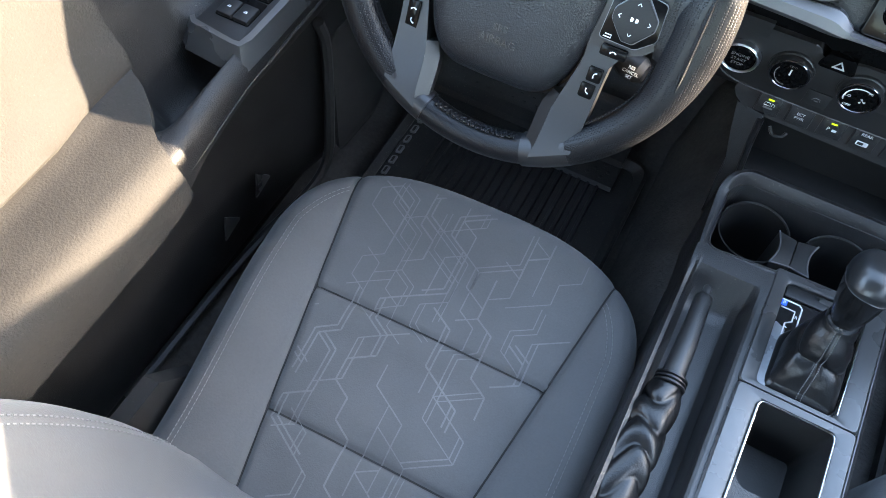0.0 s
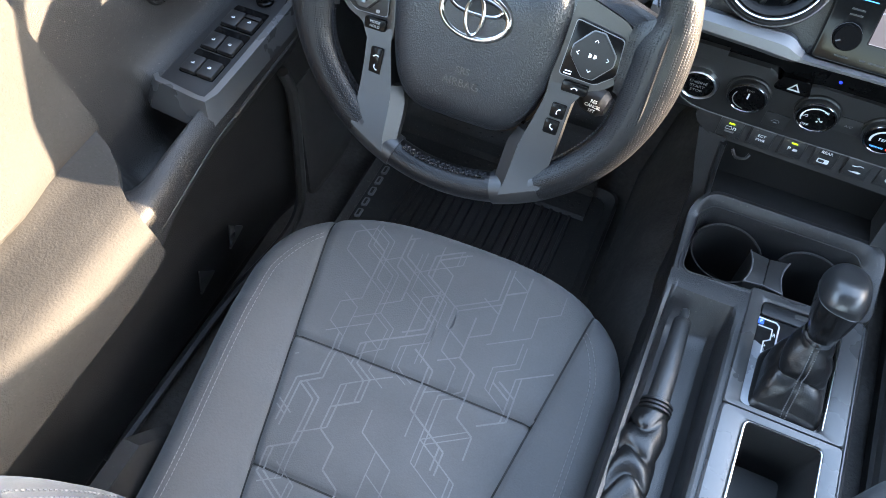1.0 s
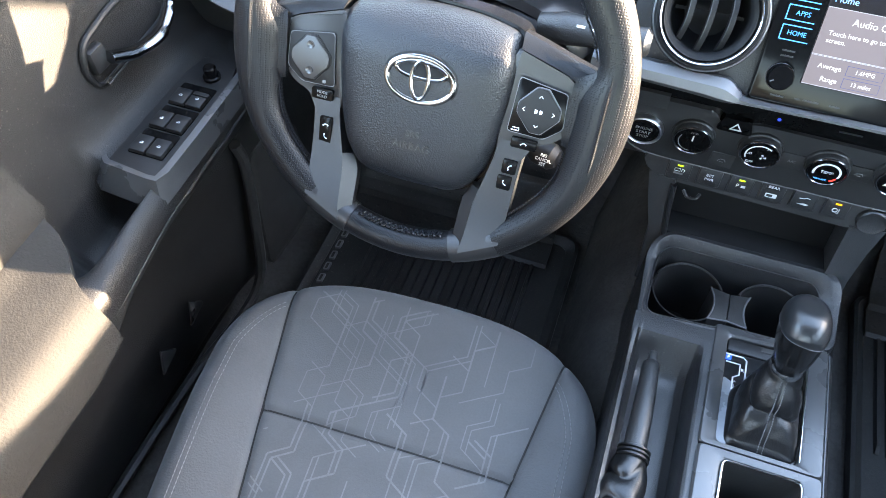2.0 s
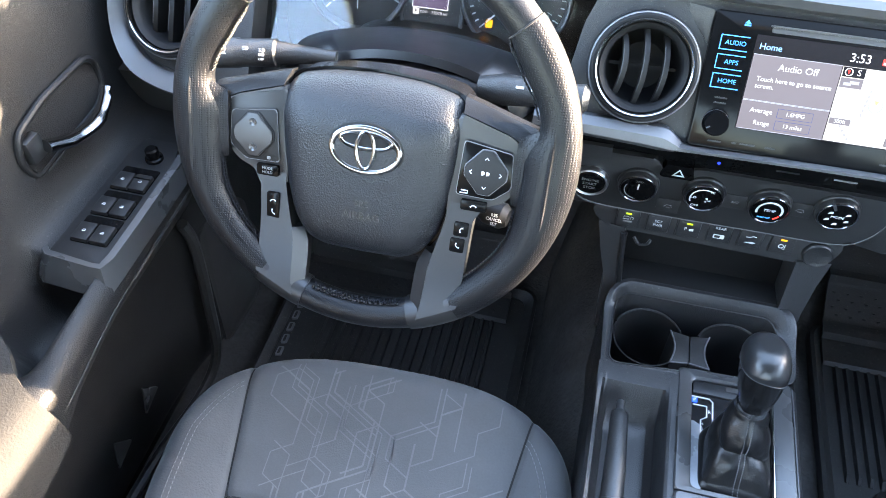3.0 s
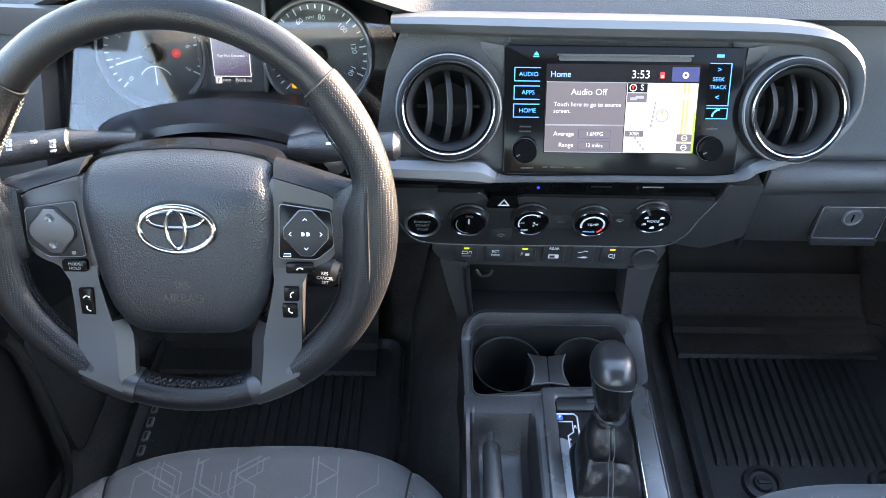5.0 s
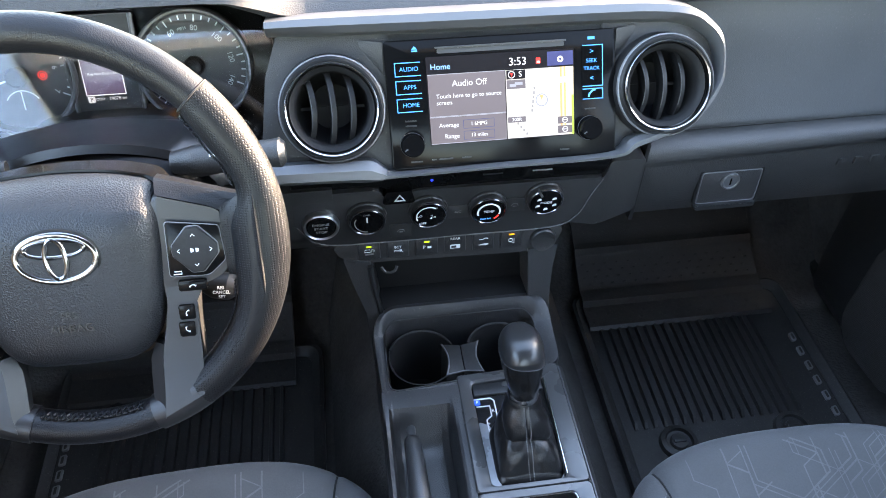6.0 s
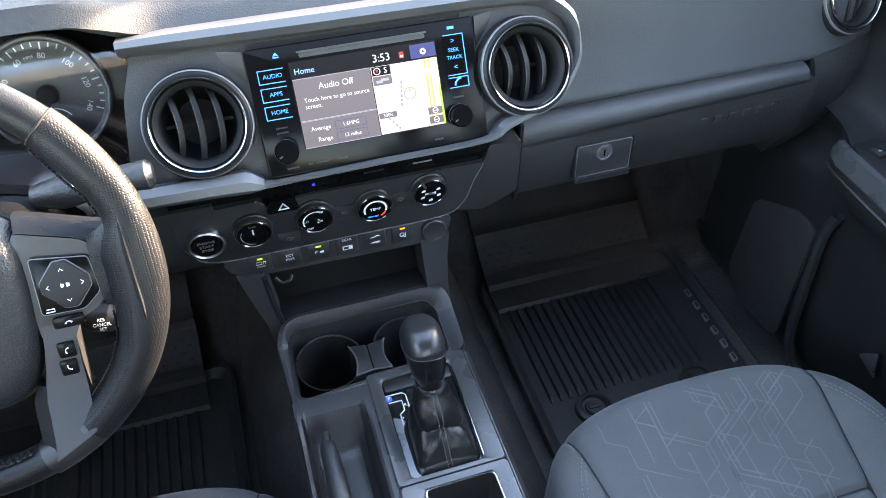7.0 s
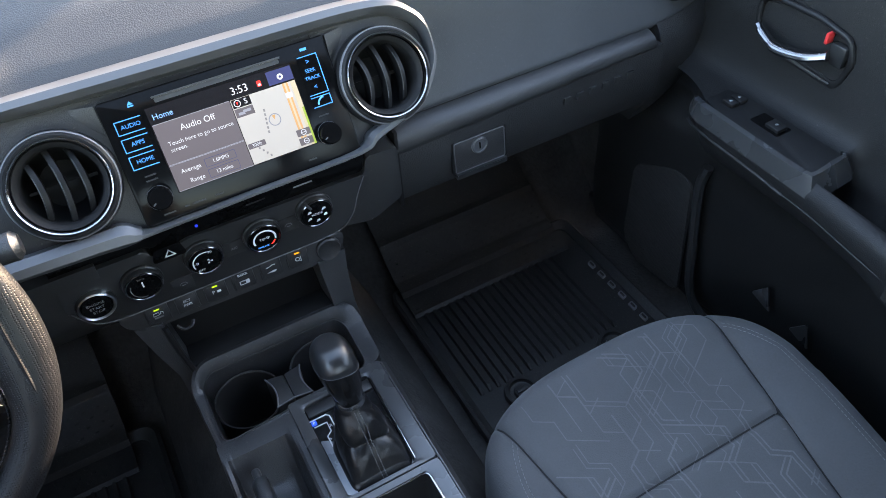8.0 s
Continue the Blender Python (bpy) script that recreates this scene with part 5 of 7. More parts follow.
cs = part("cruise_lever", tube([(0.06, 0.65, 0.645), (0.10, 0.628, 0.641), (0.115, 0.621, 0.640), (0.128, 0.618, 0.640), (0.134, 0.617, 0.640)], [0.008, 0.009, 0.014, 0.0145, 0.010], 16, flat=0.8), PLATE, column, "short black cruise control lever", world=True)
for dz, text in ((-0.0055, "SET"), (-0.0005, "CANCEL"), (0.0045, "RES")):
    b = words(text, 0.0042, 0.0002)
    b.transform(frame_of((0.1215, 0.6060 + 0.4 * dz, 0.6462 + 0.8 * dz), (1, -0.1, 0), (0, 0.5, 0.86)))
    part("lettering", b, MARKING, cs, world=True)

# ---------------------------------------------------------------- steering wheel
WF = frame_of((0.0015, 0.608, 0.7177), (1, 0, 0), (0, math.sin(radians(25.7)), math.cos(radians(25.7))))
wheel = thing("steering_wheel", WF, "black leather three-spoke steering wheel with silver spokes and oval emblem", "steering wheel")


def rim(a0, a1, n, r=0.1742, tr=0.0158, swell=0.0, name="rim_section", mat=None, label=""):
    pts, rad = [], []
    for i in range(n + 1):
        a = radians(a0 + (a1 - a0) * i / n)
        e = math.sin(math.pi * i / n)
        rr = r - swell * 0.5 * e
        pts.append((rr * math.cos(a), rr * math.sin(a), 0))
        rad.append(tr + swell * e)
    return part(name, tube(pts, rad, 20, up=(0, 0, 1)), mat, wheel, label, sharp=70)


rim(43, 137, 40, name="upper_rim", mat=LEATHER, label="smooth black leather upper rim")
SWELL = [(-57, 0.002), (-45, 0.003), (-34, 0.0035), (-26, 0.005), (-18, 0.010), (-9, 0.016), (2, 0.0175), (6, 0.014), (9, 0.008), (12, 0.0030), (16, 0.0012), (22, 0.002), (29, 0.0045), (36, 0.004), (40, 0.003), (42.4, 0.0005)]


def swell_at(a):
    for (a0, s0), (a1, s1) in zip(SWELL, SWELL[1:]):
        if a <= a1:
            t = (a - a0) / (a1 - a0)
            return s0 + (s1 - s0) * t
    return SWELL[-1][1]


def grip(s):
    rows = []
    for i in range(67):
        a = -57 + 99.4 * i / 66
        k = (swell_at(max(a - 1.5, -57)) + swell_at(min(a + 1.5, 42.4)) + 2 * swell_at(a)) / 4
        r0, r1 = 0.1583 - k, 0.1903 + min(k, 0.001)
        mid2, half = (r0 + r1) / 2, (r1 - r0) / 2
        deep = 0.0160 + min(k, 0.008) * 0.18
        c, sn = math.cos(radians(a)), math.sin(radians(a))
        row = []
        for q in range(28):
            w = 2 * math.pi * q / 28
            cw = math.cos(w)
            pinch = 1 - 0.35 * max(0, -cw) ** 2 * min(k / 0.02, 1)
            rr = mid2 + half * math.copysign(abs(cw) ** 0.9, cw)
            row.append(Vector((s * rr * c, rr * sn, deep * pinch * math.sin(w))))
        rows.append(row)
    return part("grip", loft(rows), PERFORATED, wheel, "perforated leather grip", sharp=70)


grip(1)
grip(-1)
rim(251.6, 288.4, 20, tr=0.0155, name="lower_rim", mat=LEATHER, label="smooth black leather lower rim")
for a0, a1 in ((236.2, 251.8), (288.2, 303.8)):
    rim(a0, a1, 10, tr=0.0172, name="rim_plate", mat=DARK_SILVER, label="dark silver plate round the rim")
for a in (42.7, 137.3):
    c, s = math.cos(radians(a)), math.sin(radians(a))
    part("rim_joint", tube([(0.1735 * c + 0.0168 * c * math.cos(b), 0.1735 * s + 0.0168 * s * math.cos(b), 0.0168 * math.sin(b)) for b in [2 * math.pi * i / 24 for i in range(24)]], 0.0008, 5, closed=True), SEAM, wheel)
# stitching inside the rim
for a0, a1, s in ((16, 41, 1), (16, 41, -1), (-50, -17, 1), (-50, -17, -1), (-106, -74, 1)):
    st = bmesh.new()
    a, k = a0, 0
    while a < a1:
        for j in (-1, 1):
            p = []
            wide = 0.0028 if a0 > -60 else 0.0050
            for b2, zz in ((a, -wide * j), (a + (1.0 if a0 > -60 else 1.6), wide * j)):
                r = (0.1568 - swell_at(b2)) if a0 > -60 else 0.1592
                p.append(Vector((s * r * math.cos(radians(b2)), r * math.sin(radians(b2)), zz + (0.003 if a0 > -60 else 0.0065))))
            tube(p, 0.0007 if a0 > -60 else 0.0013, 5, bm=st)
        a += 1.35 if a0 > -60 else 2.0
    part("stitching", st, LEATHER if a0 > -60 else COVER_SKIN, wheel, "crossed leather stitching")


hub_half = [(0.040, -0.1115), (0.056, -0.1045), (0.070, -0.085), (0.078, -0.055), (0.0835, -0.015), (0.0855, 0.020), (0.0850, 0.037), (0.076, 0.0475), (0.045, 0.0540)]
hub = rounded(hub_half + [(0.0, 0.0565)] + [(-x, y) for x, y in reversed(hub_half)] + [(0.0, -0.1125)], 0.014, 4)
hc = Vector((0, -0.025))


def crown(x, y, z):
    """The cover's face: its upper part slopes away to the dash, and its flanks fall off beyond a soft crease."""
    return z - 0.021 * max(0, (y - 0.006) / 0.05) ** 1.7 - 0.0022 * max(0, (abs(x) - 0.052) / 0.03) ** 2


rings = []
for s, z in ((1.0, -0.045), (1.0, -0.014), (0.992, -0.006), (0.975, -0.0005), (0.945, 0.0045), (0.90, 0.0085), (0.82, 0.0120), (0.7, 0.0142), (0.55, 0.0153), (0.4, 0.0157), (0.25, 0.0159), (0.12, 0.016), (0.02, 0.0160)):
    ring = []
    for p in hub:
        x, y = hc.x + (p.x - hc.x) * s, hc.y + (p.y - hc.y) * s
        ring.append(Vector((x, y, crown(x, y, z))))
    rings.append(ring)
cover = part("airbag_cover", loft(rings), COVER_SKIN, wheel, "black grained airbag cover", sharp=70)
part("cover_gap", loft([[Vector((hc.x + (p.x - hc.x) * k, hc.y + (p.y - hc.y) * k, z - 0.018 * max(0, p.y / 0.0565) ** 2)) for p in hub] for k, z in ((1.0, -0.05), (1.03, -0.05), (1.03, -0.014), (1.001, -0.014))], True, False), GLOSS, wheel)


def oval(rx, ry, w, z, n=48, top=0.0018):
    b = bmesh.new()
    pts = [(math.cos(2 * math.pi * i / n), math.sin(2 * math.pi * i / n)) for i in range(n)]
    loft([[Vector(((rx - w * k) * c, (ry - w * k) * s, z + top * h)) for c, s in pts] for k, h in ((0, 0), (0.08, 0.6), (0.25, 0.95), (0.5, 1.15), (0.75, 0.95), (0.92, 0.6), (1, 0))], True, False, b)
    return b


EMBLEM = material("emblem_chrome", (0.27, 0.275, 0.28), 0.19, metal=1.0, spread=0.03)
emblem = part("emblem", oval(0.0345, 0.0232, 0.0056, 0.0156), EMBLEM, cover, "chrome oval emblem", m=at(0.0025, -0.0042, 0))
part("emblem_bed", lathe([(1.0, 0.0), (0.98, 0.0006), (0, 0.0008)], 40), VENT_BLACK, emblem, m=at(0, 0, 0.0151) @ Matrix.Diagonal((0.0365, 0.0250, 1, 1)))
part("emblem_oval", oval(0.0258, 0.0098, 0.0046, 0.0158), EMBLEM, emblem, m=at(0, 0.0085, 0))
part("emblem_oval", oval(0.0104, 0.0195, 0.0046, 0.0162), EMBLEM, emblem, m=at(0, -0.0005, 0))
part("embossed_lettering", words("SRS", 0.009, 0.0009), FAINT, cover, "faint embossed lettering", m=at(0.002, -0.0560, 0.0158))
part("embossed_lettering", words("AIRBAG", 0.0105, 0.0009), FAINT, cover, "faint embossed lettering", m=at(0.002, -0.0680, 0.0156))
part("embossed_mark", prism(rect(-0.004, -0.086, 0.006, -0.078, 0.001), 0.0090, 0.0126), FAINT, cover)

POD = [(0.0885, 0.0150), (0.1325, 0.0085), (0.1345, -0.0230), (0.1190, -0.0358), (0.0855, -0.0350)]
for s in (-1, 1):
    def X(pts):
        return [(s * x, y) for x, y in pts]
    arm = rounded(X([(0.080, 0.038), (0.131, 0.0225), (0.140, 0.013), (0.139, -0.027), (0.128, -0.039), (0.113, -0.045), (0.104, -0.056), (0.078, -0.060)]), 0.006)
    part("side_spoke", prism(arm, -0.028, -0.003, 0.004), DARK_SILVER, wheel, "dark silver side spoke")
    sh = loft([[Vector((s * x, y, z)) for x, y, z in r] for r in (
        ((0.082, 0.0495, -0.018), (0.083, 0.044, -0.010), (0.084, 0.0375, -0.0035), (0.084, 0.036, -0.03), (0.082, 0.0495, -0.032)),
        ((0.100, 0.0450, -0.015), (0.101, 0.040, -0.008), (0.102, 0.0325, -0.0025), (0.102, 0.031, -0.03), (0.100, 0.0450, -0.030)),
        ((0.122, 0.0390, -0.012), (0.123, 0.034, -0.005), (0.124, 0.0260, -0.0020), (0.124, 0.024, -0.025), (0.122, 0.0390, -0.026)),
        ((0.150, 0.0320, -0.008), (0.150, 0.028, -0.002), (0.148, 0.0150, -0.0010), (0.148, 0.013, -0.02), (0.150, 0.0320, -0.020)))])
    part("spoke_top", sh, LEATHER, wheel, "leather-covered spoke top")
    def web_at(u, v):
        x = 0.1355 + 0.0345 * u
        top, low = 0.0240 + 0.022 * u * u, -0.0345 - 0.030 * u * u
        y = top + (low - top) * v
        e = abs(2 * v - 1) ** 6
        return Vector((s * x, y, -0.0020 + 0.0165 * u * u * (1.5 - 0.5 * u) - 0.006 * e * (0.3 + u)))
    web = thicken(sheet(10, 24, web_at), 0.006)
    part("spoke_web", web, PERFORATED, wheel, "leather-covered spoke end", sharp=75)
    low = loft([[Vector((s * x, y, z)) for x, y, z in r] for r in (
        ((0.080, -0.046, -0.003), (0.113, -0.044, -0.003), (0.112, -0.044, -0.028), (0.080, -0.046, -0.028)),
        ((0.0780, -0.064, -0.001), (0.1042, -0.060, -0.001), (0.1035, -0.060, -0.028), (0.0780, -0.064, -0.028)),
        ((0.0735, -0.085, 0.001), (0.1030, -0.083, 0.001), (0.1020, -0.083, -0.026), (0.0735, -0.085, -0.026)),
        ((0.0685, -0.105, 0.004), (0.1025, -0.104, 0.004), (0.1015, -0.104, -0.024), (0.0685, -0.105, -0.024)),
        ((0.0668, -0.125, 0.0085), (0.1020, -0.122, 0.0085), (0.1010, -0.122, -0.016), (0.0668, -0.125, -0.016)),
        ((0.0655, -0.146, 0.0145), (0.1015, -0.134, 0.0135), (0.1005, -0.134, -0.012), (0.0655, -0.146, -0.012)),
        ((0.0635, -0.163, 0.0176), (0.1010, -0.143, 0.0176), (0.1000, -0.143, -0.008), (0.0635, -0.162, -0.008)))])
    bmesh.ops.bevel(low, geom=[e for e in low.edges if e.is_manifold and e.calc_face_angle(0) > 0.9], offset=0.003, segments=2, affect="EDGES")
    part("lower_spoke", low, DARK_SILVER, wheel, "dark silver lower spoke", sharp=40)
    strip = loft([[Vector((s * x, y, z)) for x, z in ((xi, zf - 0.0085), (xb, zf + 0.0004), (xb, zf - 0.014), (xi, zf - 0.018))]
                  for y, xi, xb, zf in ((-0.098, 0.0610, 0.0705, 0.0025), (-0.112, 0.0552, 0.0675, 0.0056), (-0.126, 0.0542, 0.0670, 0.0087), (-0.146, 0.0538, 0.0658, 0.0145), (-0.164, 0.0540, 0.0640, 0.0170))])
    part("spoke_bevel", strip, DARK_SILVER, wheel, "inner bevel of the lower spoke")
    pod = part("switch_pod", prism(rounded(X(POD), 0.003), -0.004, 0.0008, 0.0012), GLOSS if s > 0 else PLATE, wheel, "switch pod with white symbols")
    part("pod_edge", tube([(q.x, q.y, 0.0003) for q in rounded(X(POD), 0.003)], 0.0006, 5, closed=True), EDGE, pod)
    cx, cy = s * 0.1105, -0.0112
    octo = rounded([(cx + a, cy + b) for a, b in ((-0.005, 0.0205), (0.005, 0.0205), (0.019, 0.0045), (0.019, -0.0045), (0.005, -0.0205), (-0.005, -0.0205), (-0.019, -0.0045), (-0.019, 0.0045))], 0.0015, 2)
    part("rocker", prism(octo, 0.0, 0.0040, 0.0016), ROCKER if s < 0 else PLATE, pod)
    part("rocker_edge", tube([(q.x, q.y, 0.0010) for q in octo], 0.0010 if s > 0 else 0.0016, 5, closed=True), EDGE if s > 0 else VENT_BLACK, pod)
    if s > 0:
        for a in range(4):
            part("mark", tube([(-0.0017, 0.0, 0), (0, 0.0020, 0), (0.0017, 0.0, 0)], 0.0004, 5), MARKING, pod, m=at(cx, cy, 0.0042) @ Matrix.Rotation(a * math.pi / 2, 4, "Z") @ at(0, 0.0125, 0))
        for dx in (-0.0022, 0.0022):
            part("mark", prism(rounded([(dx - 0.0013, -0.0020), (dx + 0.0013, -0.0012), (dx + 0.0013, 0.0012), (dx - 0.0013, 0.0020)], 0.0004, 2), 0.0, 0.0006), MARKING, pod, m=at(cx, cy, 0.0038))
        part("mark", tube([(0.089, -0.033, 0.0012), (0.096, -0.033, 0.0012), (0.096, -0.0305, 0.0012), (0.090, -0.0305, 0.0012)], 0.0005, 5), MARKING, pod)
    else:
        for dy in (0.012, -0.012):
            part("dimple", lathe([(0.0038, 0.0032), (0.0035, 0.0044), (0.0028, 0.0042), (0, 0.0034)], 20), MID_SILVER, pod, m=at(cx, cy + dy, 0.0008))
        part("mark", prism(rect(-0.0975, -0.0335, -0.0940, -0.0305, 0.001), 0.0008, 0.0013), GREY_MARK, pod)
    def key(x, y, w, h, z=0.0005, text=None, mk=None):
        k = part("key", prism(rect(x - w / 2, y - h / 2, x + w / 2, y + h / 2, 0.0015), -0.006, z, 0.001), GLOSS, wheel, "small black key")
        if text:
            for i, tx in enumerate(text):
                part("lettering", words(tx, 0.0038, 0.0001), GREY_MARK, k, m=at(x, y + 0.0018 - 0.0040 * i, z + 0.0002))
        if mk:
            for i, (dx, dy, r) in enumerate(mk):
                part("mark", tube(smooth_line([(-0.0028, -0.0012, 0), (-0.001, 0.0004, 0), (0.001, 0.0006, 0), (0.0028, -0.0006, 0)], 3), [0.0007, 0.0006, 0.0004, 0.0004, 0.0004, 0.0004, 0.0004, 0.0005, 0.0006, 0.0008], 5, flat=0.5), MARKING, k, m=at(x + dx, y + dy, z + 0.0003) @ Matrix.Rotation(r, 4, "Z"))
    if s < 0:
        key(-0.097, -0.0445, 0.022, 0.0105, 0.001, text=("MODE", "HOLD"))
        key(-0.0905, -0.0795, 0.0125, 0.028, 0.002, mk=((0, 0.006, 0), (0, -0.006, 2)))
    else:
        key(0.103, -0.0445, 0.024, 0.0095, 0.001, mk=((0, 0, 0),))
        key(0.0945, -0.069, 0.0135, 0.0135, 0.002, mk=((0, 0, 1),))
        key(0.0925, -0.085, 0.0135, 0.0135, 0.003, mk=((0, 0, 2),))

# ---------------------------------------------------------------- centre console
console = thing("centre_console", at(0.385, 0.55, 0.0), "black moulded centre console with cup holders and silver frame", "console")


def ring3(loop, z):
    return [Vector((p[0], p[1], z)) for p in loop]


o = rounded([(0.262, 0.655), (0.504, 0.690), (0.508, 0.775), (0.492, 0.802), (0.28, 0.802), (0.256, 0.775)], 0.018, 5)
i = rounded([(0.272, 0.672), (0.480, 0.688), (0.482, 0.768), (0.472, 0.785), (0.286, 0.785), (0.272, 0.768)], 0.016, 5)


def rise(y):
    """The rim behind the cups stands higher than the rest."""
    t = min(max((y - 0.752) / 0.042, 0), 1)
    return 0.020 * t * t * (3 - 2 * t)


part("cup_surround", loft([ring3(o, 0.12), [Vector((p.x, p.y, 0.346 + rise(p.y))) for p in o], [Vector((p.x + (0.385 - p.x) * 0.012, p.y + (0.74 - p.y) * 0.03, 0.352 + rise(p.y))) for p in o],
                           [Vector((p.x + (q.x - p.x) * 0.45, p.y + (q.y - p.y) * 0.45, 0.3525 + rise(p.y))) for p, q in zip(o, i)], [Vector((p.x + (q.x - p.x) * 0.62, p.y + (q.y - p.y) * 0.62, 0.351 + 0.92 * rise(p.y))) for p, q in zip(o, i)],
                           [Vector((p.x, p.y, 0.352 + 0.25 * rise(p.y))) for p in i], [Vector((p.x + (0.385 - p.x) * 0.02, p.y + (0.74 - p.y) * 0.03, 0.340)) for p in i],
                           [Vector((p.x + (0.385 - p.x) * 0.08, p.y + (0.74 - p.y) * 0.08, 0.195)) for p in i]], True, False), TRAY, console, "black cup holder surround", world=True, sharp=38)
part("opening_edge", tube([(p.x, p.y, 0.3524 + 0.25 * rise(p.y)) for p in i], 0.0013, 6, closed=True), DARK_PLASTIC, console, world=True)
part("cup_floor", prism(i, 0.19, 0.20), MATT, console, world=True)
for x in (0.3215, 0.4300):
    cup = lathe([(0.036, 0.0), (0.0395, 0.02), (0.0425, 0.100), (0.0440, 0.104), (0.0460, 0.104), (0.0440, 0.0)], 48)
    cup.transform(at(x, 0.7355, 0.230))
    part("cup_well", cup, PLATE, console, "round cup well", world=True)
div = bmesh.new()
for sg in (-1, 1):
    waist = [(0.3755 + sg * x, y) for x, y in ((0.0005, 0.702), (0.0245, 0.698), (0.0200, 0.712), (0.0185, 0.724), (0.0200, 0.736), (0.0250, 0.750), (0.0005, 0.746))]
    prism([Vector(p) for p in waist], 0.20, 0.3385, 0.0012, bm=div)
part("cup_divider", div, MATT, console, "spring cup divider", world=True)
for sg in (-1, 1):
    part("divider_edge", tube(smooth_line([(0.3755 + sg * x, y, 0.339) for x, y in ((0.0250, 0.698), (0.0205, 0.712), (0.0190, 0.724), (0.0205, 0.736), (0.0255, 0.750))], 4), 0.0012, 6), EDGE, console, world=True)
part("divider_edge", tube([(0.3510, 0.699, 0.339), (0.3755, 0.7025, 0.339), (0.4000, 0.699, 0.339)], 0.0012, 6), EDGE, console, world=True)
for x in (0.3215, 0.4300):
    part("cup_flange", tube([(x + 0.0455 * math.cos(radians(a)), 0.7355 + 0.0455 * math.sin(radians(a)), 0.3345) for a in range(20, 161, 10)], 0.0016, 6), DARK_PLASTIC, console, world=True)
# brake lever tray
def tray(u, v):
    y = 0.05 + 0.622 * v
    xs = [0.258, 0.260, 0.2635, 0.268, 0.272, 0.281, 0.333, 0.3425, 0.3475, 0.3505, 0.354, 0.361]
    zs = [0.10, 0.335, 0.345, 0.343, 0.312, 0.300, 0.300, 0.309, 0.336, 0.3475, 0.3495, 0.3495]
    q = u * (len(xs) - 1)
    k = min(int(q), len(xs) - 2)
    t = q - k
    z = zs[k] + (zs[k + 1] - zs[k]) * t
    e = min(max((y - 0.615) / 0.035, 0), 1)
    e = e * e * (3 - 2 * e)
    flat = max(z, 0.3526) if u > 0.12 else z
    return Vector((xs[k] + (xs[k + 1] - xs[k]) * t, y, z + (flat - z) * e))
part("lever_tray", sheet(66, 50, tray), TRAY, console, "grained black brake lever tray", world=True, sharp=50)
part("side_wall", loft([[Vector((x, y, z)) for x, z in ((0.497, 0.3485), (0.506, 0.340), (0.512, 0.10), (0.49, 0.10), (0.49, 0.3485))] for y in (0.05, 0.40, 0.69)]), BLACK_PLASTIC, console, world=True)


def silver_frame(outer, inner, z, name, label, mat=SILVER):
    a, b = rounded(outer, 0.006, 4), rounded(inner, 0.008, 4)
    return part(name, loft([ring3(a, z - 0.02), ring3(a, z - 0.002), [Vector((p.x + (q.x - p.x) * 0.10, p.y + (q.y - p.y) * 0.10, z)) for p, q in zip(a, b)],
                            [Vector((p.x + (q.x - p.x) * 0.8, p.y + (q.y - p.y) * 0.8, z)) for p, q in zip(a, b)], ring3(b, z - 0.002), ring3(b, z - 0.02)], True, False), mat, console, label, world=True, sharp=30)


silver_frame([(0.360, 0.5205), (0.497, 0.5205), (0.4975, 0.690), (0.360, 0.686)], [(0.3785, 0.5275), (0.470, 0.5275), (0.4725, 0.676), (0.377, 0.672)], 0.354, "shift_frame", "satin silver shifter frame", MID_SILVER)
silver_frame([(0.358, 0.10), (0.495, 0.10), (0.497, 0.520), (0.360, 0.520)], [(0.383, 0.12), (0.476, 0.12), (0.475, 0.508), (0.389, 0.508)], 0.354, "bin_frame", "satin silver bin frame", MID_SILVER)
part("frame_edge", tube([(0.4965, 0.11, 0.3533), (0.4968, 0.30, 0.3533), (0.4970, 0.52, 0.3533), (0.4972, 0.684, 0.3533)], 0.0011, 6), SILVER, console, "bright edge line", world=True)
part("frame_edge", tube([(0.4705, 0.5320, 0.3532), (0.4722, 0.600, 0.3532), (0.4732, 0.668, 0.3532)], 0.0010, 6), CHROME, console, world=True)
binl = rounded([(0.383, 0.12), (0.476, 0.12), (0.475, 0.508), (0.389, 0.508)], 0.008, 5)
part("bin_ring", tube([(p.x, p.y, 0.3543) for p in binl], 0.0014, 8, closed=True), CHROME, console, "chrome bin edge", world=True)
part("bin", loft([ring3(binl, 0.352), [Vector((p.x + (0.43 - p.x) * 0.06, p.y + (0.31 - p.y) * 0.03, 0.24)) for p in binl], [Vector((p.x + (0.43 - p.x) * 0.99, p.y + (0.31 - p.y) * 0.99, 0.238)) for p in binl]], True, False), MATT, console, "open black storage bin", world=True)
part("bin_insert", loft([ring3(rounded([(0.386, 0.20), (0.47, 0.20), (0.47, 0.405), (0.45, 0.415), (0.405, 0.415), (0.386, 0.44)], 0.008), z) for z in (0.24, 0.325)]), BLACK_PLASTIC, console, "black cup insert", world=True)
cup = lathe([(0.033, 0.003), (0.031, 0.0035), (0.029, -0.02), (0.0, -0.021)], 36)
cup.transform(at(0.428, 0.352, 0.325))
part("insert_cup", cup, GLOSS, console, world=True)
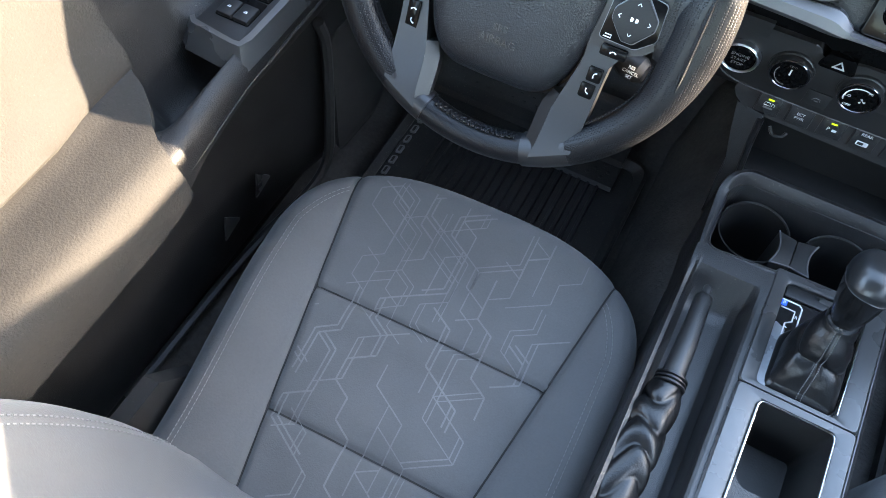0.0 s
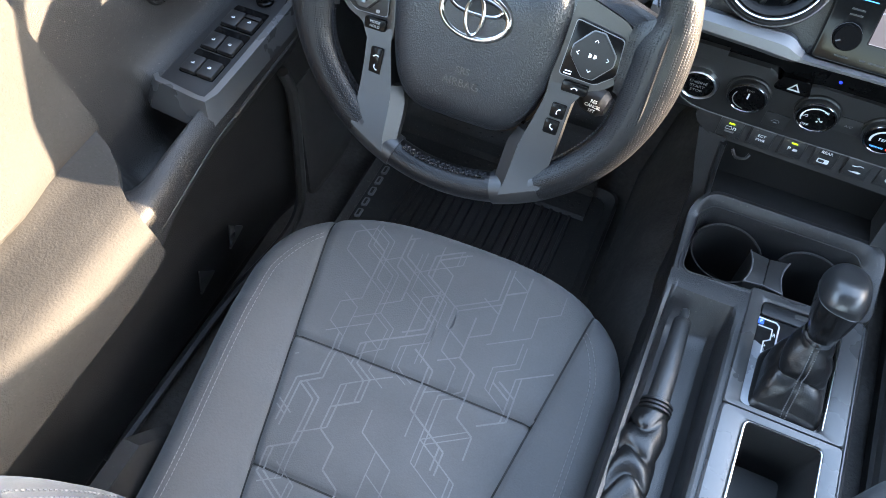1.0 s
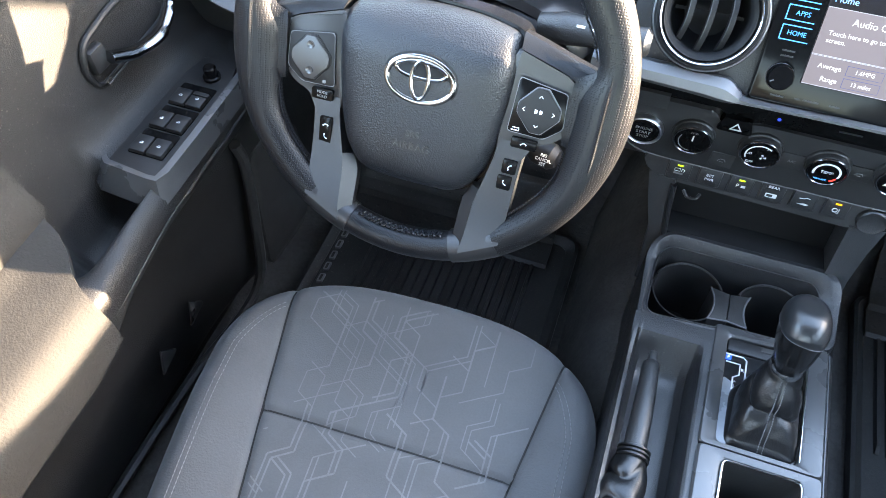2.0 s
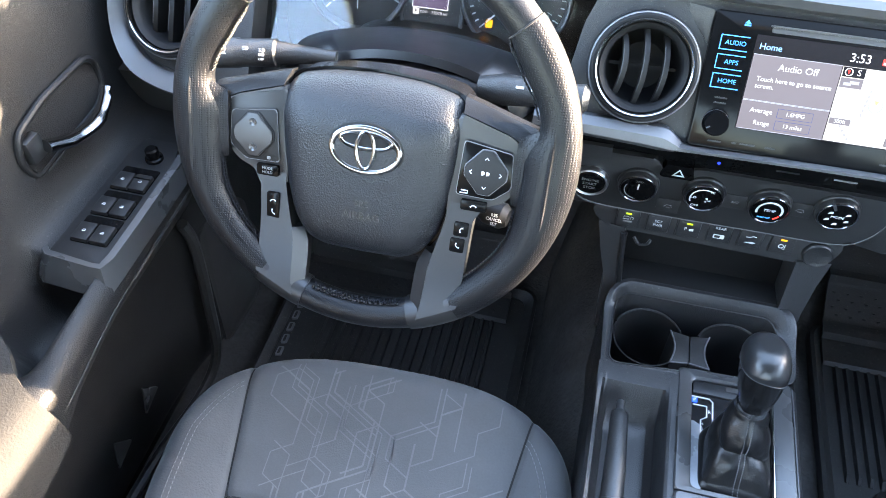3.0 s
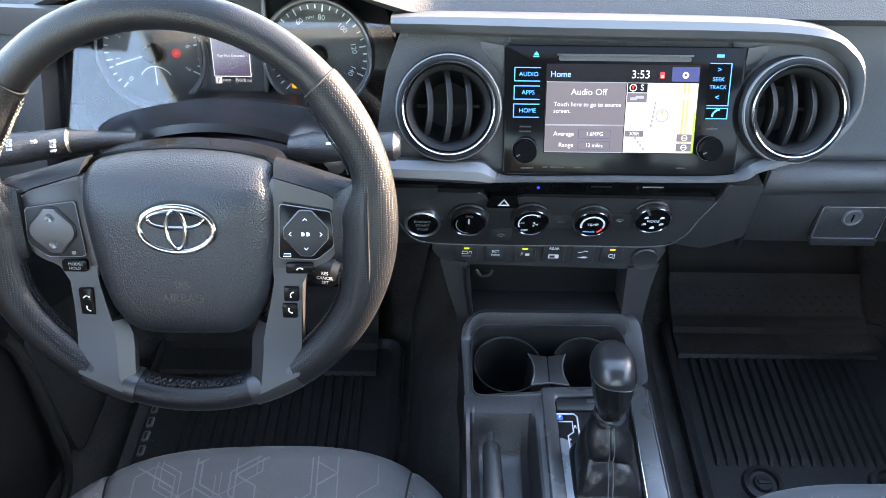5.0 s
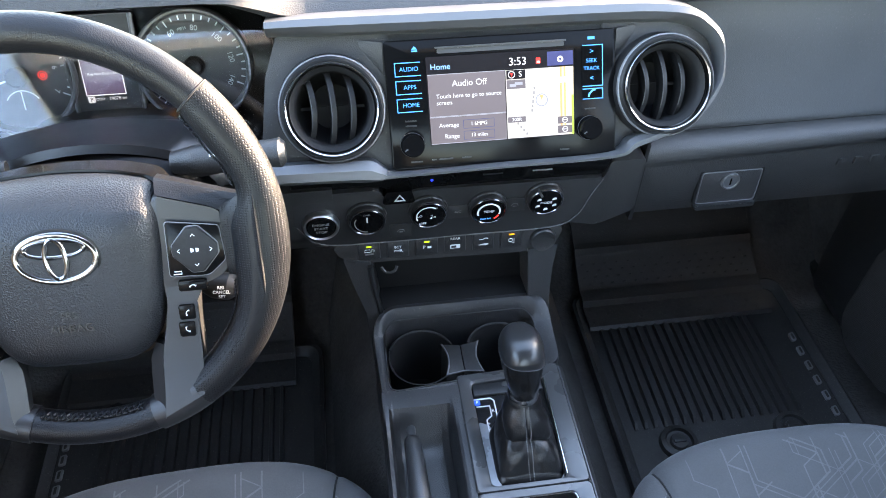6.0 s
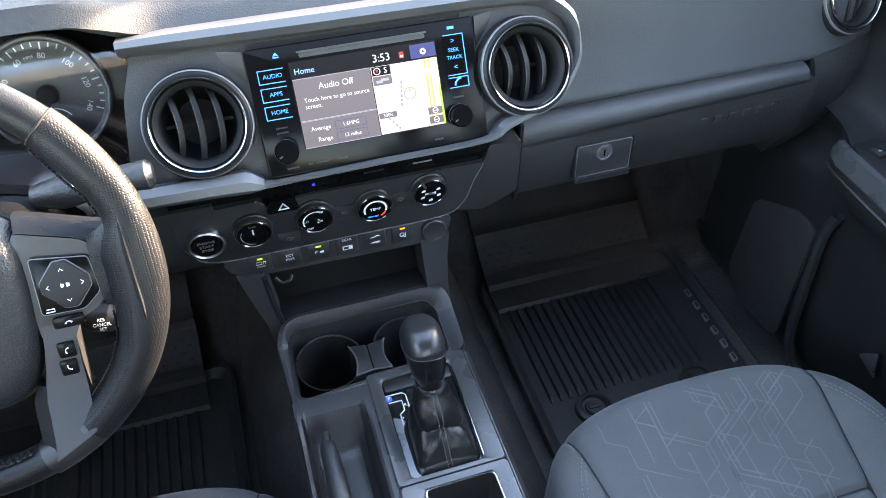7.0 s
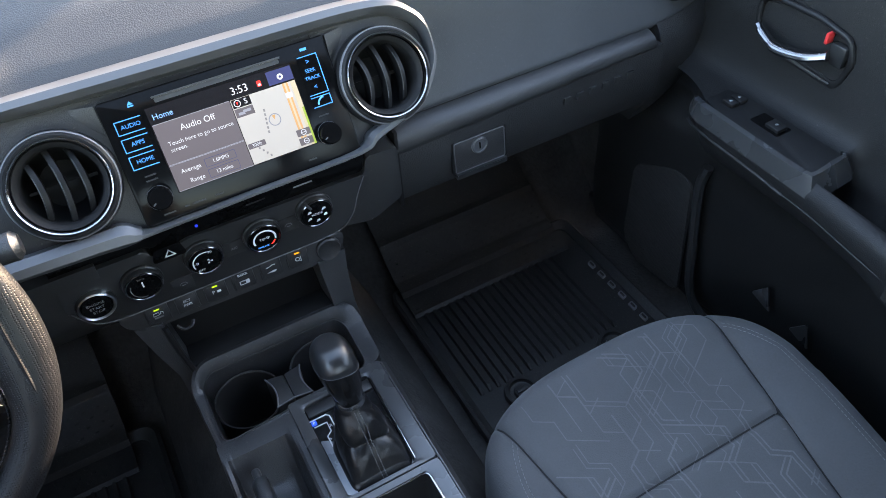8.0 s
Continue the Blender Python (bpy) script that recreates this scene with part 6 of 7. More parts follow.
# shift gate
gate = part("shift_gate", prism(rounded([(0.3765, 0.526), (0.4715, 0.526), (0.474, 0.677), (0.3755, 0.673)], 0.004), 0.335, 0.345, 0.0), material("smoked_gate_gloss", (0.010, 0.0105, 0.0115), 0.16, spec=0.6), console, "smoked gear position panel", world=True)
# pale patch painted in for the sky's reflection on the gloss gate
part("gate_plate", prism(rounded([(0.380, 0.530), (0.392, 0.530), (0.396, 0.585), (0.392, 0.612), (0.379, 0.618)], 0.003), 0.345, 0.3458, 0.0), material("pale_gate_plate", (0.20, 0.212, 0.23), 0.3, metal=0.2), gate, "pale painted sky reflection beside the gate", world=True)
part("gate_lock", box(0.418, 0.434, 0.664, 0.672, 0.345, 0.350, 0.001), MATT, gate, world=True)
part("front_bar", box(0.379, 0.471, 0.655, 0.673, 0.345, 0.349, 0.002), DARK_SILVER, gate, world=True)
pts = [(0.377, 0.641), (0.377, 0.651), (0.400, 0.651), (0.404, 0.647), (0.404, 0.617), (0.409, 0.613), (0.409, 0.592), (0.396, 0.590), (0.396, 0.600), (0.390, 0.603), (0.390, 0.620), (0.397, 0.625), (0.397, 0.640), (0.380, 0.640)]
part("gate_line", tube([(x, y, 0.3455) for x, y in pts], 0.0010, 5), MARKING, gate, "lit gate outline", world=True)
part("gate_lamp", prism(rect(0.3785, 0.6425, 0.3855, 0.6495, 0.001), 0.345, 0.3462), glow("vivid_blue_lamp", (0.02, 0.12, 1.0), 0.0500), gate, "blue lit park lamp", world=True)
for text, x, y in (("R", 0.4000, 0.632), ("N", 0.4025, 0.609), ("D", 0.4035, 0.596), ("+", 0.392, 0.614), ("S", 0.3915, 0.603)):
    b = words(text, 0.0068, 0.0001)
    b.transform(at(x, y, 0.3462))
    part("lettering", b, MARKING, gate, world=True)
b = words("P", 0.0062, 0.0001)
b.transform(at(0.382, 0.646, 0.3466))
part("lettering", b, SCREEN_TEXT, gate, world=True)

# posts that join console and dash
part("dash_post", loft([[Vector((x, y, z)) for x, y in ((a, 0.80), (b2, 0.793), (b2 + 0.004, 0.86), (a, 0.86))] for z, a, b2 in ((0.472, 0.228, 0.262), (0.42, 0.238, 0.266), (0.36, 0.252, 0.272), (0.25, 0.256, 0.276))]), POST, console, "charcoal post below the dash", world=True)
part("post_edge", tube([(0.262, 0.7925, 0.465), (0.2655, 0.7925, 0.42), (0.2725, 0.7925, 0.362)], 0.0042, 8), DARK_SILVER, console, world=True)
part("dash_post", loft([[Vector((x, y, z)) for x, y in ((a, 0.793), (b2, 0.80), (b2, 0.86), (a - 0.004, 0.86))] for z, a, b2 in ((0.466, 0.470, 0.512), (0.42, 0.474, 0.510), (0.36, 0.480, 0.512), (0.22, 0.492, 0.528))]), POST, console, "charcoal post below the dash", world=True)
part("shelf_floor", box(0.262, 0.488, 0.796, 0.85, 0.35, 0.372, 0.004), PLATE, console, world=True)
part("tray_back", box(0.262, 0.485, 0.835, 0.858, 0.25, 0.46, 0.003), PLATE, console, world=True)
part("hook", tube(smooth_line([(0.276, 0.80, 0.452), (0.283, 0.795, 0.446), (0.293, 0.795, 0.448), (0.297, 0.80, 0.452)], 4), 0.0022, 6), BLACK_PLASTIC, console, world=True)
part("tunnel_side", loft([[Vector((x, y, z)) for x, z in ((0.262, 0.20), (0.215, 0.12), (0.175, 0.0), (0.175, -0.01), (0.3, -0.01), (0.3, 0.2))] for y in (0.0, 0.7, 1.2)]), CARPET, console, world=True)
part("tunnel_side", loft([[Vector((x, y, z)) for x, z in ((0.508, 0.20), (0.575, 0.12), (0.635, 0.0), (0.635, -0.01), (0.48, -0.01), (0.48, 0.2))] for y in (0.0, 0.7, 1.2)]), CARPET, console, world=True)

# ---------------------------------------------------------------- gear lever
shifter = thing("gear_lever", at(0.425, 0.595, 0.345), "black gear lever with metal collar and creased leather gaiter", "gear lever")
def crease(q):
    """A saw-tooth fold with a sharp valley and a round crest."""
    f = q - math.floor(q)
    return math.sin(math.pi * f) ** 0.55


def gaiter_at(t, a):
    cx, cy = 0.4285 - 0.004 * t, 0.5685 + 0.032 * t
    e = (1 - t) ** 0.85
    hx, hy = 0.0172 + 0.0235 * e, 0.0172 + 0.0225 * e
    p = 0.28 + 0.72 * min(t * 1.6, 1)
    c, s = math.cos(a), math.sin(a)
    x, y = cx + hx * math.copysign(abs(c) ** p, c), cy + hy * math.copysign(abs(s) ** p, s)
    corner = abs(math.sin(2 * a)) ** 2
    env = math.sin(math.pi * min(max(t, 0.0), 1)) ** 0.8
    fold = crease(2.3 * t + a / (2 * math.pi) + 0.14 * math.sin(2 * a + 1.0) + 0.15) - 0.62
    side = crease(3.0 * a / (2 * math.pi) + 0.5 * t + 0.1) - 0.7
    w = env * (0.0062 * fold + 0.0016 * side * (1 - t)) - 0.005 * math.sin(math.pi * t) * (1 - corner) * (1 - t)
    w += env * 0.0010 * noise.noise(Vector((x * 110, y * 110, t * 7)))
    seam_in = 0.0022 * env * math.exp(-((a - 1.5 * math.pi) / 0.07) ** 2)
    return Vector((x + (w - seam_in) * c, y + (w - seam_in) * s, 0.346 + 0.082 * t + 0.35 * w))


part("gaiter", loft([[gaiter_at(j / 60, 2 * math.pi * k / 96) for k in range(96)] for j in range(61)], True, False), SOFT_LEATHER, shifter, "creased black leather gaiter", world=True, sharp=75)
sb = bmesh.new()
for k in range(34):
    t = 0.03 + 0.93 * k / 33
    for da in (-0.13, 0.13):
        g = math.copysign(math.asin((0.0028 / (0.0172 + 0.0235 * (1 - t) ** 0.85)) ** (1 / (0.28 + 0.72 * min(t * 1.6, 1)))), da)
        p, q = gaiter_at(t, 1.5 * math.pi + g), gaiter_at(t + 0.014, 1.5 * math.pi + g)
        tube([p + Vector((0, -0.0006, 0.0003)), q + Vector((0, -0.0006, 0.0003))], 0.00065, 5, bm=sb)
part("gaiter_stitching", sb, EDGE, shifter, "twin rows of stitching", world=True)
SHAFT = at(0.425, 0.601, 0.424) @ Matrix.Rotation(radians(-15), 4, "X") @ Matrix.Rotation(radians(-3), 4, "Y")
wi = WORLD[shifter].inverted()
part("collar", lathe([(0.0172, -0.006), (0.0184, 0.0), (0.0182, 0.010), (0.0160, 0.0135)], 40), CHROME, shifter, "bright metal collar", m=wi @ SHAFT)
def knob_ring(w, d, z, dy=0.0, p=0.8):
    k = 1 - 0.14 * min(max((z - 0.012) / 0.03, 0), 1)
    w, d, z = w * k * 1.0, d * (k + 0.10) * 1.14, z * 0.86
    return [Vector((w * math.copysign(abs(math.cos(a)) ** p, math.cos(a)), dy + d * math.copysign(abs(math.sin(a)) ** p, math.sin(a)), z)) for a in [2 * math.pi * k / 40 for k in range(40)]]
STEM = [(0.0150, 0.0150, 0.008, 0.0), (0.0178, 0.0180, 0.018, 0.0), (0.0222, 0.0226, 0.032, 0.001), (0.0258, 0.0264, 0.046, 0.002), (0.0274, 0.0282, 0.058, 0.003), (0.0280, 0.0288, 0.066, 0.003)]


def lean(ring):
    """The joint between cap and body rises to one side."""
    return [v + Vector((0, 0, -0.16 * v.x - 0.10 * v.y)) for v in ring]


part("knob_stem", loft([knob_ring(w, d, z, dy, 0.78) for w, d, z, dy in STEM[:-1]] + [lean(knob_ring(*STEM[-1][:3], STEM[-1][3], 0.74))]), material("gloss_black_knob_body", (0.006, 0.006, 0.0064), 0.2, spec=0.45), shifter, "gloss black lower knob", m=wi @ SHAFT, sharp=60)
part("knob_line", tube(lean(knob_ring(0.0284, 0.0292, 0.0668, 0.003, 0.74)), 0.0005, 6, closed=True), SILVER, shifter, m=wi @ SHAFT)
dome = [knob_ring(0.0284 * math.cos(q) ** 0.5 + 0.0002, 0.0294 * math.cos(q) ** 0.5 + 0.0002, 0.078 + 0.026 * math.sin(q) ** 1.15, 0.003 + 0.003 * math.sin(q), 0.72 + 0.28 * math.sin(q)) for q in [math.pi / 2 * k / 14 for k in range(15)]]
part("knob_top", loft([lean(knob_ring(0.0283, 0.0291, 0.0665, 0.003, 0.74))] + dome), material("satin_black_knob", (0.013, 0.0135, 0.0145), 0.34, spread=0.15, grain=0.12, grain_size=0.001), shifter, "satin black knob", m=wi @ SHAFT, sharp=70)

# ---------------------------------------------------------------- hand brake
brake = thing("hand_brake", at(0.29, 0.48, 0.306), "black hand brake lever with creased leather gaiter", "brake lever")
pth = [(0.2945, 0.470, 0.340), (0.2945, 0.490, 0.344), (0.2945, 0.53, 0.349), (0.294, 0.57, 0.350), (0.2935, 0.596, 0.349), (0.2935, 0.6025, 0.3485), (0.2935, 0.604, 0.348)]
part("grip", tube(pth, [0.0135, 0.0134, 0.0126, 0.0114, 0.0108, 0.0102, 0.0080], 20), GRIP, brake, "grained grey grip", world=True, sharp=50)
part("release_button", tube([(0.2935, 0.602, 0.349), (0.2935, 0.6185, 0.3485), (0.2935, 0.6205, 0.3485)], [0.0054, 0.0054, 0.0044], 16), MID_SILVER, brake, "grey release button", world=True)
rings = []
for j in range(80):
    t = j / 79
    y = 0.492 - 0.20 * t
    r = 0.0165 + 0.009 * math.sin(math.pi * min(t * 0.9, 1))
    cx, cz = 0.2945 - 0.012 * t, 0.341 - 0.022 * t
    row = []
    for k in range(48):
        a = 2 * math.pi * k / 48
        fold = crease(5.2 * t + 0.35 * math.sin(a + 0.8) + 0.18 * math.sin(2 * a + 9 * t)) - 0.6
        w = (0.0062 * fold + 0.0020 * noise.noise(Vector((math.cos(a) * 1.6 + 4, math.sin(a) * 1.6, t * 9)))) * min(t * 6, 1)
        row.append(Vector((cx + (r + w) * math.cos(a), y + 0.006 * math.sin(2 * a + 8 * t) * min(t * 5, 1), cz + (r + w) * 0.85 * math.sin(a))))
    rings.append(row)
part("gaiter", loft(rings), SOFT_LEATHER, brake, "creased black leather gaiter", world=True, sharp=75)
for k in range(3):
    part("gaiter_cuff", tube([(0.2945 + 0.0172 * math.cos(a), 0.489 - 0.005 * k, 0.3425 + 0.016 * math.sin(a)) for a in [2 * math.pi * q / 24 for q in range(24)]], 0.0022, 6, closed=True), SOFT_LEATHER, brake, world=True)

# ---------------------------------------------------------------- seats
YF, YM, WX = 0.655, 0.45, 0.264


def side_half(x, y):
    """Half the cushion's width; the outer side draws in towards the back."""
    t = min(max((YM - y) / 0.26, 0), 1)
    return (WX + 0.010 if x < 0 else WX) - (0.014 if x < 0 else 0.004) * t * t * (3 - 2 * t)


def insert_half(y):
    return 0.141 + 0.056 * min(max((y - 0.265) / 0.34, -0.3), 1.1)


def edge_distance(x, y):
    if y <= YM:
        return side_half(x, y) - abs(x)
    f = ((y - YM) / (YF - YM)) ** 3 + (abs(x) / side_half(x, YM)) ** 3
    return (1 - f ** (1 / 3)) * 0.235


def seat_z(x, y):
    """The cushion's height over its own base."""
    z = 0.272 + 0.12 * (y - 0.60) - 0.10 * max(0, 0.3 - y) ** 1.0 * 0.3
    wi2 = insert_half(y)
    a = abs(x)
    if a < wi2:
        z += 0.004 * (1 - (a / wi2) ** 2)
        for ys in (0.432, 0.262):
            z -= 0.0045 * math.exp(-((y - ys - 0.012 * (a / 0.16) ** 2 * 0) / 0.005) ** 2)
            z += 0.002 * math.exp(-((abs(y - ys) - 0.03) / 0.02) ** 2)
    else:
        t = min((a - wi2) / max(side_half(x, y) - wi2, 0.01), 1)
        z += (0.024 if y < 0.5 else 0.024 * max(0.3, 1 - (y - 0.5) / 0.15)) * math.sin(math.pi * 0.62 * t)
    z -= 0.005 * math.exp(-((a - wi2) / 0.0045) ** 2)
    d = max(edge_distance(x, y), 0.0)
    r = 0.045
    if d < r:
        z -= r - math.sqrt(max(r * r - (r - d) ** 2, 0))
    return z


def half_at(y, x=1):
    if y <= YM:
        return side_half(x, y)
    return side_half(x, YM) * max(1 - ((y - YM) / (YF - YM)) ** 3, 0) ** (1 / 3)


def seat(m, label):
    s = thing("car_seat", m, label, "seat", "front seats")
    ys = sorted([0.02 + (YF - 0.0004 - 0.02) * math.sin(k / 110 * math.pi / 2) ** 0.9 for k in range(111)] + [q + d for q in (0.432, 0.262) for d in (-0.009, -0.006, -0.0035, -0.0015, 0.0, 0.0015, 0.0035, 0.006, 0.009)])
    inner = [-1 + 0.04 * k for k in range(51)]
    rows = []
    for v, y in [(k / (len(ys) - 1), q) for k, q in enumerate(ys)]:
        hl, hr = half_at(y, -1), half_at(y, 1)
        il, ir = min(insert_half(y), hl * 0.93), min(insert_half(y), hr * 0.93)
        bol = [0.0, 0.02, 0.05, 0.09, 0.15, 0.22, 0.30, 0.38, 0.46, 0.54, 0.61, 0.68, 0.74, 0.79, 0.84, 0.88, 0.915, 0.945, 0.965, 0.98, 0.99, 0.996, 1.0]
        xs = [-(il + (hl - il) * t) for t in reversed(bol)] + [(il if t < 0 else ir) * t for t in inner[1:-1]] + [ir + (hr - ir) * t for t in bol]
        row = [Vector((x, y, seat_z(x * 0.9995, y))) for x in xs]
        # skirt down to the base
        l, r = row[0], row[-1]
        low = [Vector((l.x * 0.985, y - 0.01 * v, 0.10)), Vector((l.x * 1.0, y, 0.16))]
        row = low + row + [Vector((r.x, y, 0.16)), Vector((r.x * 0.985, y - 0.01 * v, 0.10))]
        rows.append(row)
    # two materials: split by insert
    bmt = loft(rows, closed=False, caps=False)
    ins = bmesh.new()
    keep = [f for f in bmt.faces if abs(f.calc_center_median().x) < insert_half(f.calc_center_median().y) and f.calc_center_median().z > 0.2]
    vm = {}
    for f in keep:
        for v2 in f.verts:
            if v2 not in vm:
                vm[v2] = ins.verts.new(v2.co)
        ins.faces.new([vm[v2] for v2 in f.verts])
    bmesh.ops.delete(bmt, geom=keep, context="FACES")
    cushion = part("cushion", bmt, CLOTH_SIDE, s, "plain charcoal cushion sides", sharp=80)
    insert = part("cushion_insert", ins, CLOTH, s, "patterned charcoal cushion insert", sharp=80)
    # seams across and along
    def strip(pts, w, lift, mat, name, parent):
        b = bmesh.new()
        rail = []
        for k in range(len(pts)):
            p, q = Vector(pts[max(k - 1, 0)]), Vector(pts[min(k + 1, len(pts) - 1)])
            d = (q - p).normalized()
            nrm = Vector((-d.y, d.x)) * w
            c = Vector(pts[k])
            rail.append([Vector((c.x + nrm.x, c.y + nrm.y, seat_z(c.x + nrm.x, c.y + nrm.y) + lift)), Vector((c.x - nrm.x, c.y - nrm.y, seat_z(c.x - nrm.x, c.y - nrm.y) + lift))])
        loft(rail, False, False, b)
        return part(name, b, mat, parent)
    for ys in (0.432, 0.262):
        hw = insert_half(ys)
        strip([(hw * (-1 + k / 15), ys) for k in range(31)], 0.0012, 0.0012, SEAM, "seam", insert)
    for sg in (-1, 1):
        strip([(sg * insert_half(0.10 + 0.0128 * k), 0.10 + 0.0128 * k) for k in range(41)], 0.0013, 0.0012, SEAM, "seam", insert)
        # twin rows of stitching on the bolster
        for off in (0.036, 0.043):
            st = bmesh.new()
            y = 0.12
            while y < 0.60:
                x0 = sg * (half_at(y, sg) - off - 0.02 * max(0, (y - 0.5) / 0.15))
                x1 = sg * (half_at(y + 0.004, sg) - off - 0.02 * max(0, (y - 0.496) / 0.15))
                if abs(x0) > insert_half(y) + 0.004:
                    tube([(x0, y, seat_z(x0, y) + 0.0003), (x1, y + 0.004, seat_z(x1, y + 0.004) + 0.0003)], 0.00055, 4, bm=st)
                y += 0.0062
            part("stitching", st, THREAD, cushion, "grey twin stitching")
    # printed lines: broken hexagons in two overlapping nets
    rnd = random.Random(5)
    pr = bmesh.new()
    def line(p, q, w):
        L = (Vector(q) - Vector(p)).length
        n2 = max(2, int(L / 0.006))
        d = (Vector(q) - Vector(p)).normalized()
        nx, ny = -d.y * w, d.x * w
        prev = None
        for k in range(n2 + 1):
            x, y = p[0] + (q[0] - p[0]) * k / n2, p[1] + (q[1] - p[1]) * k / n2
            if abs(x) > insert_half(y) - 0.007 or y > 0.625 or y < 0.10 or edge_distance(x, y) < 0.022:
                prev = None
                continue
            cur = (pr.verts.new((x + nx, y + ny, seat_z(x + nx, y + ny) + 0.0007)), pr.verts.new((x - nx, y - ny, seat_z(x - nx, y - ny) + 0.0007)))
            if prev:
                pr.faces.new((prev[0], prev[1], cur[1], cur[0]))
            prev = cur
    A = 0.030
    for col in range(-5, 6):
        for _ in range(4):
            # a zigzag that climbs away from the backrest; each corner turns by sixty degrees
            x, y = col * A * 0.866, 0.09 + A * 0.5 * rnd.randrange(0, 34)
            ang, w = rnd.choice((30, 90, 150)), rnd.choice((0.0007, 0.0009, 0.0012))
            way = []
            for _k in range(rnd.randrange(3, 7)):
                L = A * (rnd.choice((1.0, 1.0, 2.0)) if ang == 90 else rnd.choice((1.0, 1.0, 1.0, 2.0)))
                q = (x + L * math.cos(radians(ang)), y + L * math.sin(radians(ang)))
                way.append(((x, y), q))
                x, y = q
                ang = 90 if ang != 90 else rnd.choice((30, 150))
            shifts = [(0.0, 0.0)] + ([(rnd.choice((-0.007, 0.007)), 0.004)] if rnd.random() < 0.5 else [])
            for dx, dy in shifts:
                for p, q in way:
                    line((p[0] + dx, p[1] + dy), (q[0] + dx, q[1] + dy), w)
    tagged(part("print_pattern", pr, PRINT, insert, "pale printed hexagon lines"), kind="stuff")
    # backrest
    BR = at(0, 0.146, 0.20) @ Matrix.Rotation(radians(18), 4, "X")
    def back(u, v, front):
        a = 2 * u - 1
        h = 0.66 * v
        w = 0.235 - 0.05 * max(0, v - 0.6) / 0.4 + 0.02 * math.sin(math.pi * v)
        x = a * w
        bol = 0.085 * max(0, (abs(a) - 0.5) / 0.5) ** 1.2 * math.sin(math.pi * min(max(v, 0.04), 0.96)) ** 0.6
        rd = 0.06 * (1 - math.sqrt(max(1 - max(0, (abs(a) - 0.72) / 0.28) ** 2, 0)))
        end = 0.07 * (1 - math.sqrt(max(1 - max(0, (v - 0.9) / 0.1) ** 2, 0)))
        y = 0.02 + bol - rd - end if front else -0.10
        return Vector((x, y, h))
    bb = bmesh.new()
    sheet(40, 40, lambda u, v: back(u, v, True), bb)
    sheet(40, 40, lambda u, v: back(u, v, False), bb)
    for k in range(40):
        for u0, v0, u1, v1 in ((0, k / 40, 0, (k + 1) / 40), (1, k / 40, 1, (k + 1) / 40), (k / 40, 1, (k + 1) / 40, 1)):
            bb.faces.new([bb.verts.new(q) for q in (back(u0, v0, True), back(u1, v1, True), back(u1, v1, False), back(u0, v0, False))])
    bmesh.ops.remove_doubles(bb, verts=bb.verts, dist=0.0002)
    bk = part("backrest", bb, CLOTH_SIDE, s, "charcoal cloth backrest", m=BR, sharp=70)
    st = bmesh.new()
    for off in (0.80, 0.835):
        for k in range(70):
            v = 0.10 + 0.012 * k
            p, q = back((1 - off) / 2, v, True), back((1 - off) / 2, v + 0.006, True)
            tube([p + Vector((0, 0.0006, 0)), q + Vector((0, 0.0006, 0))], 0.0009, 4, bm=st)
    part("stitching", st, THREAD, bk, "grey twin stitching")
    part("seat_base", box(-0.235, 0.235, 0.05, 0.60, 0.03, 0.17, 0.02), MATT, s, "black seat frame cover")
    for sg in (-1, 1):
        part("rail", box(sg * 0.19 - 0.02, sg * 0.19 + 0.02, 0.0, 0.60, 0.0, 0.035, 0.004), BLACK_PLASTIC, s)
    part("recliner_cover", loft([[Vector((x, y, z)) for y, z in ((0.10, 0.12), (0.24, 0.13), (0.27, 0.19), (0.22, 0.27), (0.12, 0.28))] for x in (-0.285, -0.262)]), DARK_PLASTIC, s, "charcoal recliner cover")
    part("buckle_stalk", box(0.272, 0.288, 0.13, 0.155, 0.12, 0.27, 0.004), MATT, s)
    return s


drv = seat(at(0.002, 0.43, 0.0) @ Matrix.Rotation(radians(2.0), 4, "Z") @ at(0, -0.43, 0), "charcoal cloth driver's seat with printed hexagon lines")
pas = copy_thing(drv, at(0.803, -0.045, 0.0) @ Matrix.Diagonal((-0.97, 1, 1, 1)))
tagged(pas, "charcoal cloth passenger seat with printed hexagon lines")

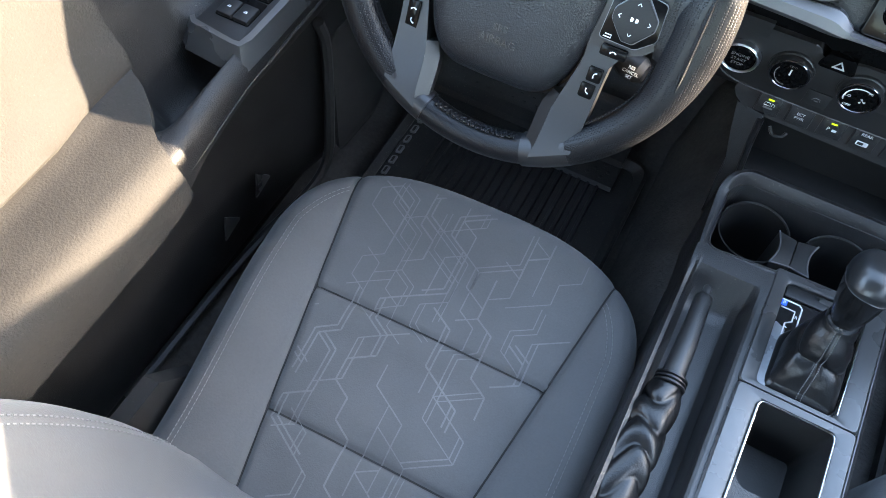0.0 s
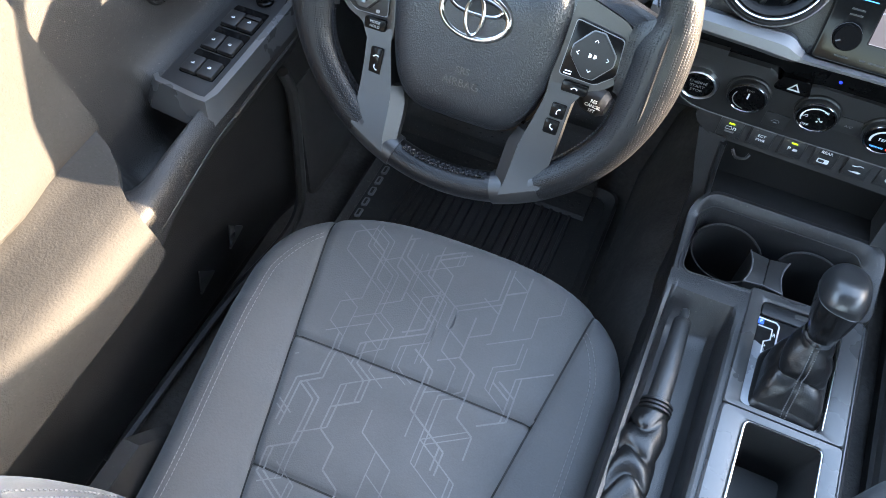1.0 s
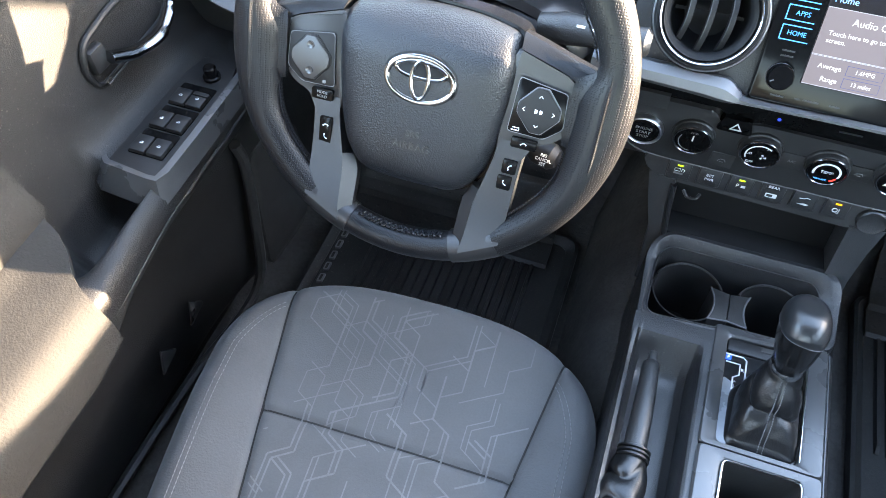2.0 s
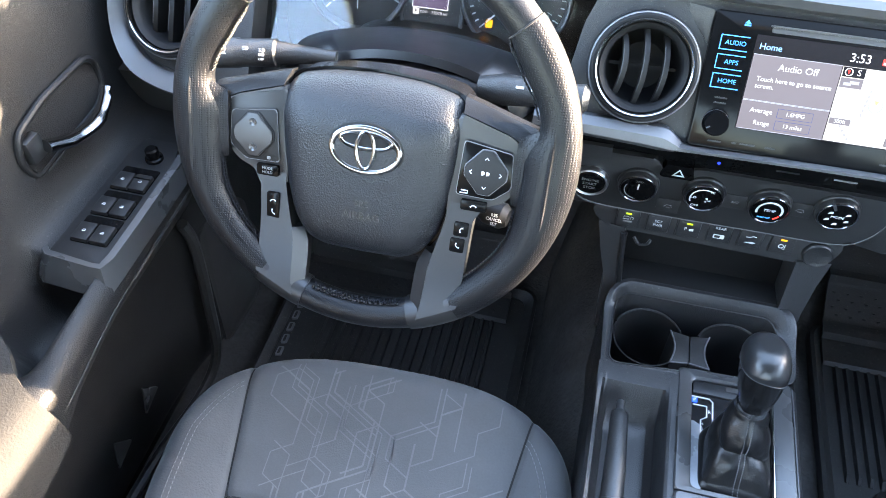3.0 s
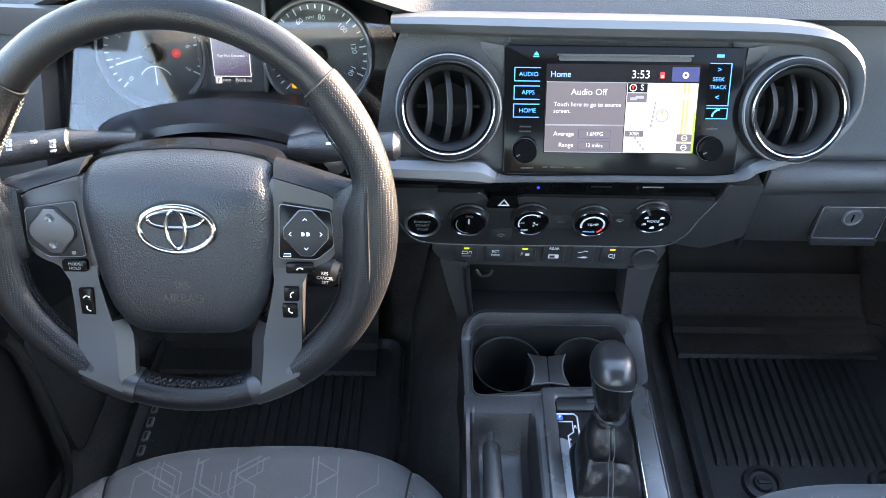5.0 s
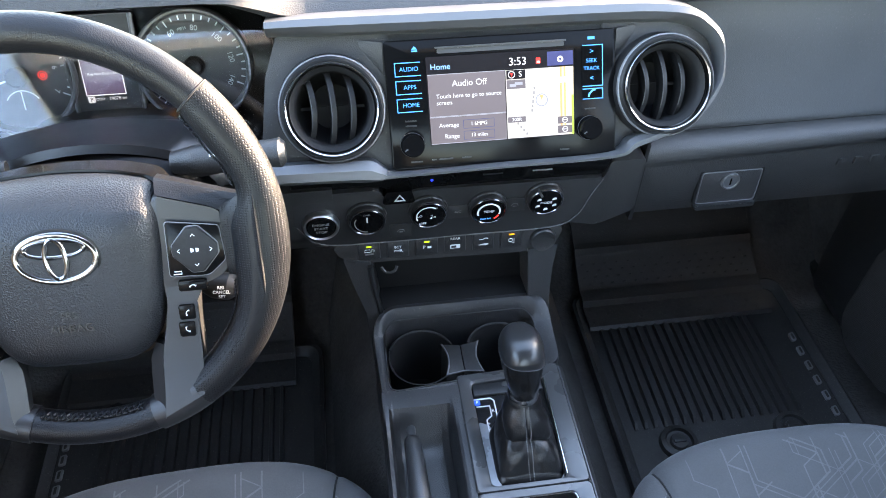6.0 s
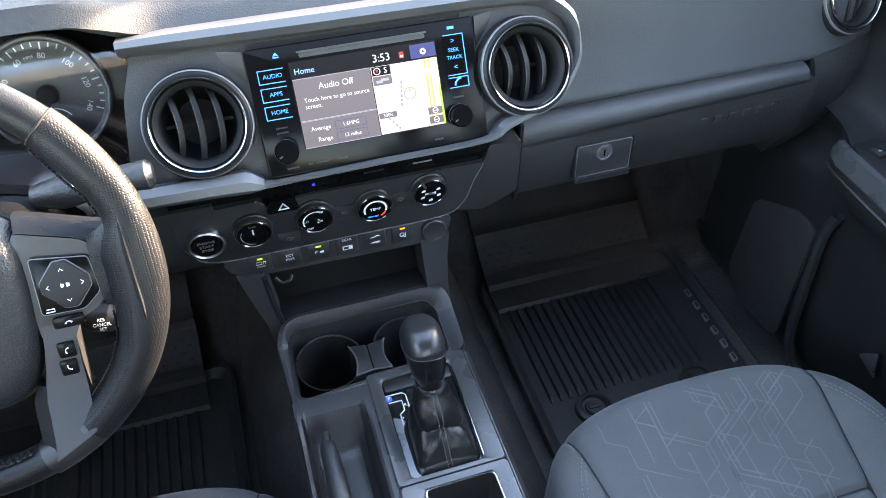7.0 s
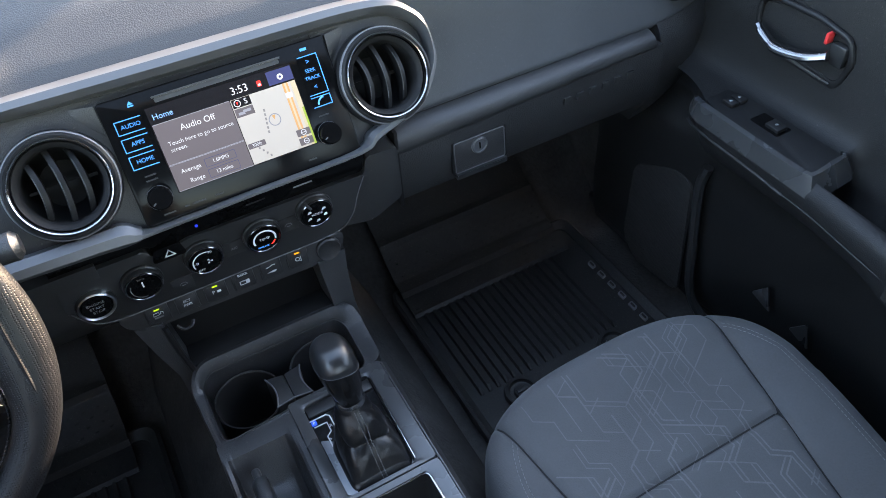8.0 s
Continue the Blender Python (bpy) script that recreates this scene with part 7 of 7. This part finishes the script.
# ---------------------------------------------------------------- rubber floor mats
def floor_mat(m, x0, x1, y0, y1, rx0, rx1, ry0, ry1, barx, bary0, bary1, label, clips, toe):
    f = thing("floor_mat", m, label, "mat", "rubber floor mats")
    rim_loop = rounded([(x0, y0), (x1, y0), (x1, y1), (x0, y1)], 0.03, 6)
    inner = rounded([(x0 + 0.02, y0 + 0.02), (x1 - 0.02, y0 + 0.02), (x1 - 0.02, y1 - 0.02), (x0 + 0.02, y1 - 0.02)], 0.025, 6)
    part("mat_rim", loft([ring3(rim_loop, -0.01), ring3(rim_loop, 0.010), [Vector((p.x + (q.x - p.x) * 0.3, p.y + (q.y - p.y) * 0.3, 0.013)) for p, q in zip(rim_loop, inner)], ring3(inner, 0.002), ring3(inner, -0.008)], True, False), RUBBER, f, sharp=50)
    part("mat_sheet", prism(inner, -0.010, -0.0005), RUBBER, f)
    n = int((rx1 - rx0) / 0.0182)
    rib = None
    for k in range(n):
        x = rx0 + 0.0182 * k
        if rib is None:
            b = bmesh.new()
            L = ry1 - ry0
            loft([[Vector((dx, y, z)) for dx, z in ((-0.0044, -0.001), (-0.0026, hh), (0.0026, hh), (0.0044, -0.001))] for y, hh in ((0, 0.001), (0.012, 0.0085), (L - 0.003, 0.0085), (L, 0.001))], True, True, b)
            rib = part("rib", b, RUBBER, f, m=at(x, ry0, 0), sharp=25)
        else:
            again(rib, at(x, ry0, 0), f)
    wb = None
    for k in range(6):
        y = bary0 + (bary1 - bary0) * k / 5
        if wb is None:
            wb = part("emblem_bar", prism(rounded([(-0.0055, -0.0110), (0.0055, -0.0085), (0.0055, 0.0110), (-0.0055, 0.0085)], 0.003, 3), -0.001, 0.0035, 0.001), GREY_MARK, f, "worn pale moulded mark", m=at(barx, y, 0.001))
            part("bar_hollow", prism(rounded([(-0.0022, -0.0072), (0.0022, -0.0058), (0.0022, 0.0072), (-0.0022, 0.0058)], 0.0012, 2), 0.0035, 0.0039), RUBBER, wb)
        else:
            o2 = again(wb, at(barx, y, 0.001), f)
            again(wb.children[0], Matrix(), o2)
    for cx, cy in clips:
        c = part("clip", lathe([(0.034, -0.001), (0.032, 0.010), (0.024, 0.013), (0.022, 0.006), (0.016, 0.005), (0.014, 0.011), (0.0, 0.012)], 30), RUBBER, f, "round mat fastener", m=at(cx, cy, 0))
        part("clip_lever", box(-0.011, 0.011, -0.004, 0.004, 0.011, 0.015, 0.001), BLACK_PLASTIC, c)
    if toe:
        line = [(-0.075, 0.002), (-0.07, 0.006), (-0.02, 0.007), (-0.012, 0.018), (0.0, 0.021), (0.012, 0.022), (0.05, 0.045), (0.075, 0.062), (0.082, 0.074), (0.094, 0.077), (0.15, 0.12), (0.17, 0.135)]
        xa, xb = x0 + 0.02, x1 - 0.05

        def flap(u, v):
            q = v * (len(line) - 1)
            k = min(int(q), len(line) - 2)
            c = Vector(line[k]).lerp(Vector(line[k + 1]), q - k)
            return Vector((xa + (xb - xa) * u, y1 + c.x - 0.01, c.y))
        tp = part("toe_flap", thicken(sheet(6, 44, flap), 0.006), RUBBER, f, "upturned stepped front flap", sharp=35)
        stud = None
        for c, (dy, z) in enumerate(((-0.058, 0.0065), (-0.043, 0.0068), (-0.028, 0.007), (0.022, 0.028), (0.034, 0.035), (0.046, 0.0425), (0.058, 0.05))):
            for k in range(15):
                spot = at(xa + (xb - xa) * (k + 0.5 + 0.4 * (c % 2)) / 15.6, y1 + dy - 0.01, z)
                if stud is None:
                    stud = part("stud", lathe([(0.0052, -0.001), (0.0040, 0.0064), (0.0, 0.0068)], 8), RUBBER, tp, m=spot)
                else:
                    again(stud, spot, tp)
    return f


floor_mat(at(0, 0, 0), -0.315, 0.160, 0.30, 1.03, -0.225, 0.11, 0.40, 0.985, -0.283, 0.785, 0.925, "black ribbed rubber driver's floor mat", [(-0.14, 0.55)], True)
floor_mat(at(0, 0, 0), 0.665, 1.115, 0.35, 1.08, 0.708, 1.05, 0.77, 1.005, 1.080, 0.76, 0.93, "black ribbed rubber passenger floor mat", [(0.772, 0.735), (0.985, 0.735)], True)
